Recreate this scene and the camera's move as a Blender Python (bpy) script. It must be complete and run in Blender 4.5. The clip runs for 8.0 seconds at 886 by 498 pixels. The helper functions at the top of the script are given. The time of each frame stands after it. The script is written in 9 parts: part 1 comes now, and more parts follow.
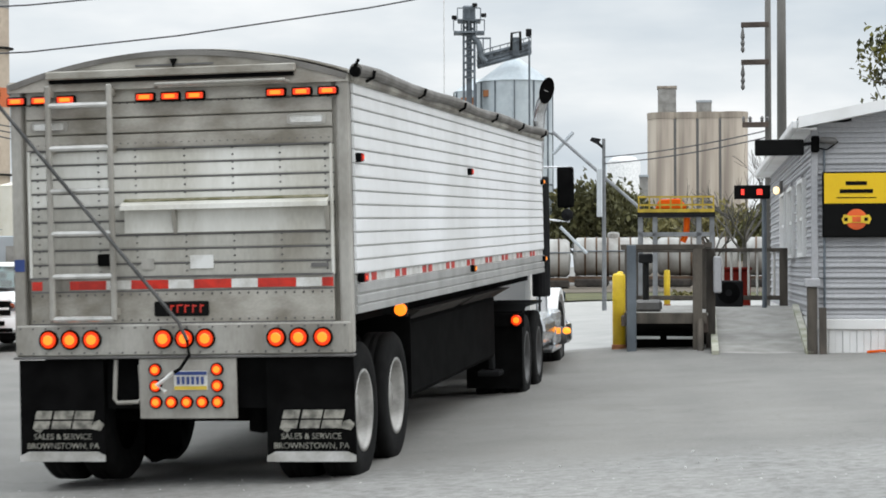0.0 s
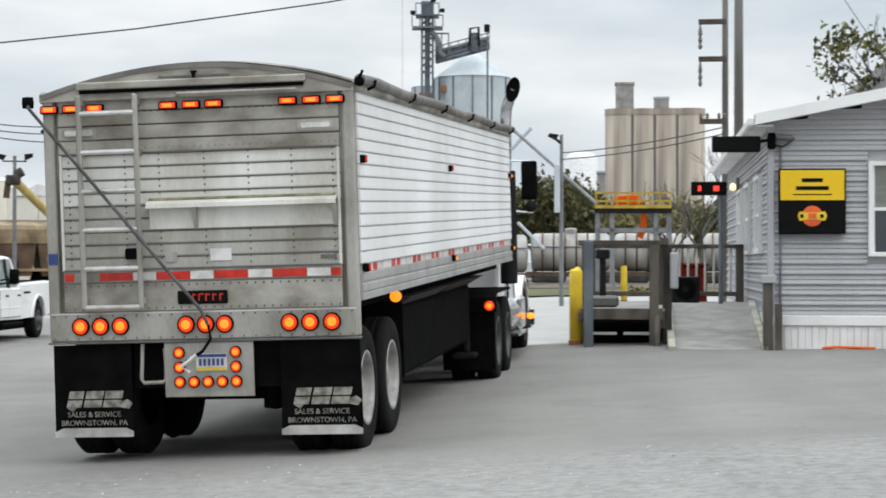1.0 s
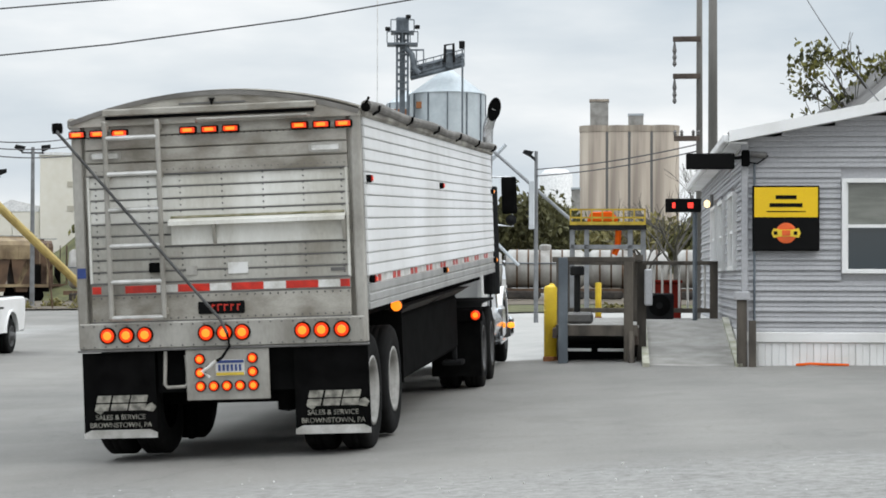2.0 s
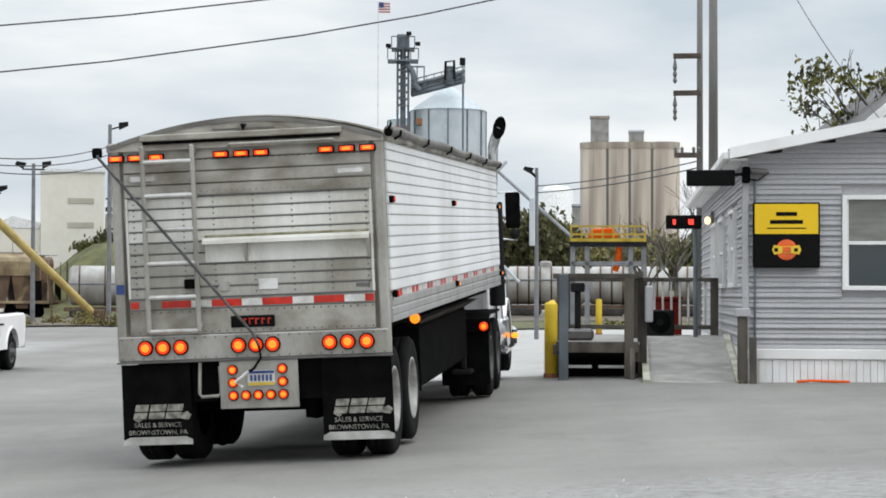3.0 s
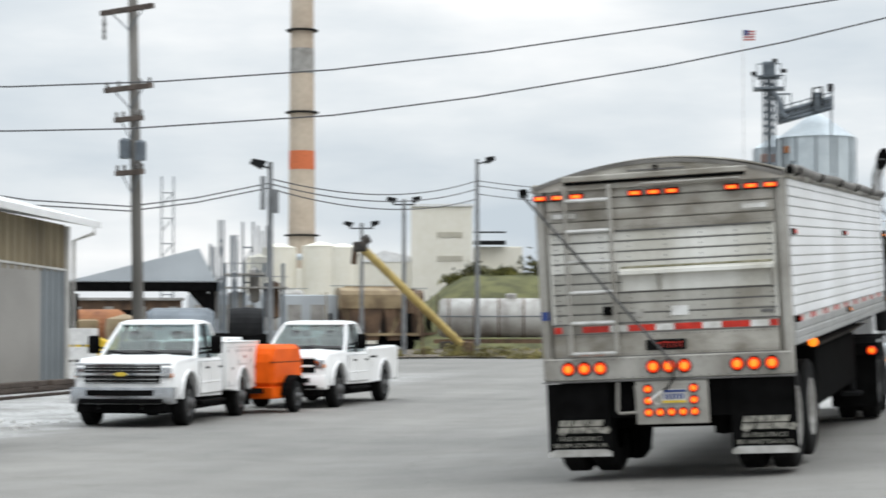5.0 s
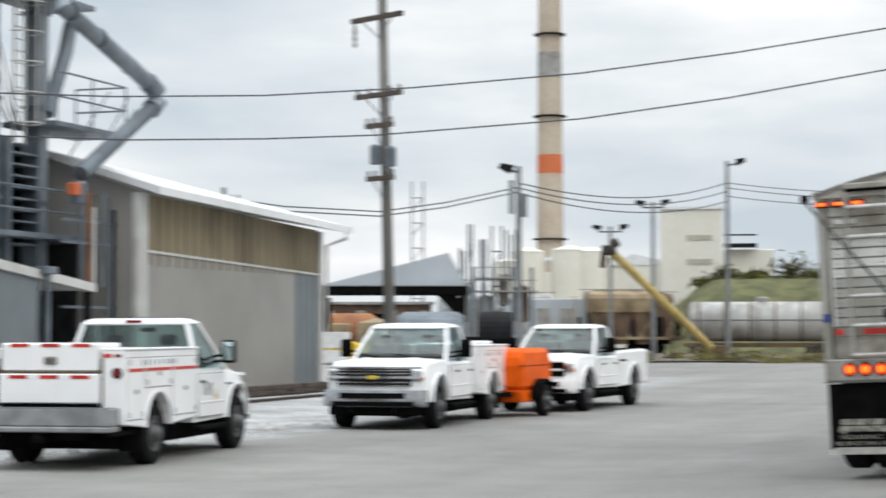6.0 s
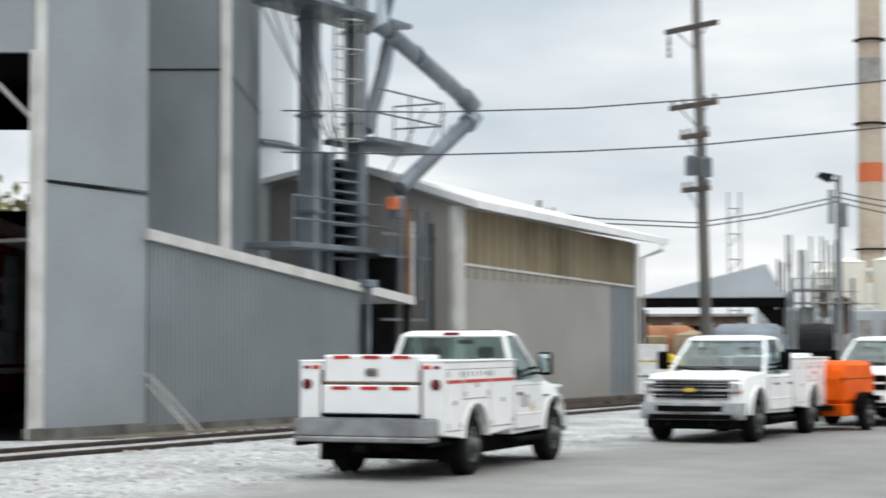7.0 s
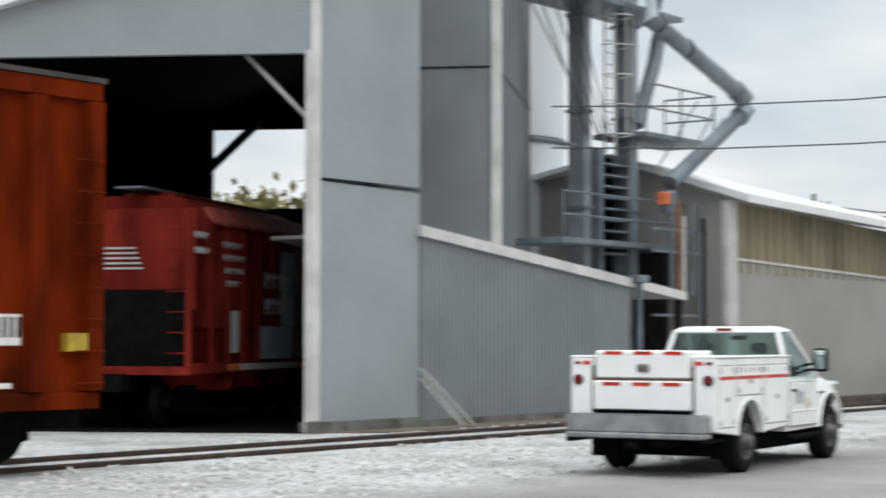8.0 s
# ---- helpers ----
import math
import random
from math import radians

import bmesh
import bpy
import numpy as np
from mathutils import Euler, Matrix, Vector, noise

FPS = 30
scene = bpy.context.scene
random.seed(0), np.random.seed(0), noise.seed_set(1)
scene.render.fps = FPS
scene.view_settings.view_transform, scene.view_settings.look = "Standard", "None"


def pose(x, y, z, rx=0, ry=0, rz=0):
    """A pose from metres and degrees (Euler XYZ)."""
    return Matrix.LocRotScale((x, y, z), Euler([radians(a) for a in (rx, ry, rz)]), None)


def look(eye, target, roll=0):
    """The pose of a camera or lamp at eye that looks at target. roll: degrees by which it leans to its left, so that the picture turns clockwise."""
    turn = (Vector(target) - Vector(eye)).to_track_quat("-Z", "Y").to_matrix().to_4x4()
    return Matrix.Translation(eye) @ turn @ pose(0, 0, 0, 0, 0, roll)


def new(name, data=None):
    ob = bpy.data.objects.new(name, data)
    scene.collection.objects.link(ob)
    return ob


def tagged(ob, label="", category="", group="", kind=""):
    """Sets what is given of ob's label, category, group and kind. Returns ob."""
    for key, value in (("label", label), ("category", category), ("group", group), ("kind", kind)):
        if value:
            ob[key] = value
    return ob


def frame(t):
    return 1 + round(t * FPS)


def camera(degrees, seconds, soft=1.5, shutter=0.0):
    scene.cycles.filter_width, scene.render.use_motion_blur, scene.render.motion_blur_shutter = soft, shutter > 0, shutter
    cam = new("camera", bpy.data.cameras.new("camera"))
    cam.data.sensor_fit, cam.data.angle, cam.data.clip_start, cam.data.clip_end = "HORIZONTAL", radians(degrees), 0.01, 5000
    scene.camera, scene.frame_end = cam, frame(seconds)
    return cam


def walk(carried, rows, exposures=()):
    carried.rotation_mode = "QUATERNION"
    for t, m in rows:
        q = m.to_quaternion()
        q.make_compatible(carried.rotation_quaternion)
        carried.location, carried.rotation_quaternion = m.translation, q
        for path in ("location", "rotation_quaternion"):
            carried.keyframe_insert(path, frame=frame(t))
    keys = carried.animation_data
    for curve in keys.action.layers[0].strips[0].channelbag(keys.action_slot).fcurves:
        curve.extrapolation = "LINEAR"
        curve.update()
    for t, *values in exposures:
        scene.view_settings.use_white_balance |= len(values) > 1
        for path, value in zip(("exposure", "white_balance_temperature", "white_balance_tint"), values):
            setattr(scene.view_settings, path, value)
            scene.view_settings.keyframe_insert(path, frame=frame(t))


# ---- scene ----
EYE = Vector((0.0, 0.0, 1.8))


def aim(yaw, pitch, roll):
    y, p = radians(yaw), radians(pitch)
    way = Vector((-math.sin(y) * math.cos(p), math.cos(y) * math.cos(p), math.sin(p)))
    return look(EYE, EYE + way * 20, roll)


cam = camera(26.35, 8.0, soft=1.7, shutter=0.65)
walk(cam, [(t, aim(*a)) for t, *a in (
    (0.0, 2.047, 0.543, -0.156), (0.5, 1.753, 0.336, -0.097), (1.0, 0.761, 0.394, 0.061),
    (1.5, 0.000, 0.659, 0.138), (3.0, 0.011, 1.392, 0.167), (3.5, 1.191, 1.805, 0.047),
    (4.0, 4.235, 2.096, -0.050), (4.5, 7.894, 2.277, -0.106), (4.7, 9.16, 2.31, -0.10),
    (5.8, 16.867, 2.412, -0.048), (6.0, 18.580, 2.457, -0.070), (6.5, 23.302, 2.648, -0.086),
    (7.0, 28.116, 2.836, -0.054), (7.5, 32.277, 2.852, 0.084), (8.0, 36.305, 2.698, 0.085))],
    exposures=[(0.0, 0.0), (8.0, 0.0)])

# ---- world and light: an overcast day ----
world = bpy.data.worlds.new("overcast_sky")
scene.world = world
world.use_nodes = True
wn, wl = world.node_tree.nodes, world.node_tree.links
sky = wn.new("ShaderNodeTexSky")
sky.sky_type, sky.sun_disc = "NISHITA", False
sky.sun_elevation, sky.sun_rotation = radians(39), radians(119)
sky.air_density, sky.dust_density = 1.0, 4.0
coord = wn.new("ShaderNodeTexCoord")
stretch = wn.new("ShaderNodeMapping")
stretch.inputs["Scale"].default_value = (2.2, 2.2, 11.0)
cloud = wn.new("ShaderNodeTexNoise")
cloud.inputs["Scale"].default_value, cloud.inputs["Detail"].default_value = 1.4, 6.0
cloud.inputs["Roughness"].default_value = 0.5
tone = wn.new("ShaderNodeValToRGB")
tone.color_ramp.elements[0].position, tone.color_ramp.elements[0].color = 0.38, (6.2, 7.0, 7.7, 1)
tone.color_ramp.elements[1].position, tone.color_ramp.elements[1].color = 0.63, (11.0, 11.1, 11.1, 1)
tone.color_ramp.elements.new(0.52).color = (8.5, 9.0, 9.35, 1)
puff = wn.new("ShaderNodeTexNoise")
puff.inputs["Scale"].default_value, puff.inputs["Detail"].default_value = 5.5, 7.0
billow = wn.new("ShaderNodeMapping")
billow.inputs["Scale"].default_value = (1.0, 1.0, 2.2)
blend = wn.new("ShaderNodeMix")
blend.inputs["Factor"].default_value = 0.42
veil = wn.new("ShaderNodeMix")
veil.data_type = "RGBA"
veil.inputs["Factor"].default_value = 0.93
wl.new(coord.outputs["Generated"], stretch.inputs["Vector"])
wl.new(stretch.outputs["Vector"], cloud.inputs["Vector"])
wl.new(coord.outputs["Generated"], billow.inputs["Vector"])
wl.new(billow.outputs["Vector"], puff.inputs["Vector"])
wl.new(cloud.outputs["Fac"], blend.inputs["A"])
wl.new(puff.outputs["Fac"], blend.inputs["B"])
wl.new(blend.outputs["Result"], tone.inputs["Fac"])
wl.new(sky.outputs["Color"], veil.inputs["A"])
wl.new(tone.outputs["Color"], veil.inputs["B"])
# an overcast sky is brighter overhead than at the horizon
height, lift, dome = wn.new("ShaderNodeSeparateXYZ"), wn.new("ShaderNodeMapRange"), wn.new("ShaderNodeMix")
lift.inputs["From Min"].default_value, lift.inputs["From Max"].default_value = 0.5, 1.0
lift.inputs["To Min"].default_value, lift.inputs["To Max"].default_value = 1.0, 3.8
dome.data_type, dome.blend_type = "RGBA", "MULTIPLY"
dome.inputs["Factor"].default_value = 1.0
wl.new(coord.outputs["Generated"], height.inputs["Vector"])
wl.new(height.outputs["Z"], lift.inputs["Value"])
wl.new(veil.outputs["Result"], dome.inputs["A"])
wl.new(lift.outputs["Result"], dome.inputs["B"])
wl.new(dome.outputs["Result"], wn["Background"].inputs["Color"])
wn["Background"].inputs["Strength"].default_value = 0.100
sun = new("sun", bpy.data.lights.new("sun", "SUN"))
sun.data.energy, sun.data.angle, sun.data.color = 0.5, radians(30), (1.0, 0.98, 0.95)
sun.matrix_world = look((32, -8, 30), (0, 10, 0))

# ---- materials ----


def mat(name, base, rough=0.6, metal=0.0, dark=None, scale=6.0, amount=0.5, bump=0.0, fine=60.0, stretch_z=1.0, coords="Object", emit=None, power=0.0, vary=0.0, spec=0.5):
    m = bpy.data.materials.new(name)
    m.use_nodes = True
    n, l = m.node_tree.nodes, m.node_tree.links
    p = n["Principled BSDF"]
    p.inputs["Roughness"].default_value, p.inputs["Metallic"].default_value = rough, metal
    p.inputs["Specular IOR Level"].default_value = spec
    tc = n.new("ShaderNodeTexCoord")
    mp = n.new("ShaderNodeMapping")
    mp.inputs["Scale"].default_value = (1, 1, stretch_z)
    l.new(tc.outputs[coords], mp.inputs["Vector"])
    big, small = n.new("ShaderNodeTexNoise"), n.new("ShaderNodeTexNoise")
    big.inputs["Scale"].default_value, big.inputs["Detail"].default_value = scale, 5
    small.inputs["Scale"].default_value, small.inputs["Detail"].default_value = fine, 3
    for k in (big, small):
        l.new(mp.outputs["Vector"], k.inputs["Vector"])
    ramp = n.new("ShaderNodeValToRGB")
    ramp.color_ramp.elements[0].position, ramp.color_ramp.elements[1].position = 0.36, 0.62
    d = dark or tuple(c * (1 - 0.45 * amount) for c in base)
    ramp.color_ramp.elements[0].color, ramp.color_ramp.elements[1].color = (*d, 1), (*base, 1)
    l.new(big.outputs["Fac"], ramp.inputs["Fac"])
    grain = n.new("ShaderNodeMix")
    grain.data_type, grain.blend_type = "RGBA", "OVERLAY"
    grain.inputs["Factor"].default_value = 0.25
    l.new(ramp.outputs["Color"], grain.inputs["A"])
    l.new(small.outputs["Color"], grain.inputs["B"])
    bw = n.new("ShaderNodeRGBToBW")
    l.new(small.outputs["Color"], bw.inputs["Color"])
    l.new(bw.outputs["Val"], grain.inputs["B"])
    out = grain.outputs["Result"]
    if vary:
        oi, hs, mr = n.new("ShaderNodeObjectInfo"), n.new("ShaderNodeHueSaturation"), n.new("ShaderNodeMapRange")
        mr.inputs["To Min"].default_value, mr.inputs["To Max"].default_value = 1 - vary, 1 + vary
        l.new(oi.outputs["Random"], mr.inputs["Value"])
        l.new(mr.outputs["Result"], hs.inputs["Value"])
        l.new(out, hs.inputs["Color"])
        out = hs.outputs["Color"]
    l.new(out, p.inputs["Base Color"])
    if bump:
        b = n.new("ShaderNodeBump")
        b.inputs["Strength"].default_value, b.inputs["Distance"].default_value = bump, 0.02
        l.new(small.outputs["Fac"], b.inputs["Height"])
        l.new(b.outputs["Normal"], p.inputs["Normal"])
    if emit:
        p.inputs["Emission Color"].default_value, p.inputs["Emission Strength"].default_value = (*emit, 1), power
    return m


def glass(name, tint=(0.02, 0.03, 0.035), rough=0.06):
    m = bpy.data.materials.new(name)
    m.use_nodes = True
    p = m.node_tree.nodes["Principled BSDF"]
    p.inputs["Base Color"].default_value = (*tint, 1)
    p.inputs["Roughness"].default_value, p.inputs["Specular IOR Level"].default_value = rough, 0.8
    return m


def ground_mat():
    m = bpy.data.materials.new("worn_asphalt_and_gravel")
    m.use_nodes = True
    n, l = m.node_tree.nodes, m.node_tree.links
    p = n["Principled BSDF"]
    p.inputs["Roughness"].default_value = 0.9
    tc = n.new("ShaderNodeTexCoord")

    def noise_at(scale, detail=5, rough=0.55):
        k = n.new("ShaderNodeTexNoise")
        k.inputs["Scale"].default_value, k.inputs["Detail"].default_value, k.inputs["Roughness"].default_value = scale, detail, rough
        l.new(tc.outputs["Object"], k.inputs["Vector"])
        return k

    def ramp_of(src, a, ca, b, cb):
        r = n.new("ShaderNodeValToRGB")
        r.color_ramp.elements[0].position, r.color_ramp.elements[0].color = a, (*ca, 1)
        r.color_ramp.elements[1].position, r.color_ramp.elements[1].color = b, (*cb, 1)
        l.new(src, r.inputs["Fac"])
        return r.outputs["Color"]

    def mix(a, b, fac, kind="MIX"):
        x = n.new("ShaderNodeMix")
        x.data_type, x.blend_type = "RGBA", kind
        l.new(a, x.inputs["A"])
        l.new(b, x.inputs["B"])
        if isinstance(fac, float):
            x.inputs["Factor"].default_value = fac
        else:
            l.new(fac, x.inputs["Factor"])
        return x.outputs["Result"]

    large, mid, grit = noise_at(0.16), noise_at(0.9), noise_at(55, 4, 0.7)
    asphalt = ramp_of(large.outputs["Fac"], 0.35, (0.226, 0.220, 0.206), 0.68, (0.300, 0.290, 0.270))
    patch = ramp_of(mid.outputs["Fac"], 0.3, (0.6, 0.6, 0.6), 0.6, (1, 1, 1))
    asphalt = mix(asphalt, patch, 0.35, "MULTIPLY")
    grey = ramp_of(grit.outputs["Fac"], 0.3, (0.35, 0.35, 0.35), 0.72, (1.0, 1.0, 1.0))
    asphalt = mix(asphalt, grey, 0.35, "MULTIPLY")
    # scattered dark specks and pale chips of stone
    chip = noise_at(17, 2, 0.5)
    asphalt = mix(asphalt, ramp_of(chip.outputs["Fac"], 0.24, (0.45, 0.44, 0.42), 0.31, (1, 1, 1)), 0.8, "MULTIPLY")
    asphalt = mix(asphalt, ramp_of(chip.outputs["Fac"], 0.70, (0, 0, 0), 0.78, (0.12, 0.12, 0.115)), 1.0, "ADD")
    # cracks
    crack = n.new("ShaderNodeTexVoronoi")
    crack.feature = "DISTANCE_TO_EDGE"
    crack.inputs["Scale"].default_value = 0.23
    warp = n.new("ShaderNodeVectorMath")
    warp.operation = "ADD"
    wob = n.new("ShaderNodeVectorMath")
    wob.operation = "SCALE"
    wob.inputs["Scale"].default_value = 1.6
    l.new(mid.outputs["Color"], wob.inputs[0])
    l.new(tc.outputs["Object"], warp.inputs[0])
    l.new(wob.outputs["Vector"], warp.inputs[1])
    l.new(warp.outputs["Vector"], crack.inputs["Vector"])
    line = ramp_of(crack.outputs["Distance"], 0.0, (0.55, 0.55, 0.55), 0.012, (1, 1, 1))
    asphalt = mix(asphalt, line, 0.22, "MULTIPLY")
    # streaks polished by tyres along the drive
    lay = n.new("ShaderNodeMapping")
    lay.inputs["Rotation"].default_value, lay.inputs["Scale"].default_value = (0, 0, radians(7)), (1.0, 0.07, 1.0)
    l.new(tc.outputs["Object"], lay.inputs["Vector"])
    worn = n.new("ShaderNodeTexNoise")
    worn.inputs["Scale"].default_value, worn.inputs["Detail"].default_value = 0.9, 4
    l.new(lay.outputs["Vector"], worn.inputs["Vector"])
    asphalt = mix(asphalt, ramp_of(worn.outputs["Fac"], 0.34, (0.72, 0.72, 0.72), 0.6, (1.06, 1.05, 1.03)), 0.28, "MULTIPLY")
    # pale loose gravel towards the tracks and at the near edge of the yard
    pale = ramp_of(noise_at(9, 6, 0.75).outputs["Fac"], 0.36, (0.13, 0.13, 0.125), 0.58, (0.60, 0.60, 0.59))
    sep = n.new("ShaderNodeSeparateXYZ")
    l.new(tc.outputs["Object"], sep.inputs["Vector"])

    def band(socket, lo, hi):
        r = n.new("ShaderNodeMapRange")
        r.inputs["From Min"].default_value, r.inputs["From Max"].default_value = lo, hi
        l.new(socket, r.inputs["Value"])
        return r.outputs["Result"]

    def maths(op, a, b):
        k = n.new("ShaderNodeMath")
        k.operation = op
        for i, s in enumerate((a, b)):
            if isinstance(s, float):
                k.inputs[i].default_value = s
            else:
                l.new(s, k.inputs[i])
        return k.outputs["Value"]

    ragged = maths("MULTIPLY", maths("SUBTRACT", mid.outputs["Fac"], 0.5), 3.0)
    west = maths("MULTIPLY", band(maths("ADD", sep.outputs["X"], ragged), -12.3, -14.2), maths("MULTIPLY", band(sep.outputs["Y"], 75.0, 55.0), band(noise_at(0.55, 6, 0.65).outputs["Fac"], 0.30, 0.55)))
    near = maths("MULTIPLY", band(maths("ADD", sep.outputs["Y"], ragged), 15.2, 13.8), band(sep.outputs["X"], -6.0, -1.0))
    mask = maths("MAXIMUM", west, maths("MULTIPLY", near, 0.22))
    col = mix(asphalt, pale, mask)
    # the pale concrete of the weighbridge beyond the rise
    slab = ramp_of(mid.outputs["Fac"], 0.3, (0.34, 0.335, 0.32), 0.7, (0.43, 0.42, 0.40))
    bridge = maths("MULTIPLY", maths("MULTIPLY", band(sep.outputs["Y"], 30.2, 30.8), band(sep.outputs["Y"], 86.0, 82.0)), maths("MULTIPLY", band(sep.outputs["X"], -1.8, -1.2), band(sep.outputs["X"], 12.0, 11.0)))
    col = mix(col, slab, bridge)
    l.new(col, p.inputs["Base Color"])
    b = n.new("ShaderNodeBump")
    b.inputs["Strength"].default_value, b.inputs["Distance"].default_value = 0.6, 0.015
    l.new(grit.outputs["Fac"], b.inputs["Height"])
    l.new(b.outputs["Normal"], p.inputs["Normal"])
    return m


M = {}
M["ground"] = ground_mat()
M["grey_panel"] = mat("pale_grey_steel_cladding", (0.268, 0.296, 0.312), 0.5, 0.0, (0.235, 0.26, 0.276), 0.5, fine=30)
M["grey_rib"] = mat("blue_grey_ribbed_steel", (0.20, 0.222, 0.236), 0.5, 0.0, (0.17, 0.19, 0.203), 0.6, fine=30)
M["tan_panel"] = mat("warm_grey_steel_cladding", (0.315, 0.30, 0.278), 0.55, 0.0, (0.275, 0.262, 0.242), 0.5, fine=30)
# rust stain, darkened further with the shade under the eave
M["tan_stain_shade"] = mat("rust_stained_shaded_tan_cladding", (0.255, 0.21, 0.132), 0.6, 0.0, (0.075, 0.054, 0.03), 0.45, fine=20, stretch_z=0.5)
M["white_trim"] = mat("weathered_white_trim", (0.60, 0.595, 0.57), 0.5, 0.0, (0.46, 0.45, 0.425), 1.5)
M["white_roof"] = mat("white_metal_roof", (0.78, 0.78, 0.78), 0.45, 0.0, (0.66, 0.66, 0.65), 0.8)
M["galv"] = mat("galvanised_steel", (0.16, 0.186, 0.21), 0.5, 0.1, (0.095, 0.112, 0.13), 1.5)
M["spout"] = mat("pale_galvanised_spout", (0.25, 0.285, 0.315), 0.45, 0.2, (0.16, 0.185, 0.21), 1.2)
# both darks also carry painted shade: shed inside, trailer belly, deck void
M["steel_dark"] = mat("dark_steel_paint_and_shade", (0.016, 0.0165, 0.017), 0.65, 0.0, (0.009, 0.009, 0.01), 3.0, spec=0.12)
M["black"] = mat("black_rubber_grime_and_shade", (0.006, 0.006, 0.006), 0.9, 0.0, (0.003, 0.003, 0.003), 5.0, spec=0.04)
M["concrete"] = mat("stained_concrete", (0.34, 0.33, 0.31), 0.9, 0.0, (0.22, 0.21, 0.195), 1.2, bump=0.2)

# ---- building helpers ----


def part(name, bm, material, parent=None, label="", smooth=False):
    me = bpy.data.meshes.new(name)
    bm.to_mesh(me)
    bm.free()
    for mt in (material if isinstance(material, (list, tuple)) else [material]):
        me.materials.append(mt)
    if smooth:
        for f in me.polygons:
            f.use_smooth = True
    ob = new(name, me)
    if parent is not None:
        ob.parent = parent
    if label:
        tagged(ob, label)
    return ob


def thing(name, m=None, label="", category="", group="", kind=""):
    ob = new(name)
    ob.empty_display_size = 0.2
    if m is not None:
        ob.matrix_basis = m
    return tagged(ob, label, category, group, kind)


def add(bm, other):
    me = bpy.data.meshes.new("tmp")
    other.to_mesh(me)
    other.free()
    bm.from_mesh(me)
    bpy.data.meshes.remove(me)
    return bm


def box(x0, x1, y0, y1, z0, z1, bevel=0.0, bm=None, m=None, seg=1):
    b = bmesh.new()
    bmesh.ops.create_cube(b, size=1.0)
    for v in b.verts:
        v.co = Vector(((x0 + x1) / 2 + v.co.x * (x1 - x0), (y0 + y1) / 2 + v.co.y * (y1 - y0), (z0 + z1) / 2 + v.co.z * (z1 - z0)))
    if bevel:
        bmesh.ops.bevel(b, geom=b.edges[:], offset=bevel, segments=seg, affect="EDGES", profile=0.5)
    if m is not None:
        b.transform(m)
    return b if bm is None else add(bm, b)


def prism(outline, z0, z1, bm=None, axis="z", bevel=0.0, m=None):
    """An outline of (u, v) pairs drawn out along an axis: z gives (u, v, w), y gives (u, w, v), x gives (w, u, v)."""
    b = bmesh.new()
    put = {"z": lambda u, v, w: (u, v, w), "y": lambda u, v, w: (u, w, v), "x": lambda u, v, w: (w, u, v)}[axis]
    lo = [b.verts.new(put(u, v, z0)) for u, v in outline]
    hi = [b.verts.new(put(u, v, z1)) for u, v in outline]
    k = len(outline)
    b.faces.new(lo[::-1])
    b.faces.new(hi)
    for i in range(k):
        b.faces.new((lo[i], lo[(i + 1) % k], hi[(i + 1) % k], hi[i]))
    bmesh.ops.recalc_face_normals(b, faces=b.faces[:])
    if bevel:
        bmesh.ops.bevel(b, geom=b.edges[:], offset=bevel, segments=1, affect="EDGES")
    if m is not None:
        b.transform(m)
    return b if bm is None else add(bm, b)


def tube(points, r, sides=10, bm=None, r2=None, caps=True):
    """A round bar along the points, tapering from r to r2."""
    b = bmesh.new()
    pts = [Vector(p) for p in points]
    rings = []
    for i, p in enumerate(pts):
        way = (pts[min(i + 1, len(pts) - 1)] - pts[max(i - 1, 0)]).normalized()
        q = way.to_track_quat("Z", "Y")
        rad = r if r2 is None else r + (r2 - r) * i / (len(pts) - 1)
        rings.append([b.verts.new(p + q @ Vector((rad * math.cos(2 * math.pi * k / sides), rad * math.sin(2 * math.pi * k / sides), 0))) for k in range(sides)])
    for a, c in zip(rings, rings[1:]):
        for k in range(sides):
            b.faces.new((a[k], a[(k + 1) % sides], c[(k + 1) % sides], c[k]))
    if caps:
        b.faces.new(rings[0][::-1])
        b.faces.new(rings[-1])
    return b if bm is None else add(bm, b)


def lathe(profile, sides=24, bm=None, m=None):
    """A profile of (radius, height) pairs turned round z."""
    b = bmesh.new()
    rings = []
    for r, z in profile:
        if r < 1e-4:
            rings.append([b.verts.new((0, 0, z))])
        else:
            rings.append([b.verts.new((r * math.cos(2 * math.pi * k / sides), r * math.sin(2 * math.pi * k / sides), z)) for k in range(sides)])
    for a, c in zip(rings, rings[1:]):
        for k in range(sides):
            j = (k + 1) % sides
            q = [a[k % len(a)], a[j % len(a)], c[j % len(c)], c[k % len(c)]]
            q = list(dict.fromkeys(q))
            if len(q) > 2:
                b.faces.new(q)
    bmesh.ops.recalc_face_normals(b, faces=b.faces[:])
    if m is not None:
        b.transform(m)
    return b if bm is None else add(bm, b)


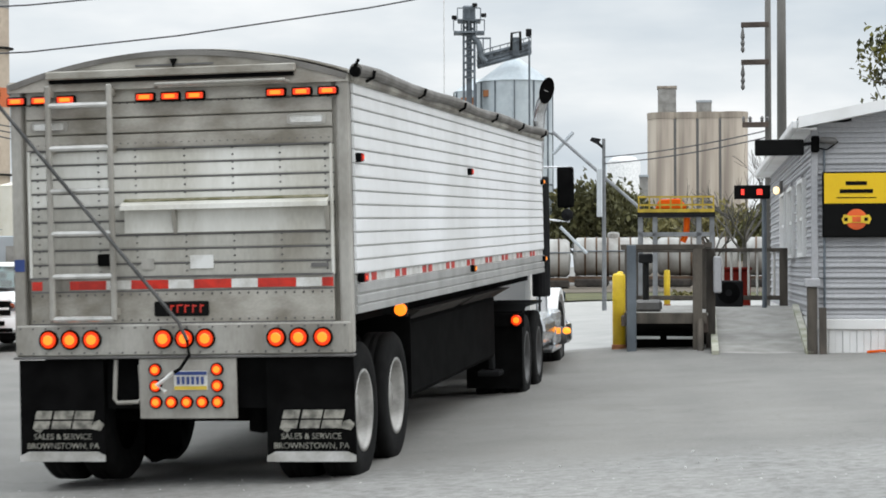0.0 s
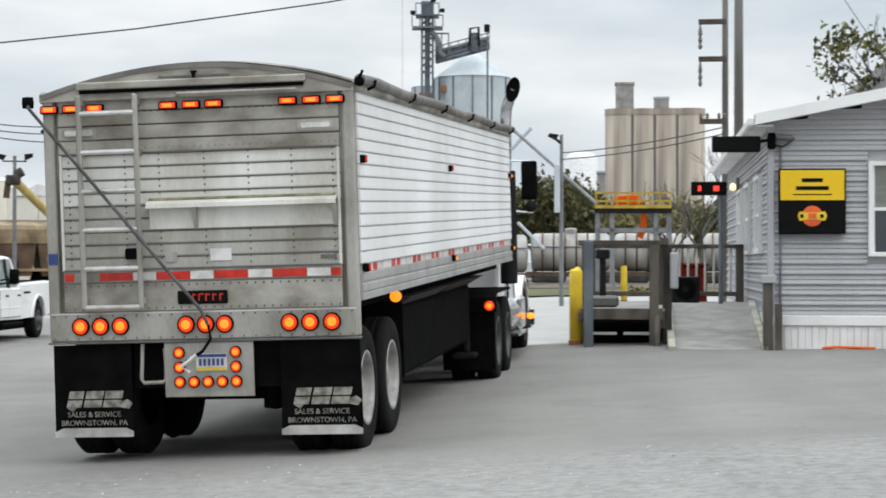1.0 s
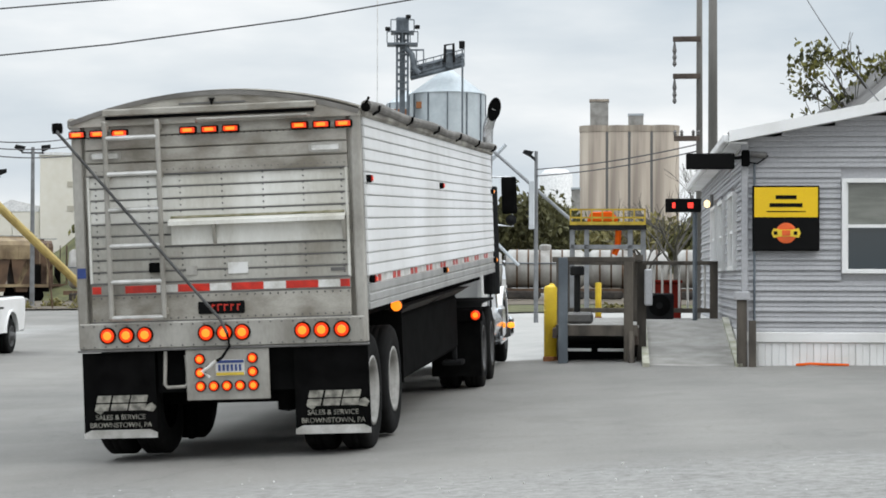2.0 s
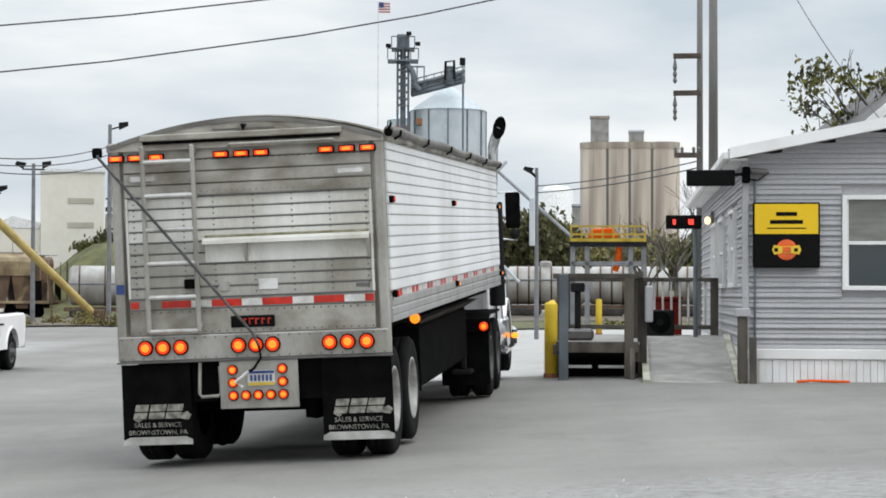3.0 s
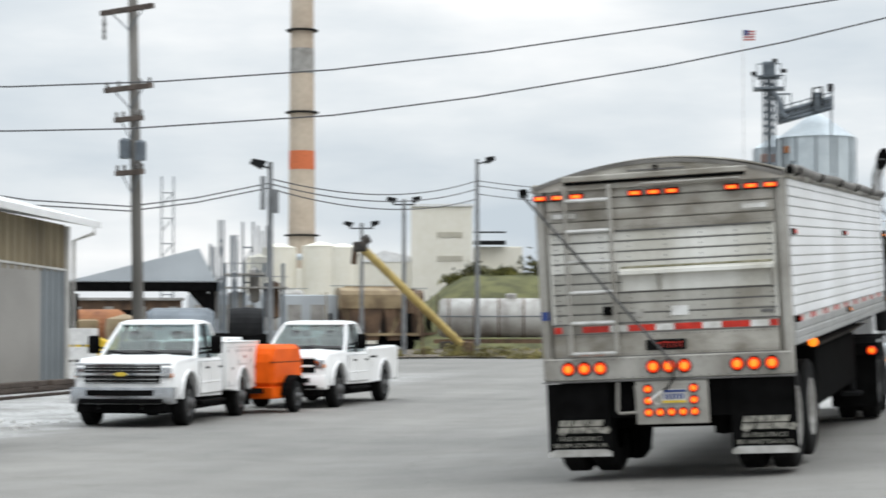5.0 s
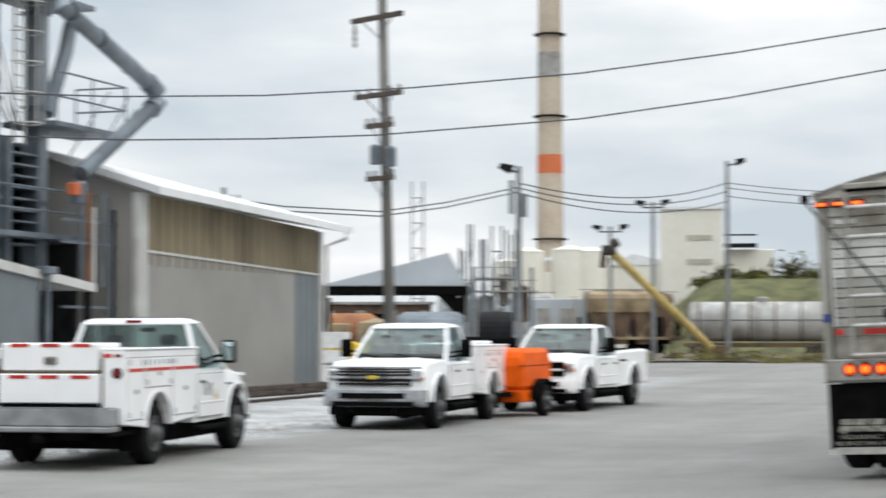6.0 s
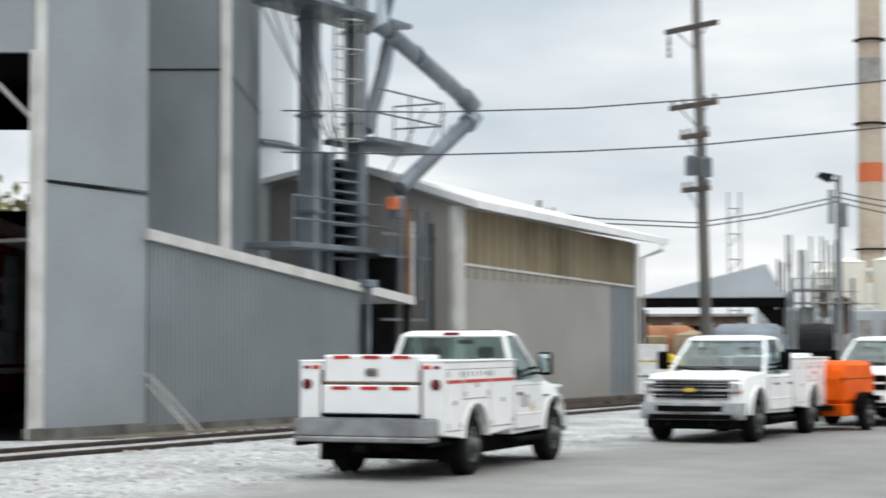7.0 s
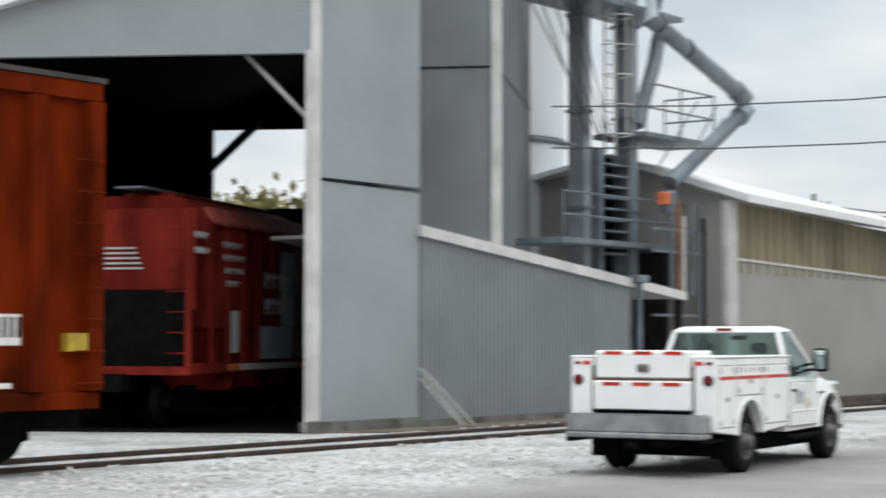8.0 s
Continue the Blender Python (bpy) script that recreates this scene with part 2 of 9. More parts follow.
def wall_run(p, q, z0, z1, thick=0.15, z1b=None, bm=None):
    """An upright wall from p to q in plan; z1b: its height at q where the top slopes. It thickens to the left of p to q."""
    (ax, ay), (bx, by) = p, q
    d = Vector((bx - ax, by - ay)).normalized()
    nx, ny = -d.y * thick, d.x * thick
    b = bmesh.new()
    e = z1 if z1b is None else z1b
    v = [b.verts.new(c) for c in ((ax, ay, z0), (bx, by, z0), (bx, by, e), (ax, ay, z1), (ax + nx, ay + ny, z0), (bx + nx, by + ny, z0), (bx + nx, by + ny, e), (ax + nx, ay + ny, z1))]
    for f in ((0, 1, 2, 3), (5, 4, 7, 6), (1, 5, 6, 2), (4, 0, 3, 7), (3, 2, 6, 7), (4, 5, 1, 0)):
        b.faces.new([v[i] for i in f])
    return b if bm is None else add(bm, b)


def smoothstep(a, b, x):
    t = min(1.0, max(0.0, (x - a) / (b - a)))
    return t * t * (3 - 2 * t)


def level(x, y):
    """The height of the ground: the drive rises to the scale house."""
    z = 0.55 * smoothstep(-7.5, 6.5, x) * (1 - 0.45 * smoothstep(45, 90, y))
    z += 0.15 * math.exp(-((x - 1.9) ** 2 + (y - 29.4) ** 2) / 5.0)
    return z


def ground():
    xs = [-3000, -1200, -500, -200, -100, -60] + [-40 + 1.0 * i for i in range(71)] + [36, 50, 80, 150, 400, 1200, 3000]
    ys = [-3000, -800, -200, -60, -20] + [-5 + 1.0 * i for i in range(76)] + [76, 85, 100, 130, 180, 260, 400, 900, 2000, 4500]
    b = bmesh.new()
    grid = [[b.verts.new((x, y, level(x, y) + 0.012 * noise.noise((x * 0.6, y * 0.6, 0)))) for x in xs] for y in ys]
    for r0, r1 in zip(grid, grid[1:]):
        for i in range(len(xs) - 1):
            b.faces.new((r0[i], r0[i + 1], r1[i + 1], r1[i]))
    ob = part("ground", b, M["ground"], smooth=True)
    tagged(ob, "worn grey asphalt yard with pale gravel by the tracks", "ground", kind="structure")


ground()


M["alu_rear"] = mat("dirt_streaked_aluminium", (0.78, 0.775, 0.73), 0.45, 0.0, (0.48, 0.46, 0.40), 1.5, fine=45, stretch_z=0.35, bump=0.05)
M["alu_grimy"] = mat("grimy_grey_aluminium", (0.40, 0.38, 0.335), 0.5, 0.0, (0.135, 0.12, 0.095), 1.9, fine=40, stretch_z=0.5, bump=0.08)
M["alu_header"] = mat("grimy_beige_header_aluminium", (0.43, 0.41, 0.365), 0.5, 0.0, (0.19, 0.17, 0.135), 2.2, fine=40, stretch_z=1.6, bump=0.05)
M["mould"] = mat("green_grey_mould_line", (0.13, 0.125, 0.06), 0.9, 0.0, (0.30, 0.28, 0.20), 14.0)
M["alu_lower"] = mat("grey_road_film_aluminium", (0.50, 0.49, 0.445), 0.5, 0.0, (0.24, 0.22, 0.18), 1.6, fine=45, stretch_z=0.35, bump=0.05)
# grime colour, also dark enough to paint the shade on the trailer hoppers
M["dark_brown"] = mat("dark_brown_grime_and_shade", (0.055, 0.045, 0.038), 0.75, 0.0, (0.02, 0.017, 0.014), 2.0)
M["alu_post"] = mat("dull_aluminium_post", (0.42, 0.405, 0.37), 0.45, 0.1, (0.24, 0.225, 0.195), 2.5, fine=40, stretch_z=0.4)
M["alu_side"] = mat("white_painted_aluminium_panel", (0.88, 0.89, 0.90), 0.4, 0.0, (0.74, 0.745, 0.74), 1.2, fine=35, stretch_z=0.4)
M["alu_rail"] = mat("brushed_bottom_rail", (0.45, 0.45, 0.44), 0.45, 0.3, (0.33, 0.33, 0.32), 2.5)
M["alu_shine"] = mat("worn_ladder_tube", (0.70, 0.69, 0.67), 0.3, 0.5, (0.42, 0.41, 0.38), 4.0)
M["crank_grey"] = mat("worn_dark_grey_tube", (0.10, 0.10, 0.10), 0.4, 0.4, (0.05, 0.05, 0.05), 5)
M["tarp"] = mat("grey_vinyl_tarp", (0.21, 0.20, 0.185), 0.65, 0.0, (0.12, 0.112, 0.10), 2.5)
M["rivet"] = mat("dark_rivet_heads", (0.16, 0.155, 0.15), 0.5, 0.4)
M["red_tape"] = mat("red_reflective_tape", (0.66, 0.028, 0.012), 0.35, 0.0, (0.38, 0.018, 0.01), 7)
M["white_tape"] = mat("white_reflective_tape", (0.76, 0.76, 0.74), 0.35, 0.0, (0.52, 0.51, 0.47), 7)
M["lamp_red"] = mat("lit_red_orange_lens", (0.35, 0.012, 0.003), 0.25, 0.0, emit=(1.0, 0.055, 0.004), power=0.85)
M["lamp_core"] = mat("lit_orange_core", (0.4, 0.03, 0.004), 0.25, 0.0, emit=(1.0, 0.24, 0.014), power=1.7)
M["lamp_amber"] = mat("lit_amber_core", (0.9, 0.3, 0.03), 0.2, 0.0, emit=(1.0, 0.30, 0.02), power=1.7)
M["red_lens"] = mat("unlit_red_lens", (0.45, 0.02, 0.015), 0.2, 0.0)
M["amber_lens"] = mat("amber_lens", (0.7, 0.2, 0.02), 0.2, 0.0)
M["white_paint"] = mat("white_vehicle_paint", (0.90, 0.90, 0.90), 0.25, 0.0, (0.84, 0.84, 0.83), 1.3, fine=90)
M["chrome"] = mat("chrome", (0.68, 0.69, 0.70), 0.16, 0.95, (0.5, 0.51, 0.52), 3)
M["wheel_white"] = mat("dusty_white_steel_rim", (0.42, 0.41, 0.39), 0.5, 0.1, (0.20, 0.195, 0.18), 5)
M["tyre"] = mat("dusty_black_tyre", (0.009, 0.009, 0.009), 0.9, 0.0, (0.005, 0.005, 0.005), 9, bump=0.2, spec=0.15)
M["glass"] = glass("dark_window_glass")
M["glass_lamp"] = mat("clear_headlamp", (0.42, 0.43, 0.44), 0.15, 0.5, (0.2, 0.2, 0.21), 14)
M["flap_print"] = mat("worn_cream_print", (0.34, 0.325, 0.28), 0.7, 0.0, (0.12, 0.115, 0.10), 16)
M["plate_blue"] = mat("blue_plate_band", (0.03, 0.06, 0.22), 0.4)
M["plate_yellow"] = mat("yellow_plate_band", (0.72, 0.52, 0.06), 0.4)
M["orange_paint"] = mat("bright_orange_paint", (0.88, 0.13, 0.006), 0.5, 0.0, (0.74, 0.10, 0.005), 2, spec=0.12)
M["yellow_paint"] = mat("safety_yellow_paint", (0.83, 0.58, 0.03), 0.45, 0.0, (0.70, 0.46, 0.025), 3)
M["wood"] = mat("weathered_timber", (0.105, 0.09, 0.073), 0.85, 0.0, (0.048, 0.041, 0.034), 4, stretch_z=0.3, bump=0.15, vary=0.15)
M["wood_dark"] = mat("creosoted_timber", (0.11, 0.085, 0.07), 0.85, 0.0, (0.06, 0.045, 0.036), 4, bump=0.15, vary=0.15)
M["pole_wood"] = mat("grey_brown_pole_timber", (0.20, 0.19, 0.175), 0.9, 0.0, (0.12, 0.115, 0.105), 2, stretch_z=0.12, bump=0.1)
M["siding"] = mat("pale_grey_vinyl_siding", (0.42, 0.42, 0.433), 0.55, 0.0, (0.385, 0.385, 0.40), 0.8, fine=25)
M["skirt"] = mat("white_vinyl_skirting", (0.86, 0.86, 0.855), 0.5, 0.0, (0.74, 0.735, 0.715), 1.2)
M["blind"] = mat("grey_green_window_blind", (0.22, 0.225, 0.20), 0.35, 0.0, (0.16, 0.165, 0.145), 2.0, stretch_z=6.0)
M["shingle"] = mat("grey_asphalt_shingle", (0.16, 0.155, 0.15), 0.9, 0.0, (0.11, 0.105, 0.10), 3)
M["sign_yellow"] = mat("sign_yellow_face", (0.86, 0.55, 0.0), 0.4, 0.0, (0.82, 0.52, 0.0), 2)
M["sign_black"] = mat("sign_black_face", (0.006, 0.006, 0.006), 0.6, spec=0.08)
M["sign_orange"] = mat("sign_orange_red", (0.85, 0.13, 0.02), 0.4)
M["car_orange"] = mat("faded_orange_red_railcar_paint", (0.145, 0.016, 0.0018), 0.9, 0.0, (0.045, 0.0055, 0.0012), 1.2, fine=30, stretch_z=0.4, spec=0.04)
M["car_red"] = mat("dull_oxide_red_railcar_paint", (0.21, 0.022, 0.015), 0.8, 0.0, (0.09, 0.010, 0.007), 1.2, fine=30, stretch_z=0.4, spec=0.04)
M["car_brown"] = mat("rusty_brown_railcar", (0.13, 0.078, 0.045), 0.75, 0.0, (0.055, 0.032, 0.02), 0.9, fine=20)
M["car_tan"] = mat("tan_railcar_paint", (0.33, 0.255, 0.15), 0.7, 0.0, (0.17, 0.12, 0.07), 0.9, fine=20)
M["car_grey"] = mat("pale_grey_railcar_paint", (0.44, 0.435, 0.415), 0.6, 0.0, (0.24, 0.225, 0.205), 0.7, fine=20, stretch_z=0.4)
# car red made paler to paint the highlight along the eave
M["car_eave_light"] = mat("highlit_pale_red_eave", (0.36, 0.09, 0.06), 0.6, 0.0, (0.22, 0.04, 0.03), 2.0)
M["paint_blue"] = mat("grey_blue_spray_paint", (0.42, 0.50, 0.55), 0.7, 0.0, (0.25, 0.32, 0.38), 2.5)
M["lettering"] = mat("white_stencil_paint", (0.72, 0.70, 0.67), 0.6)
M["silo_concrete"] = mat("buff_silo_concrete", (0.42, 0.365, 0.30), 0.9, 0.0, (0.24, 0.20, 0.165), 0.9, fine=2, stretch_z=0.05)
M["stack_tan"] = mat("tan_chimney_brick", (0.52, 0.44, 0.35), 0.9, 0.0, (0.42, 0.34, 0.265), 0.2, fine=2)
M["stack_red"] = mat("orange_red_chimney_band", (0.62, 0.16, 0.06), 0.8)
M["cream_wall"] = mat("cream_plant_cladding", (0.78, 0.75, 0.66), 0.8, 0.0, (0.69, 0.66, 0.57), 0.1, fine=2)
M["louvre_cream"] = mat("weathered_cream_louvre", (0.50, 0.47, 0.39), 0.8, 0.0, (0.40, 0.37, 0.30), 0.5)
M["far_white"] = mat("white_tank_paint", (0.82, 0.82, 0.81), 0.6)
M["far_grey"] = mat("far_galvanised_sheet", (0.50, 0.54, 0.57), 0.6, 0.2, (0.40, 0.43, 0.46), 0.3)
M["bin_steel"] = mat("corrugated_bin_steel", (0.58, 0.64, 0.67), 0.45, 0.2, (0.42, 0.47, 0.50), 0.25, fine=3)
M["rust"] = mat("rusty_sheet", (0.36, 0.15, 0.06), 0.8, 0.1, (0.2, 0.08, 0.04), 1)
M["rail"] = mat("rusty_brown_rail", (0.075, 0.05, 0.038), 0.6, 0.3, (0.035, 0.025, 0.02), 4)
M["grass"] = mat("rough_dull_grass", (0.125, 0.125, 0.05), 0.95, 0.0, (0.06, 0.062, 0.026), 0.6, fine=6)
M["leaf"] = mat("autumn_green_leaves", (0.125, 0.12, 0.042), 0.8, 0.0, (0.055, 0.055, 0.018), 0.7, vary=0.2)
M["leaf_yellow"] = mat("yellowing_leaves", (0.20, 0.17, 0.05), 0.7, 0.0, (0.11, 0.10, 0.03), 1.0, vary=0.2)
M["bark"] = mat("grey_bark", (0.12, 0.11, 0.10), 0.9, 0.0, (0.06, 0.055, 0.05), 3)
M["cable"] = mat("dark_grey_cable", (0.06, 0.06, 0.065), 0.6)
M["conveyor_yellow"] = mat("faded_yellow_tube", (0.60, 0.46, 0.17), 0.55, 0.0, (0.44, 0.33, 0.12), 1.5)
M["ramp_deck"] = mat("pale_worn_ramp_boards", (0.68, 0.66, 0.62), 0.85, 0.0, (0.54, 0.52, 0.485), 3, vary=0.06)
M["kerb_pale"] = mat("pale_mossy_kerb_board", (0.50, 0.49, 0.43), 0.85, 0.0, (0.30, 0.30, 0.22), 3)
M["ramp_grey"] = mat("grey_worn_ramp_planks", (0.34, 0.33, 0.31), 0.85, 0.0, (0.25, 0.24, 0.22), 3, vary=0.08)
M["led_red"] = mat("lit_red_digits", (0.6, 0.02, 0.02), 0.3, emit=(1.0, 0.05, 0.03), power=1.5)
M["bulb"] = mat("lit_warm_wall_lamp", (0.9, 0.8, 0.6), 0.3, emit=(1.0, 0.72, 0.35), power=1.6)
M["flag_red"] = mat("flag_red_cloth", (0.45, 0.06, 0.06), 0.8)
M["flag_blue"] = mat("flag_blue_cloth", (0.05, 0.07, 0.2), 0.8)


def words(text, size, parent, material, m, name="lettering", depth=0.003, align="CENTER"):
    """Flat letters in the built-in font, lying in the x-y plane of m."""
    cu = bpy.data.curves.new(name, "FONT")
    cu.body, cu.size, cu.align_x, cu.align_y, cu.extrude = text, size, align, "CENTER", depth
    src = bpy.data.objects.new(name, cu)
    me = bpy.data.meshes.new_from_object(src)
    bpy.data.objects.remove(src)
    me.materials.append(material)
    me.transform(m)
    me.name = name
    ob = new(name, me)
    ob.parent = parent
    return ob


def disc(r, depth, m, sides=20, bm=None):
    """A short round puck along z, its front edge rounded."""
    return lathe([(0, 0), (r, 0), (r, depth * 0.6), (r * 0.85, depth), (0, depth)], sides, bm, m)


FACE_BACK = Matrix.Rotation(radians(90), 4, "X")  # local z points to -y: flat things that face backwards


def back(x, y, z):
    return Matrix.Translation((x, y, z)) @ FACE_BACK


def side(x, y, z):
    """Flat things that face to the right of a vehicle (+x), reading along +y."""
    return Matrix.Translation((x, y, z)) @ Matrix(((0, 0, 1, 0), (1, 0, 0, 0), (0, 1, 0, 0), (0, 0, 0, 1)))


TYRE = {}


def wheel(parent, x, y, z, r=0.52, width=0.28, dual=0, out=1, rim="wheel_white", name="wheel"):
    """A tyre (two where dual) with its rim; out: +1 where the outer face looks to +x."""
    key = (r, width, dual, out, rim)
    if key not in TYRE:
        b = bmesh.new()
        turn = Matrix.Rotation(radians(90), 4, "Y")
        for k in range(2 if dual else 1):
            w = width / 2
            prof = [(r * 0.56, -w * 0.8), (r * 0.6, -w * 0.95), (r * 0.82, -w), (r * 0.95, -w * 0.92), (r, -w * 0.72), (r, -w * 0.3), (r * 0.985, -w * 0.26), (r * 0.985, -w * 0.18), (r, -w * 0.14),
                    (r, w * 0.14), (r * 0.985, w * 0.18), (r * 0.985, w * 0.26), (r, w * 0.3), (r, w * 0.72), (r * 0.95, w * 0.92), (r * 0.82, w), (r * 0.6, w * 0.95), (r * 0.56, w * 0.8)]
            lathe(prof, 40, b, Matrix.Translation((-out * k * (width + 0.06), 0, 0)) @ turn)
        me1 = bpy.data.meshes.new("tyre")
        b.to_mesh(me1)
        b.free()
        me1.materials.append(M["tyre"])
        c = bmesh.new()
        w = width / 2
        dish = 0.16 if dual else 0.03
        q = turn if out > 0 else Matrix.Rotation(radians(-90), 4, "Y")
        lathe([(r * 0.60, w * 0.86), (r * 0.60, w * 0.97), (r * 0.55, w * 0.97), (r * 0.53, w * 0.7), (r * 0.48, w - dish), (r * 0.30, w - dish - 0.01), (r * 0.24, w - dish + 0.05), (r * 0.22, w - dish + 0.1), (0, w - dish + 0.11)], 32, c, q)
        for i in range(10 if dual else 6):
            a = 2 * math.pi * i / (10 if dual else 6)
            lathe([(r * 0.05, 0), (r * 0.05, 0.03), (0, 0.035)], 6, c, q @ Matrix.Translation((r * 0.37 * math.cos(a), r * 0.37 * math.sin(a), w - dish - 0.01)))
        me2 = bpy.data.meshes.new("rim")
        c.to_mesh(me2)
        c.free()
        me2.materials.append(M[rim])
        for me in (me1, me2):
            for f in me.polygons:
                f.use_smooth = True
        TYRE[key] = (me1, me2)
    me1, me2 = TYRE[key]
    hub = new(name, me1)
    hub.parent = parent
    hub.location = (x, y, z)
    r_ = new("rim", me2)
    r_.parent = hub
    return hub


def pane_mat():
    m = bpy.data.materials.new("clear_greenish_pane")
    m.use_nodes = True
    p = m.node_tree.nodes["Principled BSDF"]
    p.inputs["Base Color"].default_value = (0.60, 0.73, 0.71, 1)
    p.inputs["Roughness"].default_value, p.inputs["IOR"].default_value = 0.0, 1.45
    p.inputs["Transmission Weight"].default_value = 1.0
    return m


M["pane"] = pane_mat()
M["mirror"] = mat("mirror_silver", (0.42, 0.50, 0.50), 0.03, 1.0, (0.40, 0.48, 0.48), 2)
# darker copy of the chrome: the ground's reflection is put into its colour
M["chrome_darker"] = mat("chrome_with_dark_reflection", (0.46, 0.47, 0.485), 0.22, 0.95, (0.33, 0.34, 0.35), 3)
M["trim_dark"] = mat("dark_grey_cabin_trim", (0.05, 0.05, 0.05), 0.7, 0.0, (0.03, 0.03, 0.03), 6)
M["red_dark"] = mat("deep_red_lens", (0.20, 0.008, 0.012), 0.25, 0.0, (0.12, 0.004, 0.006), 20)
M["mark_grey"] = mat("grey_blue_vinyl_mark", (0.14, 0.15, 0.18), 0.5, 0.0, (0.09, 0.10, 0.12), 12)
M["emblem_tan"] = mat("pale_orange_vinyl_emblem", (0.62, 0.42, 0.20), 0.5, 0.0, (0.5, 0.33, 0.15), 12)
M["rust_edge"] = mat("rust_stained_gap", (0.13, 0.085, 0.05), 0.8, 0.0, (0.04, 0.03, 0.02), 8)
M["tread_steel"] = mat("dull_grey_tread_steel", (0.30, 0.305, 0.31), 0.5, 0.2, (0.20, 0.205, 0.21), 4, bump=0.3, fine=70)
# footing concrete darkened to hold the shadow at the wall's foot
M["footing"] = mat("dark_footing_shade", (0.17, 0.165, 0.15), 0.9, 0.0, (0.07, 0.065, 0.055), 1.4, bump=0.2)
M["dirt"] = mat("brown_dirt", (0.15, 0.125, 0.095), 0.95, 0.0, (0.09, 0.075, 0.055), 1.5, bump=0.3, fine=20)
M["pale_stone"] = mat("pale_limestone", (0.62, 0.61, 0.59), 0.9, 0.0, (0.40, 0.39, 0.38), 3)
M["bin_pale"] = mat("pale_galvanised_sheet", (0.60, 0.63, 0.65), 0.55, 0.1, (0.52, 0.55, 0.57), 0.3)
M["pole_grey"] = mat("grey_steel_pole", (0.22, 0.23, 0.24), 0.6, 0.1, (0.15, 0.155, 0.16), 2)
M["wheel_dark"] = mat("dark_grey_steel_rim", (0.10, 0.10, 0.10), 0.5, 0.3, (0.05, 0.05, 0.05), 6)
M["dull_yellow"] = mat("dull_yellow_rail_paint", (0.48, 0.34, 0.03), 0.6, 0.0, (0.32, 0.22, 0.02), 3)
M["leaf_dark"] = mat("dark_green_leaves", (0.17, 0.16, 0.03), 0.85, 0.0, (0.03, 0.034, 0.01), 1.6)


# ---- the grain trailer and its tractor ----
ROLLING = []
TRAILER_Z = 0.12  # the trailer's tyres touch the ground here in its own space


def round_lamp(parent, x, y, z, r, name="tail_lamp"):
    lamp = part(name, disc(r, 0.025, back(x, y, z), 22), M["lamp_red"], parent)
    part("lens_core", disc(r * 0.6, 0.012, back(x, y - 0.022, z), 18), M["lamp_core"], lamp)
    part("bezel", lathe([(r * 1.0, 0), (r * 1.18, 0), (r * 1.18, 0.02), (r * 1.0, 0.026)], 22, None, back(x, y, z)), M["black"], lamp)


def bar_lamp(parent, x, y, z, w=0.16, h=0.07):
    lamp = part("marker_lamp", box(x - w / 2, x + w / 2, y - 0.03, y, z - h / 2, z + h / 2, 0.012), M["black"], parent)
    part("lens", box(x - w * 0.4, x + w * 0.4, y - 0.042, y - 0.031, z - h * 0.32, z + h * 0.32, 0.005), M["lamp_red"], lamp)
    part("lens_core", box(x - w * 0.25, x + w * 0.25, y - 0.048, y - 0.0425, z - h * 0.2, z + h * 0.2, 0.002), M["lamp_core"], lamp)


def side_lamp(parent, y, z, amber=False, w=0.07, x=1.345):
    b = box(x - 0.03, x + 0.02, y - w / 2, y + w / 2, z - 0.034, z + 0.034, 0.01)
    lamp = part("side_marker_lamp", b, M["black"], parent)
    part("lens", box(x + 0.0205, x + 0.03, y - w * 0.4, y + w * 0.4, z - 0.03, z + 0.03, 0.003), M["amber_lens" if amber else "red_lens"], lamp)
    part("lens_core", box(x + 0.031, x + 0.034, y - w * 0.25, y + w * 0.25, z - 0.014, z + 0.014), M["lamp_red" if not amber else "lamp_amber"], lamp)


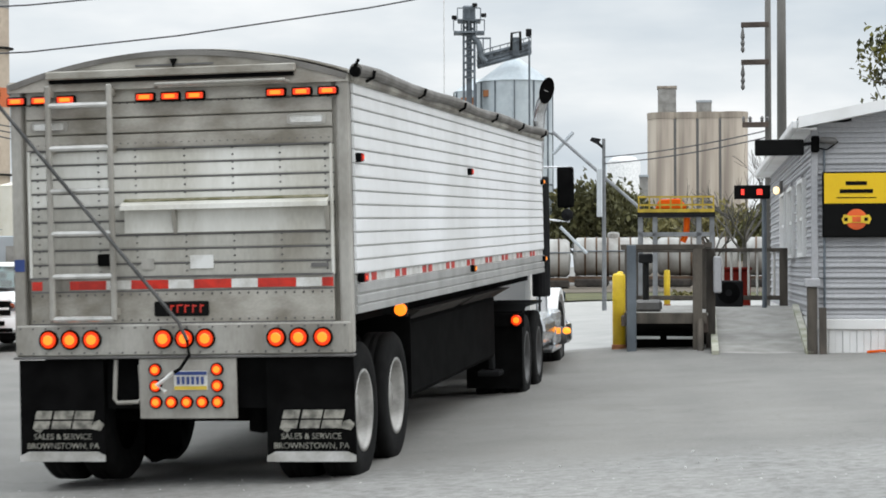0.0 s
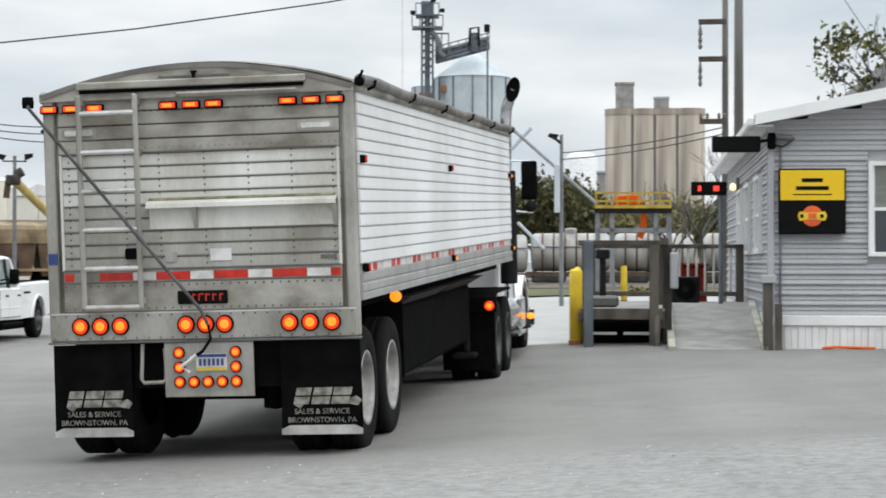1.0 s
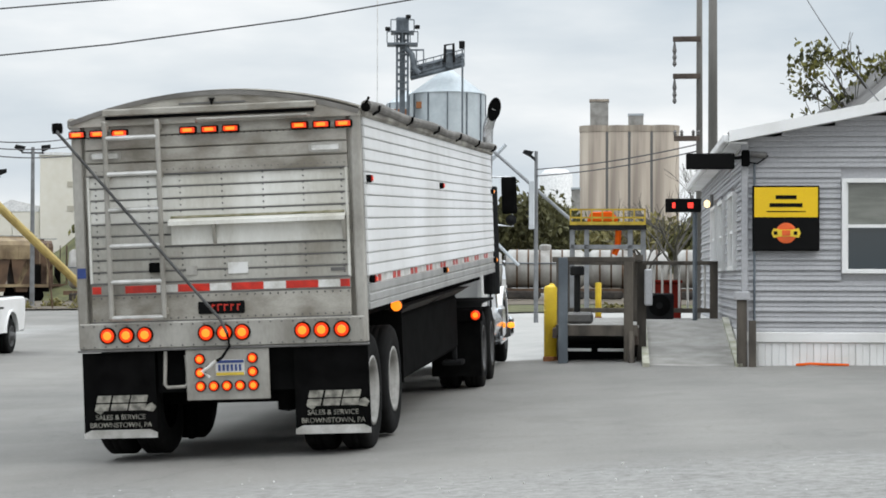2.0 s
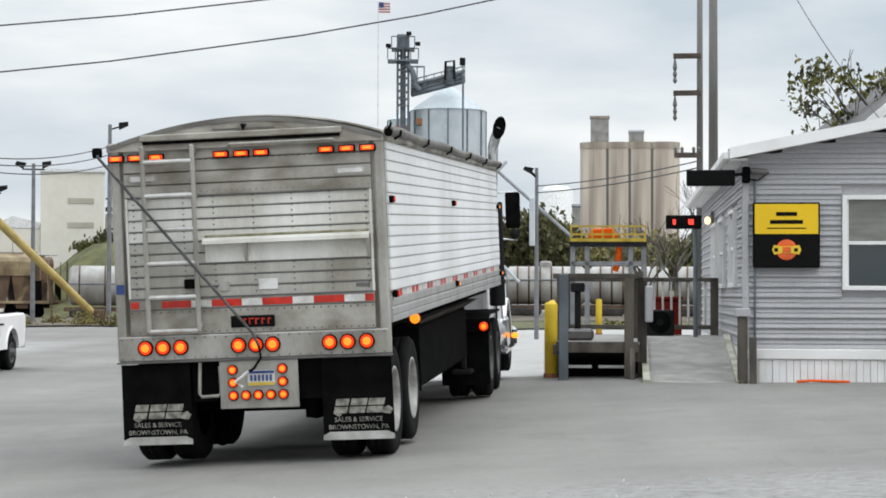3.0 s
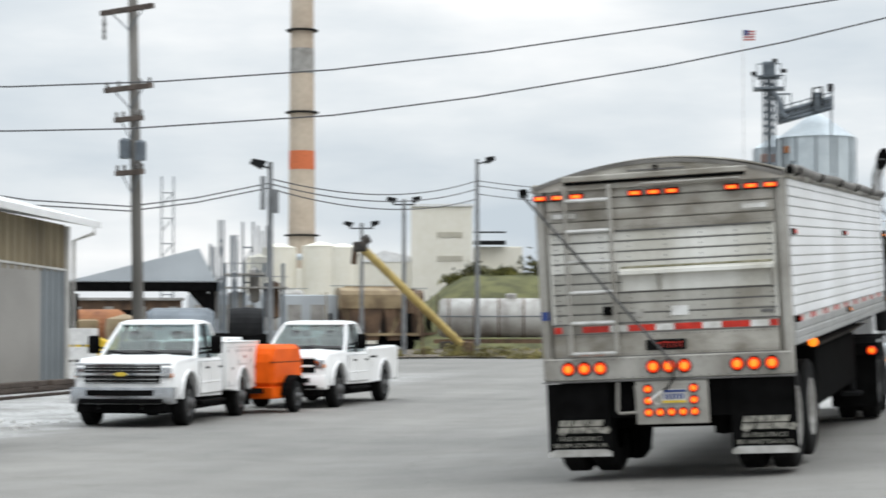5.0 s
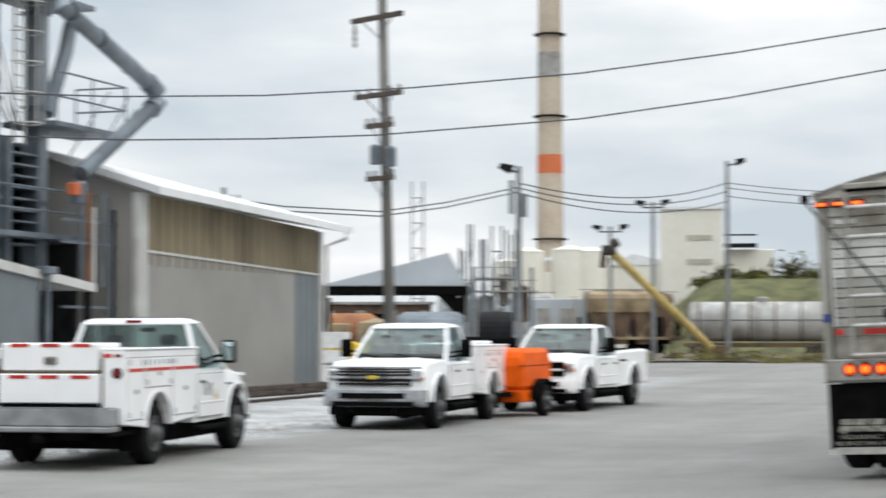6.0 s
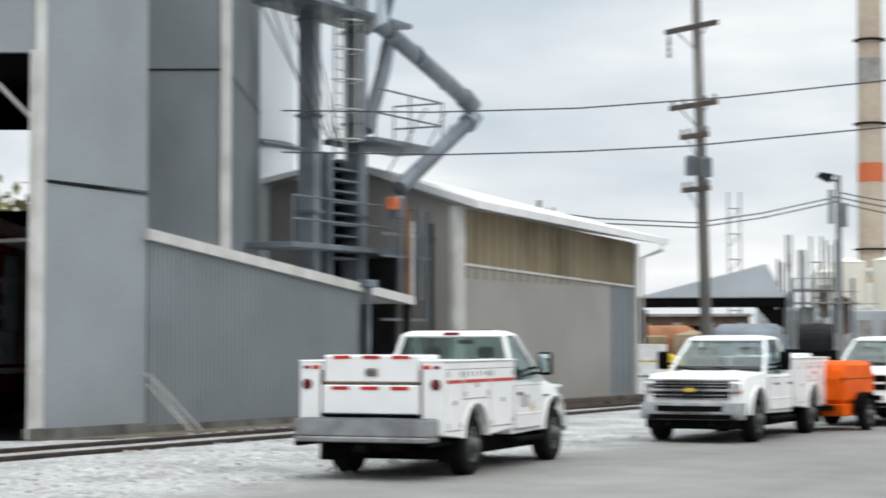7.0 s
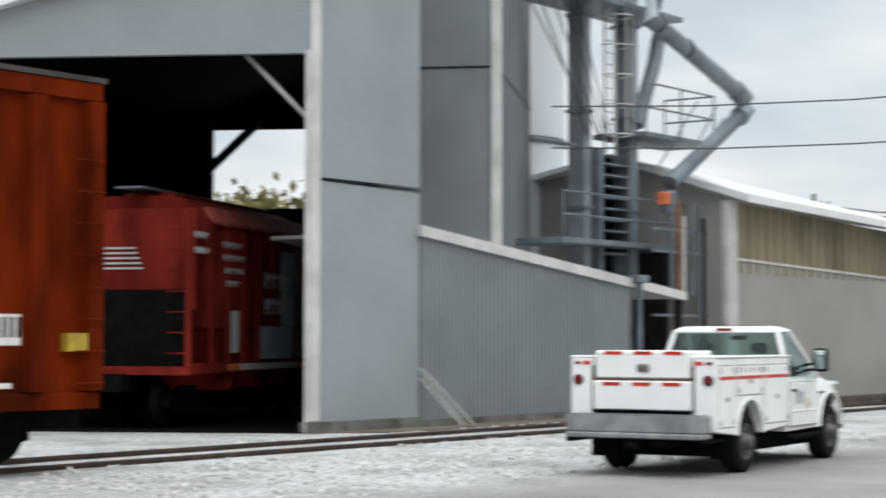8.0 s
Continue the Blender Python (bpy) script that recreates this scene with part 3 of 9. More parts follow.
def grain_trailer():
    tr = thing("grain_trailer", None, "white aluminium hopper grain trailer with grimy rear and lit lamps", "trailer")
    L, W = 10.8, 1.3
    # rear wall behind the panels and the side walls
    part("rear_wall", box(-1.26, 1.26, 0.03, 0.10, 1.13, 3.12), M["alu_grimy"], tr)
    part("front_wall", box(-1.28, 1.28, L - 0.08, L, 1.42, 3.15, 0.01), M["alu_side"], tr)
    for s in (-1, 1):
        part("side_wall", box(s * 1.285 - 0.02, s * 1.285 + 0.02, 0.1, L - 0.08, 1.5, 3.12), M["alu_side"], tr)
    # lapped panels of the sides, each with a lip
    zs = [1.70 + 0.1015 * i for i in range(15)]
    for z0, z1 in zip(zs, zs[1:]):
        out = [(1.306, z0), (1.324, z0 + 0.003), (1.326, z0 + 0.012), (1.323, z1 - 0.012), (1.306, z1 - 0.002)]
        for s in (-1, 1):
            part("panel", prism([(s * u, v) for u, v in out], 0.07, L - 0.02, axis="y"), M["alu_side"], tr)
    seam = bmesh.new()
    for z in zs:
        box(1.30, 1.3215, 0.07, L - 0.02, z - 0.005, z + 0.003, 0, seam)
    tagged(part("side_seams", seam, M["alu_rail"], tr), kind="stuff")
    # rear panels: upper grimy header, ribbed field, recessed hood
    for z0, z1 in ((2.66, 2.775), (2.778, 2.892), (2.895, 3.005), (3.008, 3.12)):
        part("header_panel", prism([(0.03, z0), (-0.001, z0 + 0.003), (-0.003, z0 + 0.012), (0.002, z1 - 0.008), (0.03, z1 - 0.001)], -1.18, 1.18, axis="x"), M["alu_header"], tr)
    zs = [1.70 + 0.1065 * i for i in range(10)]
    for z0, z1 in zip(zs, zs[1:]):
        out = [(0.03, z0), (-0.002, z0 + 0.004), (-0.005, z0 + 0.014), (-0.001, z1 - 0.012), (0.03, z1 - 0.002)]
        part("panel", prism(out, -1.18, 1.18, axis="x"), M["alu_rear" if z0 > 2.2 else "alu_lower"], tr)
    # dark strips paint the lap shadows, with dirt, along the panel edges
    seam = bmesh.new()
    for z in zs:
        box(-1.18, 1.18, -0.0035, 0.03, z - 0.009, z + 0.003, 0, seam)
    tagged(part("dirty_seams", seam, M["rivet"], tr), kind="stuff")
    hood = part("chute_hood", prism([(0.01, 2.28), (-0.085, 2.235), (-0.09, 2.20), (-0.075, 2.20), (-0.06, 2.225), (0.01, 2.25)], -0.43, 1.15, axis="x"), M["alu_rear"], tr)
    part("mould_line", prism([(0.0, 2.286), (-0.035, 2.271), (-0.035, 2.262), (0.0, 2.276)], -0.42, 1.14, axis="x"), M["mould"], hood, "green mouldy top edge")
    part("backplate", box(-0.42, 1.14, -0.018, -0.010, 2.03, 2.22), M["alu_rear"], tr)
    for x in (-0.04, 1.12):
        part("gusset", prism([(-0.02, 2.2), (-0.085, 2.2), (-0.02, 2.02)], x, x + 0.03, axis="x"), M["alu_grimy"], tr)
    # posts, sill, bumper
    for s in (-1, 1):
        part("corner_post", box(s * 1.258 - 0.047, s * 1.258 + 0.047, -0.025, 0.075, 1.12, 3.16, 0.02, seg=2), M["alu_post"], tr)
        part("stake_edge", box(s * 1.165 - 0.012, s * 1.165 + 0.012, -0.02, 0.03, 1.70, 2.66, 0.004), M["alu_rear"], tr)
    part("rear_sill", box(-1.17, 1.17, -0.02, 0.03, 1.36, 1.60, 0.006), M["alu_header"], tr)
    part("lamp_bumper", box(-1.29, 1.29, -0.045, 0.04, 1.12, 1.355, 0.012), M["alu_post"], tr)
    part("bumper_lip", box(-1.31, 1.31, -0.05, 0.05, 1.10, 1.118, 0.004), M["rivet"], tr)
    part("tape_backing", box(-1.17, 1.17, -0.014, 0.03, 1.60, 1.70, 0.004), M["alu_post"], tr)
    for z, h in ((1.36, 0.012), (1.60, 0.01), (1.704, 0.012), (2.66, 0.008), (3.125, 0.012)):
        part("dark_seal", box(-1.17, 1.17, -0.0225, -0.008, z - h / 2, z + h / 2), M["rivet"], tr)
    pieces = [(-1.16, -1.08, 1), (-0.86, -0.575, 1), (-0.575, -0.38, 0), (-0.38, -0.09, 1), (-0.09, 0.105, 0), (0.105, 0.395, 1), (0.395, 0.595, 0), (0.595, 0.885, 1), (0.885, 1.08, 0), (1.08, 1.165, 1)]
    for a, c, red in pieces:
        part("reflective_strip", box(a, c, -0.019, -0.015, 1.615, 1.68), M["red_tape" if red else "white_tape"], tr)
    # rivets in rows
    rv = bmesh.new()
    for x in (-1.1, -0.62, -0.33, 0.05, 0.42, 0.78, 1.12):
        for i in range(9):
            for dz in (0.025, 0.075):
                lathe([(0.009, 0), (0.006, 0.006), (0, 0.007)], 6, rv, back(x, -0.004, 1.72 + 0.1065 * i + dz))
    for z in (2.70, 3.0):
        for i in range(40):
            lathe([(0.009, 0), (0.006, 0.006), (0, 0.007)], 6, rv, back(-1.15 + i * 0.059, 0.004, z))
    for z in (1.385, 1.575):
        for i in range(34):
            lathe([(0.009, 0), (0.006, 0.006), (0, 0.007)], 6, rv, back(-1.15 + i * 0.0697, -0.021, z))
    for z in (1.145, 1.33):
        for i in range(26):
            lathe([(0.009, 0), (0.006, 0.006), (0, 0.007)], 6, rv, back(-1.25 + i * 0.1, -0.046, z))
    tagged(part("rivets", rv, M["rivet"], tr), kind="stuff")
    for x in (-1.0, 0.99):
        part("oval_plate", prism([(x + 0.15 * math.copysign(abs(math.cos(a)) ** 0.5, math.cos(a)), 2.84 + 0.045 * math.copysign(abs(math.sin(a)) ** 0.5, math.sin(a))) for a in [i * math.pi / 12 for i in range(24)]], -0.010, 0.004, axis="y"), M["alu_post"], tr)
        part("oval_plate", box(x - 0.12, x + 0.12, -0.014, -0.0102, 2.815, 2.865, 0.01), M["white_tape"], tr)
    # the arched bulkhead and the tarp over the top
    arc = [(-1.31 + 2.62 * i / 24, 3.15 + 0.22 * (1 - abs(-1 + i / 12) ** 2.0)) for i in range(25)]
    part("end_cap", prism([(1.31, 3.10), (-1.31, 3.10)] + arc, -0.035, 0.06, axis="y"), M["alu_header"], tr)
    part("cap_ledge", box(-0.99, 0.93, -0.085, -0.036, 3.185, 3.245, 0.008), M["alu_header"], tr)
    cap_trim = [(u * 1.004, w + 0.004) for u, w in arc] + [(u * 0.985, w - 0.035) for u, w in arc[::-1]]
    part("cap_trim", prism(cap_trim, -0.045, -0.036, axis="y"), M["tarp"], tr, "dark rubber edge of the arched cap")
    part("cap_mark", box(-0.3, 0.3, -0.042, -0.036, 3.262, 3.275), M["rivet"], tr)
    part("cap_gasket", box(-0.97, 0.91, -0.06, -0.036, 3.155, 3.184), M["black"], tr)
    part("cap_grab_rail", tube([(-0.15, -0.04, 3.11), (-0.13, -0.09, 3.125), (0.85, -0.09, 3.125), (0.87, -0.04, 3.11)], 0.014, 8), M["alu_post"], tr)
    part("cap_latch", prism([(-0.025, 3.31), (0.025, 3.31), (0.0, 3.25)], -0.07, -0.036, axis="y"), M["black"], tr)
    tarp = bmesh.new()
    rows = []
    for j in range(25):
        y = 0.03 + j * (L - 0.03) / 24
        sag = 0.02 * math.sin(j * math.pi / 2) ** 2
        rows.append([tarp.verts.new((u, y, w + 0.015 - sag * (1 - abs(u) / 1.35))) for u, w in arc])
    for r0, r1 in zip(rows, rows[1:]):
        for i in range(24):
            tarp.faces.new((r0[i], r0[i + 1], r1[i + 1], r1[i]))
    part("tarp", tarp, M["tarp"], tr, "grey vinyl roll tarp", smooth=True)
    for s in (-1, 1):
        part("top_rail", box(s * 1.32 - 0.04, s * 1.32 + 0.04, 0.05, L, 3.09, 3.19, 0.02), M["alu_grimy"], tr)
    part("tarp_roll", tube([(1.36 + 0.012 * math.sin(i * 2.1), 0.02 + i * (L - 0.02) / 16, 3.185 + 0.012 * math.sin(i * 1.3)) for i in range(17)], 0.048, 12), M["tarp"], tr)
    for i in range(6):
        y = 0.35 + i * (L - 0.7) / 5
        part("tarp_stop", tube([(1.36, y, 3.12), (1.42, y, 3.15), (1.43, y, 3.20)], 0.013, 6), M["black"], tr)
        part("tarp_bow", tube([(u, y, w + 0.03) for u, w in arc], 0.016, 6), M["alu_grimy"], tr)
    part("roll_end_cap", lathe([(0, 0), (0.04, 0), (0.04, 0.05), (0, 0.06)], 14, None, Matrix.Translation((1.36, 0.03, 3.17)) @ FACE_BACK), M["black"], tr)
    part("roll_hook", tube([(1.36, -0.06, 3.18), (1.39, -0.08, 3.22), (1.40, -0.06, 3.25)], 0.013, 6), M["black"], tr)
    # the tarp crank, from the far top corner down to its hook
    crank = part("tarp_crank", tube([(-1.42, -0.06, 3.10), (-1.38, -0.13, 3.05), (0.02, -0.14, 1.37), (0.08, -0.14, 1.24)], 0.014, 10), M["crank_grey"], tr)
    part("crank_bend", tube([(0.08, -0.14, 1.24), (0.10, -0.15, 1.13), (0.03, -0.16, 1.03), (-0.11, -0.16, 0.95)], 0.013, 8), M["black"], crank)
    part("crank_grip", tube([(-0.02, -0.165, 1.005), (-0.15, -0.165, 0.91), (-0.08, -0.165, 0.86)], 0.016, 8), M["white_tape"], crank)
    part("crank_joint", lathe([(0, -0.05), (0.045, -0.045), (0.05, 0), (0.045, 0.045), (0, 0.05)], 12, None, Matrix.Translation((-1.41, -0.06, 3.1))), M["black"], crank)
    # ladder
    for x in (-0.97, -0.49):
        part("ladder_rail", box(x - 0.022, x + 0.022, -0.11, -0.075, 1.385, 3.14, 0.01), M["alu_post"], tr)
        for z in (1.45, 2.66, 3.08):
            part("ladder_bracket", box(x - 0.02, x + 0.02, -0.08, 0.005, z - 0.025, z + 0.025), M["alu_grimy"], tr)
    for i in range(6):
        part("ladder_rung", tube([(-0.96, -0.09, 1.40 + 0.318 * i), (-0.5, -0.09, 1.40 + 0.318 * i)], 0.022, 10), M["alu_shine"], tr)
    # lamps
    for g in ((-1.235, -1.045, -0.845), (-0.225, -0.03, 0.16), (0.775, 0.97, 1.165)):
        for x in g:
            bar_lamp(tr, x, -0.028, 3.035)
    for g in ((-1.025, -0.855, -0.685), (-0.13, 0.035, 0.195), (0.735, 0.905, 1.085)):
        for x in g:
            round_lamp(tr, x, -0.046, 1.245, 0.063)
    # rear name plate: worn, its letters drawn as bars
    pl = part("name_plate", box(-0.2, 0.22, -0.035, -0.021, 1.41, 1.52, 0.008), M["sign_black"], tr)
    for i, (w, dz) in enumerate(((0.03, 0), (0.045, 0.004), (0.04, 0), (0.035, -0.002), (0.03, 0))):
        x = -0.06 + i * 0.057
        part("plate_mark", box(x - w / 2, x - w / 2 + 0.012, -0.039, -0.036, 1.435, 1.495), M["red_tape"], pl)
        part("plate_mark", box(x - w / 2 + 0.0125, x + w / 2, -0.039, -0.036, 1.48 + dz, 1.493 + dz), M["red_tape"], pl)
    part("latch_box", box(-0.63, -0.50, -0.05, -0.012, 1.79, 1.88, 0.01), M["black"], tr)
    part("maker_tag", box(1.0, 1.13, -0.014, -0.009, 1.755, 1.785), M["rivet"], tr)
    part("notice_sticker", box(0.08, 0.26, -0.014, -0.0095, 1.76, 1.86), M["white_tape"], tr)
    part("notice_sticker", box(-0.30, -0.20, -0.014, -0.0095, 1.76, 1.84), M["alu_post"], tr)
    part("blue_sticker", box(-1.29, -1.21, -0.031, -0.026, 1.76, 1.85), M["plate_blue"], tr)
    # number panel
    pn = part("number_panel", box(-0.33, 0.42, -0.035, -0.015, 0.65, 1.10, 0.006), M["alu_post"], tr)
    for x, z in [(-0.2, 1.015), (-0.2, 0.895), (0.275, 1.015), (0.275, 0.895)] + [(-0.2 + 0.119 * i, 0.775) for i in range(5)]:
        round_lamp(pn, x, -0.036, z, 0.041, "panel_lamp")
    plate = part("number_plate", box(-0.06, 0.20, -0.043, -0.037, 0.86, 1.005, 0.003), M["white_tape"], pn)
    part("plate_band", box(-0.055, 0.195, -0.0465, -0.0435, 0.975, 1.0), M["plate_blue"], plate)
    part("plate_band", box(-0.055, 0.195, -0.0465, -0.0435, 0.865, 0.892), M["plate_yellow"], plate)
    for i in range(6):
        part("plate_bar", box(-0.035 + i * 0.037, -0.013 + i * 0.037, -0.0465, -0.0435, 0.905, 0.962), M["plate_blue"], plate)
    part("hose_loop", tube([(-0.52, -0.0, 1.09), (-0.53, -0.02, 0.8), (-0.51, -0.02, 0.77), (-0.35, -0.02, 0.775), (-0.33, 0, 0.8), (-0.335, 0, 1.05)], 0.016, 8), M["alu_post"], tr)
    # mud flaps with printing; the maker's mark drawn as slanted shapes
    for x0, x1 in ((-1.28, -0.62), (0.64, 1.30)):
        fl = part("mud_flap", prism([(x0, 1.09), (x1, 1.09), (x1 + 0.005, 0.33), (x0 - 0.005, 0.33)], -0.01, 0.012, axis="y"), M["black"], tr)
        part("flap_weight", prism([(x0 - 0.005, 0.33), (x1 + 0.005, 0.33), (x1 + 0.005, 0.375), (x1 - 0.06, 0.405), (x0 + 0.06, 0.405), (x0 - 0.005, 0.375)], -0.022, -0.011, axis="y"), M["alu_shine"], fl)
        c = (x0 + x1) / 2
        # three slanted block shapes with a pointed tail, worn thin
        for k, w in ((-0.235, 0.125), (-0.09, 0.15), (0.075, 0.15)):
            for v0, v1 in ((0, 0.06), (0.072, 0.135)):
                q = [(c + k + u + v * 0.25, 0.575 + v) for u, v in ((0, v0), (w, v0), (w, v1), (0, v1))]
                part("mark_stroke", prism(q, -0.015, -0.011, axis="y"), M["flap_print"], fl)
        part("mark_stroke", prism([(c - 0.23, 0.572), (c - 0.15, 0.572), (c - 0.18, 0.54)], -0.015, -0.011, axis="y"), M["flap_print"], fl)
        part("mark_stroke", prism([(c + 0.225, 0.575), (c + 0.30, 0.56), (c + 0.33, 0.605), (c + 0.29, 0.64), (c + 0.245, 0.625)], -0.015, -0.011, axis="y"), M["flap_print"], fl)
        words("SALES & SERVICE", 0.062, fl, M["flap_print"], back(c, -0.012, 0.515))
        words("BROWNSTOWN, PA", 0.062, fl, M["flap_print"], back(c, -0.012, 0.445))
    # bottom rail of the sides with tape and lamps
    for s in (-1, 1):
        part("bottom_rail", prism([(s * 1.30, 1.40), (s * 1.325, 1.405), (s * 1.325, 1.455), (s * 1.31, 1.465), (s * 1.325, 1.475), (s * 1.325, 1.53), (s * 1.31, 1.54), (s * 1.325, 1.56), (s * 1.325, 1.62), (s * 1.305, 1.625), (s * 1.305, 1.70), (s * 1.27, 1.70), (s * 1.27, 1.40)], 0.075, L, axis="y"), M["alu_rail"], tr)
    part("tape_strip", box(1.306, 1.3085, 0.1, L - 0.05, 1.628, 1.698), M["white_tape"], tr)
    for i in range(9):
        y = 0.35 + i * 1.15
        for k in range(2):
            part("reflective_strip", box(1.3085, 1.312, y + k * 0.27, y + k * 0.27 + 0.17, 1.632, 1.694), M["red_tape"], tr)
    for y, z, am in ((0.14, 2.55, 0), (5.05, 2.56, 0), (10.6, 2.56, 1), (0.16, 1.665, 0), (5.1, 1.60, 1), (10.65, 1.58, 1)):
        side_lamp(tr, y, z, bool(am), 0.08)
    lp = part("turn_lamp", lathe([(0, 0), (0.052, 0), (0.052, 0.02), (0.04, 0.035), (0, 0.04)], 20, None, back(1.275, 1.85, 1.35)), M["lamp_core"], tr)
    part("bracket", box(1.2, 1.33, 1.852, 1.875, 1.29, 1.4), M["steel_dark"], lp)
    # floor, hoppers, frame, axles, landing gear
    # floor frame in black, so its colour holds the shade under the trailer
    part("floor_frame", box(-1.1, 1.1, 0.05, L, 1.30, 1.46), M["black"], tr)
    for y0, y1 in ((2.9, 5.7), (5.8, 8.3)):
        b = bmesh.new()
        top = [(-1.24, y0, 1.30), (1.24, y0, 1.30), (1.24, y1, 1.30), (-1.24, y1, 1.30)]
        m_ = (y0 + y1) / 2
        bot = [(-0.55, m_ - 0.75, 0.9), (0.55, m_ - 0.75, 0.9), (0.55, m_ + 0.75, 0.9), (-0.55, m_ + 0.75, 0.9)]
        vt, vb = [b.verts.new(c) for c in top], [b.verts.new(c) for c in bot]
        b.faces.new(vt)
        b.faces.new(vb[::-1])
        for i in range(4):
            b.faces.new((vb[i], vb[(i + 1) % 4], vt[(i + 1) % 4], vt[i]))
        bmesh.ops.recalc_face_normals(b, faces=b.faces[:])
        # hopper colour includes the shade below the trailer floor
        hp = part("hopper", b, M["dark_brown"], tr, "grimy sloping discharge hopper darkened by painted shade")
        # gate drawn large and black to fill the shade between hoppers
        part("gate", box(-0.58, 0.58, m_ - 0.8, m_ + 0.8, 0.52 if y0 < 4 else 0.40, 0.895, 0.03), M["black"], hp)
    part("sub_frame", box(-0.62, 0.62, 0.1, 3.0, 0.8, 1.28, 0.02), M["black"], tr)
    # added black panel, blocks and flap stand in for the underbody shade
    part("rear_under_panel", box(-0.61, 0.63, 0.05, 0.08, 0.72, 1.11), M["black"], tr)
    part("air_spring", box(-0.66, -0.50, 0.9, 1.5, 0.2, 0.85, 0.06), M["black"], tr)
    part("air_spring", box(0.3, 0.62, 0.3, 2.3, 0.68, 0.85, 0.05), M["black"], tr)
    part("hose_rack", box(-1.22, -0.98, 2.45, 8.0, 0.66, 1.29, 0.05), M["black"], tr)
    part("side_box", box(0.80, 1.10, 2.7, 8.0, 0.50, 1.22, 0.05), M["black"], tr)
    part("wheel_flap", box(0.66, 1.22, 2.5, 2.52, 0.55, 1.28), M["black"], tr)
    for y in (0.61, 1.82):
        part("axle", tube([(-1.1, y, TRAILER_Z + 0.52), (1.1, y, TRAILER_Z + 0.52)], 0.075, 12), M["black"], tr)
        part("spring_pack", box(-0.55, -0.45, y - 0.5, y + 0.5, 0.72, 0.8, 0.01), M["black"], tr)
        part("spring_pack", box(0.45, 0.55, y - 0.5, y + 0.5, 0.72, 0.8, 0.01), M["black"], tr)
        for s in (-1, 1):
            ROLLING.append(wheel(tr, s * 1.10, y, TRAILER_Z + 0.525, 0.525, 0.27, dual=1, out=s))
    part("air_tank", lathe([(0, -0.3), (0.12, -0.27), (0.13, 0), (0.12, 0.27), (0, 0.3)], 14, None, Matrix.Translation((-0.1, 0.3, 0.84)) @ Matrix.Rotation(radians(90), 4, "Y")), M["black"], tr)
    part("air_can", lathe([(0, -0.12), (0.1, -0.1), (0.1, 0.1), (0, 0.12)], 14, None, Matrix.Translation((0.5, 0.35, 0.62))), M["black"], tr)
    for s in (-1, 1):
        part("landing_leg", box(s * 1.02 - 0.03, s * 1.02 + 0.03, 8.15, 8.27, 0.35, 1.46, 0.01), M["steel_dark"], tr)
        part("landing_foot", box(s * 1.0 - 0.14, s * 1.0 + 0.14, 8.07, 8.35, 0.28, 0.349, 0.02), M["steel_dark"], tr)
    part("leg_brace", tube([(-0.95, 8.2, 0.8), (0.95, 8.2, 0.8)], 0.025, 8), M["steel_dark"], tr)
    return tr


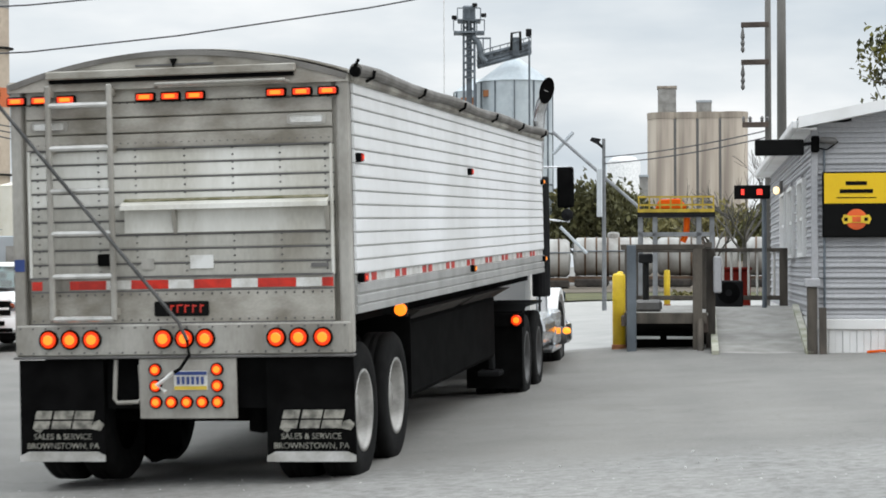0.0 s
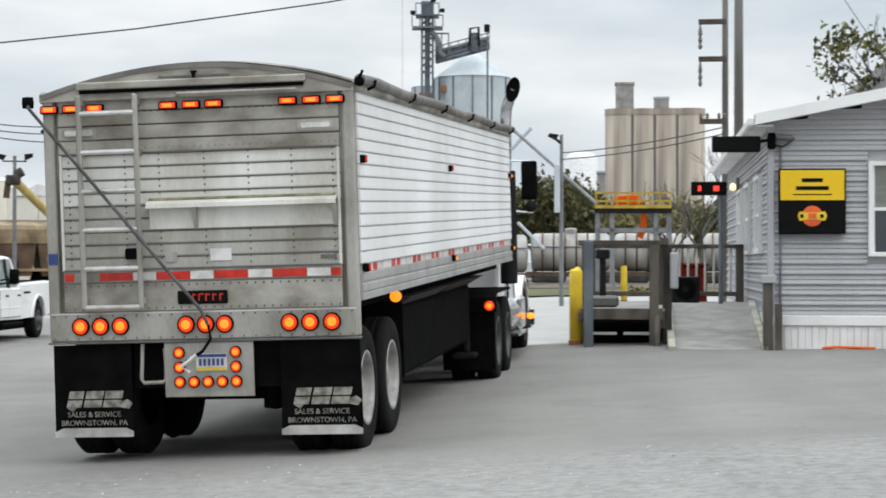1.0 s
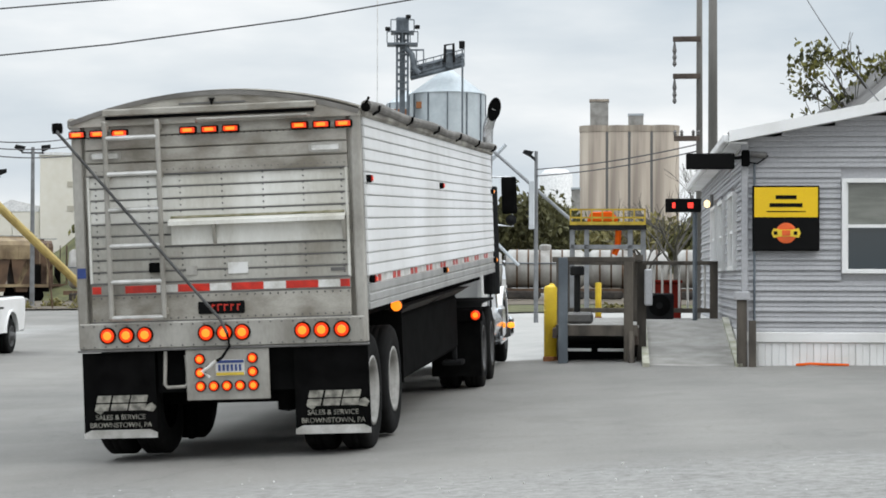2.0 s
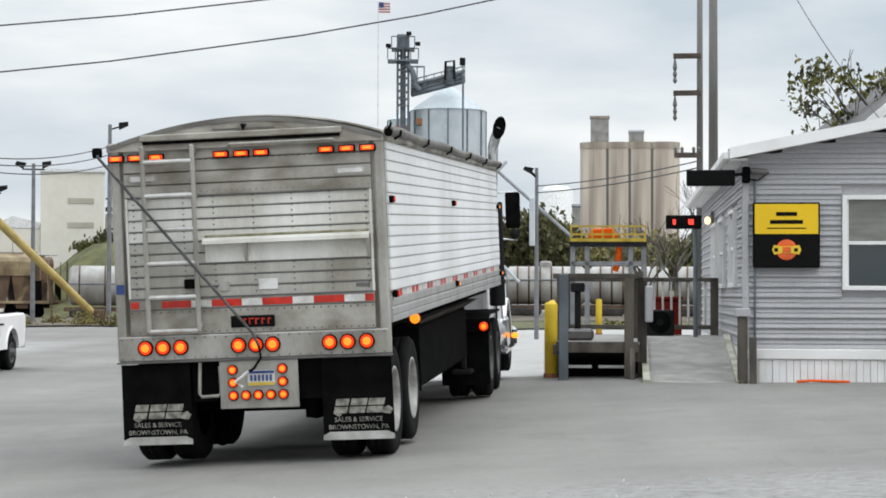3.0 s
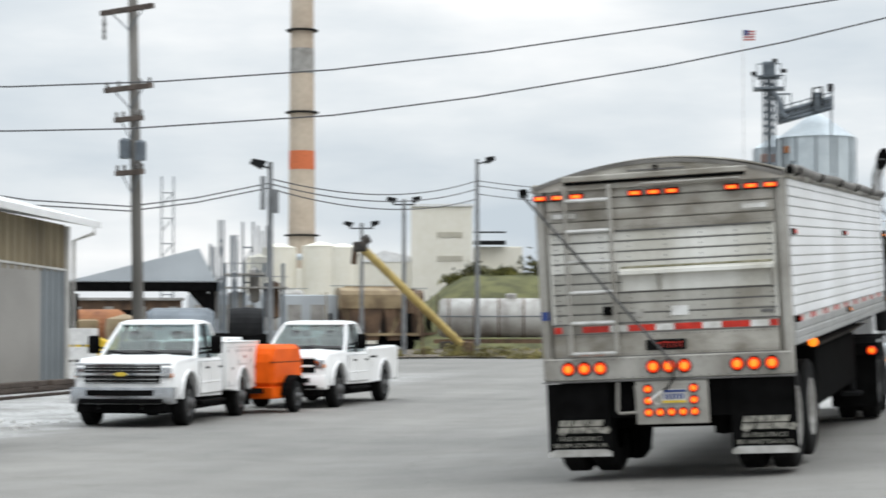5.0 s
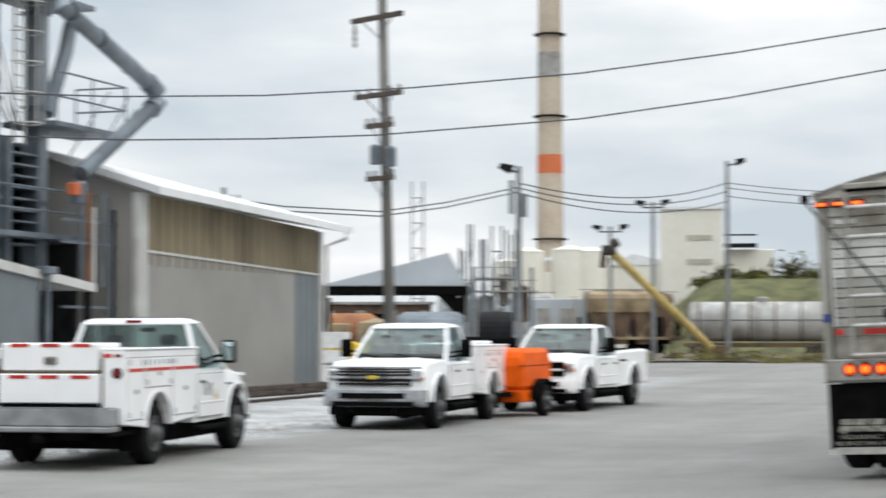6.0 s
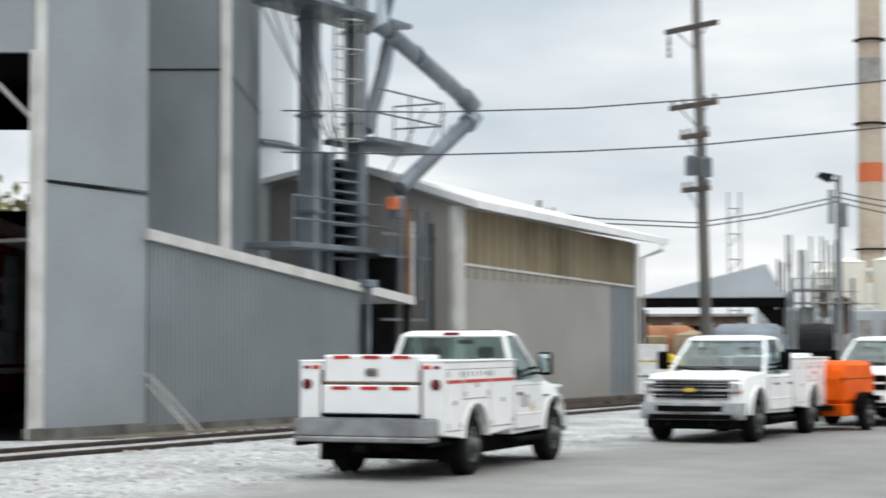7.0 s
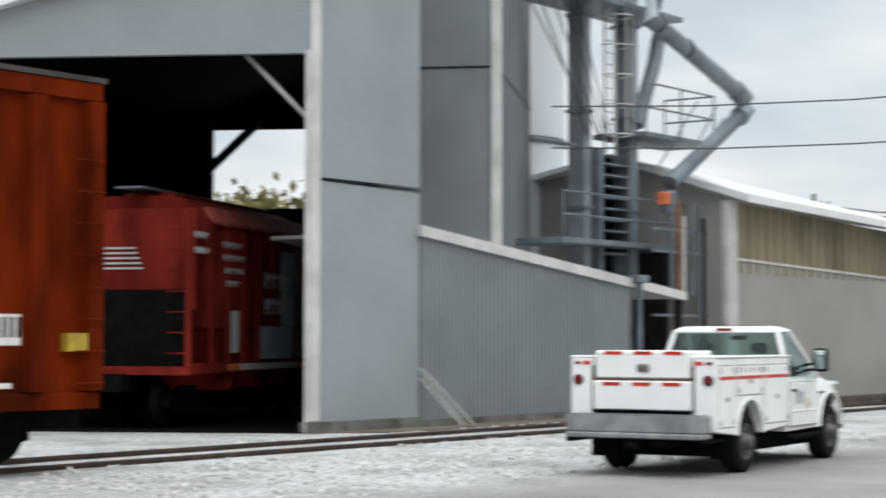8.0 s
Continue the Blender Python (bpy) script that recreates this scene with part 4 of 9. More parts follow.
def tractor():
    """Origin on the ground under the coupling; the cab looks to +y."""
    tk = thing("truck_tractor", None, "white road tractor with chrome exhaust stacks, coupled to the trailer", "truck")
    part("chassis", box(-0.42, 0.42, -1.5, 5.2, 0.62, 0.92, 0.02), M["black"], tk)
    part("coupling_plate", lathe([(0, 0), (0.5, 0), (0.5, 0.09), (0, 0.1)], 24, None, Matrix.Translation((0, 0, 1.1))), M["black"], tk)
    part("coupling_mount", box(-0.4, 0.4, -0.3, 0.3, 0.92, 1.1), M["black"], tk)
    for y in (-0.68, 0.66):
        part("axle", tube([(-1.1, y, 0.52), (1.1, y, 0.52)], 0.09, 12), M["black"], tk)
        for s in (-1, 1):
            ROLLING.append(wheel(tk, s * 1.1, y, 0.525, 0.525, 0.27, dual=1, out=s, rim="wheel_dark"))
    for s in (-1, 1):
        part("quarter_fender", prism([(-1.35 + 0.0, 0.95), (-1.3, 1.1), (-0.9, 1.17), (0.9, 1.17), (0.9, 1.14), (-0.9, 1.14), (-1.27, 1.07)], s * 0.9 - 0.35, s * 0.9 + 0.35, axis="x"), M["black"], tk)
        part("mud_flap", box(s * 0.92 - 0.33, s * 0.92 + 0.33, -1.36, -1.345, 0.2, 0.98), M["black"], tk)
        lamp = part("tail_lamp", disc(0.062, 0.03, back(s * 0.21 + 0.98, -1.4, 1.0), 18), M["lamp_red"], tk)
        part("lens_core", disc(0.036, 0.012, back(s * 0.21 + 0.98, -1.427, 1.0), 14), M["lamp_core"], lamp)
    part("tail_lamp_bar", box(-1.1, 1.28, -1.4, -1.37, 0.92, 1.08, 0.01), M["black"], tk)
    # cab, sleeper, hood
    cab = part("sleeper_cab", prism([(1.55, 0.95), (1.55, 2.75), (1.75, 3.02), (3.2, 3.05), (3.6, 2.9), (3.85, 2.1), (3.95, 1.95), (3.95, 0.95)], -1.02, 1.02, axis="x", bevel=0.06), M["white_paint"], tk)
    part("windscreen", prism([(3.65, 2.82), (3.87, 2.14), (3.90, 2.14), (3.69, 2.84)], -0.85, 0.85, axis="x"), M["glass"], cab)
    for s in (-1, 1):
        part("side_window", box(s * 1.022 - 0.006, s * 1.022 + 0.006, 3.0, 3.7, 2.1, 2.65), M["glass"], cab)
    hood = part("hood", prism([(3.95, 0.95), (3.95, 1.93), (4.6, 1.85), (5.5, 1.6), (5.62, 1.2), (5.62, 0.75)], -0.75, 0.75, axis="x", bevel=0.08), M["white_paint"], tk)
    part("grille", box(-0.5, 0.5, 5.62, 5.66, 0.8, 1.5, 0.02), M["chrome"], hood)
    part("front_bumper", box(-1.2, 1.2, 5.55, 5.8, 0.38, 0.72, 0.05), M["chrome"], tk)
    for s in (-1, 1):
        out = [(4.15, 0.72)] + [(4.85 + 0.72 * math.cos(a), 0.56 + 0.68 * math.sin(a)) for a in [math.pi * (1 - i / 10) for i in range(11)]] + [(5.55, 0.6), (5.5, 0.6)] + [(4.85 + 0.62 * math.cos(a), 0.56 + 0.60 * math.sin(a)) for a in [math.pi * i / 10 for i in range(11)]]
        part("front_fender", prism(out[1:], s * 0.9 - 0.22, s * 0.9 + 0.22, axis="x"), M["white_paint"], tk)
        ROLLING.append(wheel(tk, s * 0.98, 4.85, 0.525, 0.525, 0.29, dual=0, out=s, rim="wheel_dark"))
        lamp = part("headlamp", box(s * 0.98 - 0.14, s * 0.98 + 0.14, 5.5, 5.6, 1.0, 1.18, 0.03), M["glass"], tk)
        sig = part("turn_signal", lathe([(0, -0.05), (0.055, -0.03), (0.06, 0), (0.05, 0.04), (0, 0.05)], 14, None, Matrix.Translation((s * 1.25, 4.3, 0.62))), M["lamp_amber"], tk)
        part("fuel_tank", lathe([(0, -0.75), (0.29, -0.74), (0.32, -0.7), (0.32, 0.7), (0.29, 0.74), (0, 0.75)], 24, None, Matrix.Translation((s * 0.86, 2.7, 0.72)) @ Matrix.Rotation(radians(90), 4, "X")), M["chrome"], tk)
        part("step_plate", box(s * 1.16 - 0.08, s * 1.16 + 0.08, 2.2, 3.6, 0.42, 0.46), M["chrome"], tk)
        # stack with its heat shield and turned-out top
        st = part("exhaust_pipe", tube([(s * 1.19, 1.42, 1.0), (s * 1.19, 1.42, 3.5), (s * 1.20, 1.41, 3.62), (s * 1.24, 1.38, 3.74), (s * 1.30, 1.32, 3.86), (s * 1.33, 1.28, 3.92)], 0.08, 16), M["chrome"], tk)
        part("stack_mouth", lathe([(0, 0.02), (0.078, 0.02), (0.092, 0.03), (0.095, 0), (0.09, -0.05)], 20, None, back(s * 1.315, 1.24, 3.885) @ Matrix.Rotation(radians(-s * 14), 4, "Z") @ Matrix.Diagonal((1.0, 1.85, 1.0, 1.0))), M["black"], st)
        part("heat_shield", lathe([(0.11, 0), (0.12, 0.02), (0.12, 1.55), (0.11, 1.57)], 18, None, Matrix.Translation((s * 1.19, 1.42, 1.2))), M["steel_dark"], st)
        mir = part("wing_mirror", box(s * 1.34 - 0.12, s * 1.34 + 0.12, 3.4, 3.48, 2.4, 2.98, 0.035, seg=2), M["black"], tk)
        part("convex_mirror", lathe([(0, 0), (0.085, 0.01), (0.085, 0.05), (0, 0.08)], 18, None, back(s * 1.36, 3.46, 2.3)), M["steel_dark"], mir)
        part("mirror_arm", tube([(s * 1.0, 3.42, 2.98), (s * 1.38, 3.44, 2.98), (s * 1.38, 3.44, 2.2), (s * 1.0, 3.42, 2.25)], 0.018, 8), M["chrome"], mir)
    part("cab_step_box", box(0.9, 1.18, 3.4, 4.15, 0.45, 0.95, 0.04), M["chrome"], tk)
    return tk


trailer = grain_trailer()
truck = tractor()


# ---- the grey loading shed, its towers and the tan shed, along the tracks ----
SHED = pose(-23.0, 27.3, 0, 0, 0, 28.1)  # local y runs into the shed, local -x along its open end


def sheet(parent, p, q, z0, z1, material, z1b=None, pitch=1.0, ribs=4, thick=0.12, name="panel", lip=1.0):
    """Ribbed wall sheets from p to q, one object each, standing on z0."""
    d = Vector((q[0] - p[0], q[1] - p[1]))
    n = max(1, round(d.length / pitch))
    e = z1 if z1b is None else z1b
    nrm = Vector((d.y, -d.x)).normalized()
    for i in range(n):
        a, c = Vector(p) + d * i / n, Vector(p) + d * (i + 1) / n
        za, zc = z1 + (e - z1) * i / n, z1 + (e - z1) * (i + 1) / n
        u, o = (c - a).normalized(), nrm * 0.06 * lip
        run = [(a, 0.0)]
        for k in range(ribs):
            f = (k + 0.5) / ribs
            m_ = a.lerp(c, f)
            run += [(m_ - u * 0.06 * lip, f), (m_ - u * 0.035 * lip + o, f), (m_ + u * 0.035 * lip + o, f), (m_ + u * 0.06 * lip, f)]
        run += [(c, 1.0), (c - nrm * thick, 1.0), (a - nrm * thick, 0.0)]
        b = bmesh.new()
        lo = [b.verts.new((*w, z0)) for w, f in run]
        hi = [b.verts.new((*w, za + (zc - za) * f)) for w, f in run]
        for k in range(len(run)):
            k2 = (k + 1) % len(run)
            b.faces.new((lo[k], lo[k2], hi[k2], hi[k]))
        b.faces.new(lo[::-1])
        b.faces.new(hi)
        bmesh.ops.recalc_face_normals(b, faces=b.faces[:])
        part(name, b, material, parent)


def loading_shed():
    sh = thing("loading_shed", None, "grey steel railcar loading shed with open dark end, white trim", "shed")
    part("footing", add(wall_run((-22.93, 27.2), (-22.93, 30.5), -0.3, 0.22, 0.4), wall_run((-22.95, 30.5), (-22.95, 38.7), -0.3, 0.16, 0.4)), M["footing"], sh)
    # the right face of the tall end block
    sheet(sh, (-23, 27.42), (-23, 30.5), 0.22, 4.78, M["grey_panel"], z1b=4.72, pitch=1.5, ribs=0)
    sheet(sh, (-23, 27.42), (-23, 30.5), 4.84, 11.5, M["grey_panel"], pitch=1.5, ribs=0)
    part("drip_seam", wall_run((-22.97, 27.5), (-22.97, 30.5), 4.785, 4.83, 0.1, 4.775), M["steel_dark"], sh)
    # everything on the shed's own axes
    def on(b):
        b.transform(SHED)
        return b
    part("corner_trim", on(box(-0.14, 0.05, -0.06, 0.12, 0.22, 11.5, 0.02)), M["white_trim"], sh, "weathered white corner trim")
    part("jamb", on(box(-0.24, -0.145, 0.0, 0.25, 0.0, 7.25)), M["white_trim"], sh, "weathered white door jamb")
    part("end_gable", on(prism([(-0.142, 7.2), (-9.0, 7.25), (-9.0, 7.45), (-0.142, 9.75)], 0.02, 0.22, axis="y")), M["grey_panel"], sh)
    part("end_wall", on(box(-14, -9.0, 0.02, 0.22, 0, 7.4)), M["grey_panel"], sh)
    part("roof", on(prism([(0.3, 9.97), (-14, 6.27), (-14, 6.17), (0.3, 9.87)], -0.3, 16.3, axis="y")), M["white_roof"], sh)
    # inside faces painted near black: the shed's inner shade is in their colour
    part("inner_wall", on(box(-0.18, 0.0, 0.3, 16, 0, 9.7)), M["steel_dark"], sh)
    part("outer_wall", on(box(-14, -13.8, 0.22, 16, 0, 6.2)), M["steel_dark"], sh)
    # added dark sheet under the roof, standing in for ceiling shade
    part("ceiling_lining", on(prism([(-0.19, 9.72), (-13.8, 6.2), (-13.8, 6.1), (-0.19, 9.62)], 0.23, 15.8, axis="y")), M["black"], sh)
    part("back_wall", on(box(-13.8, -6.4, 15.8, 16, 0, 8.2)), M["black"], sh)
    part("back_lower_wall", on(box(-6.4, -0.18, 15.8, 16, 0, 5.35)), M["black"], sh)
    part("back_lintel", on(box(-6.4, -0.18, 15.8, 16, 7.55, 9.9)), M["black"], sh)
    part("brace", on(tube([(-1.5, 0.35, 7.25), (-0.25, 0.35, 5.98)], 0.045, 6)), M["car_grey"], sh)
    part("brace", on(tube([(-6.4, 15.6, 6.4), (-5.0, 15.6, 7.7)], 0.13, 6)), M["steel_dark"], sh)
    part("brace", on(tube([(-6.35, 15.6, 0.0), (-6.35, 15.6, 7.7)], 0.12, 6)), M["steel_dark"], sh)
    # floor painted black for the shade indoors
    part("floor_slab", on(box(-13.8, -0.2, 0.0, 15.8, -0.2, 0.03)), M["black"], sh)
    # the second tower behind
    tb = part("tower", on(box(0.05, 2.66, 6.14, 14, 0, 7.74)), M["grey_rib"], sh)
    part("tower_top", on(box(0.05, 2.66, 6.14, 14, 7.78, 13)), M["grey_rib"], sh)
    part("tower_seam", on(box(0.03, 2.69, 6.11, 14.02, 7.742, 7.778)), M["steel_dark"], sh)
    part("tower_trim", on(box(2.58, 2.8, 6.04, 6.24, 0, 13, 0.02)), M["white_trim"], sh)
    rb = bmesh.new()
    for i in range(17):
        for z0, z1 in ((0, 7.735), (7.785, 13)):
            box(0.12 + i * 0.145, 0.15 + i * 0.145, 6.115, 6.145, z0, z1, 0, rb)
    for i in range(50):
        for z0, z1 in ((0, 7.735), (7.785, 13)):
            box(2.655, 2.685, 6.4 + i * 0.15, 6.43 + i * 0.15, z0, z1, 0, rb)
    rb.transform(SHED)
    tagged(part("tower_ribs", rb, M["grey_rib"], sh), kind="stuff")
    return sh


def lean_to():
    le = thing("lean_to", None, "low blue-grey ribbed steel lean-to with white sloping roof edge", "shed")
    sheet(le, (-22.96, 30.52), (-22.96, 38.7), 0.16, 3.86, M["grey_rib"], z1b=3.06, pitch=0.9, ribs=6, lip=0.4)
    part("roof_edge", prism([(30.4, 3.86), (41.3, 2.74), (41.3, 2.95), (30.4, 4.08)], -23.2, -22.86, axis="x"), M["white_trim"], le)
    b = bmesh.new()
    v = [b.verts.new(c) for c in ((-23.2, 30.5, 3.98), (-23.2, 41.3, 2.86), (-27, 41.3, 2.86), (-27, 30.5, 3.98), (-23.2, 30.5, 3.9), (-23.2, 41.3, 2.78), (-27, 41.3, 2.78), (-27, 30.5, 3.9))]
    for f in ((0, 1, 2, 3), (7, 6, 5, 4), (0, 4, 5, 1), (1, 5, 6, 2), (2, 6, 7, 3), (3, 7, 4, 0)):
        b.faces.new([v[i] for i in f])
    part("roof", b, M["white_roof"], le)
    part("end_wall", wall_run((-23.0, 38.7), (-27, 38.7), 0, 3.0, 0.12), M["grey_rib"], le)
    part("downspout", tube([(-22.8, 38.9, 3.2), (-22.8, 38.9, 0.1)], 0.07, 8), M["galv"], le)
    part("gutter_box", box(-23.0, -22.7, 38.65, 39.2, 3.12, 3.3, 0.02), M["galv"], le)
    part("post", box(-23.1, -22.95, 41.1, 41.25, 0, 2.75), M["steel_dark"], le)
    return le


def loose_poles():
    for i, (a, c) in enumerate((((-22.3, 31.1, 0.06), (-22.88, 30.3, 1.22)), ((-22.25, 31.35, 0.06), (-22.88, 30.45, 1.20)), ((-22.3, 31.0, 0.06), (-22.88, 30.36, 1.0)))):
        ob = part("leaning_pole", tube([a, c], 0.013, 8), M["ramp_deck"])
        tagged(ob, "thin pale tan pole leaning on the grey shed wall", "pole", "poles leaning on the shed")


def tan_shed():
    ts = thing("tan_shed", None, "long warm-grey steel shed with white eave, upper wall rust-stained and shade-darkened", "shed")
    sheet(ts, (-23, 44.1), (-23, 54.0), 0.15, 3.84, M["tan_panel"], z1b=3.60, pitch=1.1, ribs=0)
    sheet(ts, (-23, 54.0), (-23, 55.9), 0.15, 3.60, M["grey_rib"], z1b=3.55, pitch=0.95, ribs=2)
    part("flashing", prism([(43.9, 3.84), (56.0, 3.54), (56.0, 3.60), (43.9, 3.91)], -23.05, -22.95, axis="x"), M["white_trim"], ts)
    # upper sheets: stain and painted eave shade in one colour
    sheet(ts, (-23.02, 44.1), (-23.02, 55.9), 3.5, 5.36, M["tan_stain_shade"], z1b=4.98, pitch=1.1, ribs=2)
    part("corner_trim", box(-23.1, -22.88, 43.55, 44.1, 0, 5.38, 0.03), M["white_trim"], ts)
    part("corner_trim", box(-23.1, -22.9, 55.9, 56.1, 0, 4.95, 0.03), M["white_trim"], ts)
    part("footing", box(-23.2, -22.85, 43.6, 56.1, -0.2, 0.15), M["concrete"], ts)
    b = bmesh.new()
    lo = [(-22.2, 43.4, 5.28), (-26.3, 43.3, 6.6), (-31, 43.3, 5.75)]
    hi = [(-22.2, 56.9, 4.92), (-26.3, 56.9, 5.62), (-31, 56.9, 4.9)]
    v0 = [b.verts.new(c) for c in lo + hi]
    v1 = [b.verts.new((x, y, z + (0.2 if x > -23 else 0.14))) for x, y, z in lo + hi]
    for k in (0, 1):
        b.faces.new((v0[k], v0[k + 1], v0[k + 4], v0[k + 3]))
        b.faces.new((v1[k + 1], v1[k], v1[k + 3], v1[k + 4]))
    for r in ((0, 1), (1, 2), (4, 3), (5, 4), (3, 0), (2, 5)):
        b.faces.new((v0[r[0]], v0[r[1]], v1[r[1]], v1[r[0]]))
    bmesh.ops.recalc_face_normals(b, faces=b.faces[:])
    part("roof", b, M["white_roof"], ts, "white metal roof")
    part("gable_wall", prism([(-23.05, 0), (-30.6, 0), (-30.6, 5.7), (-26.3, 6.56), (-23.05, 5.42)], 43.6, 43.75, axis="y"), M["tan_panel"], ts)
    part("far_wall", prism([(-23.05, 0), (-30.6, 0), (-30.6, 4.85), (-26.3, 5.55), (-23.05, 4.9)], 55.8, 55.95, axis="y"), M["tan_panel"], ts)
    part("downpipe", tube([(-22.3, 56.6, 5.0), (-22.3, 56.6, 4.75), (-22.8, 56.15, 4.5), (-22.8, 56.15, 0.2)], 0.06, 8), M["white_trim"], ts)
    return ts


def leg_tower():
    """The steel leg with caged ladder, platforms and grain spouts, between the two sheds."""
    lt = thing("bucket_elevator", None, "galvanised steel grain leg with caged ladder, platforms and spouts", "grain elevator")
    X = -25.0
    def P(y, z, dx=0.0):
        return (X + dx, y, z)
    for y, w in ((39.75, 0.15), (42.0, 0.19)):
        part("trunk", box(X - 0.25, X + 0.25, y - w, y + w, 3.2, 13.0, 0.02), M["spout"], lt)
        for z in (5.0, 7.4, 9.8):
            part("flange", box(X - 0.3, X + 0.3, y - w - 0.05, y + w + 0.05, z, z + 0.08), M["galv"], lt)
    # caged ladder
    for y in (40.5, 41.0):
        part("ladder_rail", box(X + 0.25, X + 0.3, y - 0.025, y + 0.025, 6.4, 12.0), M["white_trim"], lt)
    for i in range(18):
        part("ladder_rung", tube([P(40.5, 6.6 + 0.3 * i, 0.28), P(41.0, 6.6 + 0.3 * i, 0.28)], 0.018, 6), M["white_trim"], lt)
    for i in range(7):
        z = 6.9 + 0.75 * i
        part("cage_hoop", tube([P(40.75 + 0.45 * math.cos(a), z, 0.3 + 0.6 * math.sin(a)) for a in [math.pi * k / 10 for k in range(11)]], 0.02, 6), M["white_trim"], lt)
    for k in range(4):
        a = math.pi * (k + 0.5) / 4
        part("cage_strap", tube([P(40.75 + 0.45 * math.cos(a), 6.9, 0.3 + 0.6 * math.sin(a)), P(40.75 + 0.45 * math.cos(a), 11.4, 0.3 + 0.6 * math.sin(a))], 0.015, 6), M["white_trim"], lt)
    # dark stair column under the ladder
    for y in (40.15, 41.55):
        part("stair_post", box(X - 0.5, X + 0.4, y - 0.08, y + 0.08, 0, 6.5), M["galv"], lt)
    part("stair_back", box(X - 0.2, X - 0.1, 40.2, 41.5, 0, 6.4), M["black"], lt)
    for i in range(9):
        part("stair_tread", box(X - 0.3, X + 0.4, 40.25, 41.45, 3.9 + i * 0.28, 3.95 + i * 0.28), M["galv"], lt)
    # platforms with rails
    def platform(y0, y1, z, rail=1.05, x0=-0.7, x1=0.9):
        pf = part("platform", box(X + x0, X + x1, y0, y1, z - 0.13, z, 0.01), M["galv"], lt)
        posts = [(x1 - 0.04, y0 + 0.05), (x1 - 0.04, (y0 + y1) / 2), (x1 - 0.04, y1 - 0.05), (x0 + 0.05, y1 - 0.05)]
        if rail:
            for dx, y in posts:
                part("rail_post", tube([P(y, z, dx), P(y, z + rail, dx)], 0.028, 6), M["galv"], pf)
            for f in (0.5, 1.0):
                part("guard_rail", tube([P(y0 + 0.05, z + rail * f, x1 - 0.04), P(y1 - 0.05, z + rail * f, x1 - 0.04), P(y1 - 0.05, z + rail * f, x0 + 0.05)], 0.028, 6), M["galv"], pf)
        return pf
    platform(41.5, 45.2, 7.05, 1.25)
    platform(38.2, 43.4, 10.2, 0)
    platform(37.6, 46.8, 4.2, 1.1)
    part("side_rail", tube([P(37.6, 6.6), P(41.0, 6.55)], 0.05, 6), M["galv"], lt)
    # spouts
    part("main_spout", tube([P(42.5, 11.6, 0.5), P(40.35, 9.65, 1.7), P(43.6, 8.65, 1.8), P(44.7, 8.3, 1.8)], 0.22, 14), M["spout"], lt)
    part("spout_elbow", tube([P(44.6, 8.35, 1.8), P(45.1, 8.15, 1.8), P(45.15, 7.9, 1.8), P(44.8, 7.65, 1.8)], 0.265, 14), M["spout"], lt)
    part("lower_spout", tube([P(44.95, 7.75, 1.8), P(43.2, 6.8, 1.8), P(41.1, 5.65, 1.8)], 0.2, 14), M["galv"], lt)
    part("spout_boot", lathe([(0.24, 0), (0.3, 0.3), (0.3, 0.7), (0.24, 0.8)], 14, None, Matrix.Translation(P(41.0, 4.9, 1.8)) @ Matrix.Scale(0.7, 4)), M["galv"], lt)
    for y, z in ((40.6, 9.6), (42.0, 9.15), (43.6, 8.65)):
        part("spout_flange", lathe([(0.30, -0.03), (0.30, 0.03), (0.2, 0.03)], 14, None, Matrix.Translation(P(y, z, 1.78)) @ Matrix.Rotation(radians(107), 4, "X") @ Matrix.Scale(0.83, 4)), M["galv"], lt)
    part("second_spout", tube([P(43.3, 10.9, 0.2), P(43.3, 9.6, 0.2), P(43.1, 9.0, 0.2), P(42.2, 7.3, 0.2)], 0.19, 12), M["spout"], lt)
    part("orange_box", box(X + 1.7, X + 1.95, 40.6, 41.1, 5.1, 5.4, 0.02), M["stack_red"], lt, "small orange control box")
    for y0, z0, y1, z1 in ((36.9, 9.8, 40.1, 6.75), (37.0, 10.4, 39.6, 6.75), (37.6, 12.8, 39.4, 6.8), (45.1, 8.2, 43.0, 6.3), (37.2, 11, 40.2, 6.7), (37.4, 12, 40.4, 6.7), (37.8, 12.6, 40.6, 6.7), (44.3, 5.9, 46.6, 7.9), (43.9, 5.9, 46.2, 8.2)):
        part("guy_wire", tube([P(y0, z0, 0.4), P(y1, z1, 0.4)], 0.02, 5), M["cable"], lt)
    for y, z0, z1, m_ in ((41.7, 2.9, 5.2, "galv"), (42.05, 2.9, 5.3, "rust"), (42.3, 3.0, 4.9, "white_trim"), (42.75, 2.9, 5.3, "galv"), (43.15, 0.3, 5.2, "galv"), (43.35, 0.3, 4.9, "steel_dark")):
        part("riser_pipe", tube([P(y, z0, 1.5), P(y, z1, 1.5)], 0.05, 8), M[m_], lt)
    for z in (2.35, 3.95, 4.5):
        part("pipe_rack", box(X + 1.42, X + 1.48, 40.8, 43.6, z, z + 0.07), M["galv"], lt)
    part("lower_frame", box(X - 0.6, X + 0.8, 45.0, 45.15, 0, 4.0), M["steel_dark"], lt)
    part("lower_frame", box(X - 0.6, X + 0.8, 42.6, 42.75, 0, 4.0), M["steel_dark"], lt)
    return lt


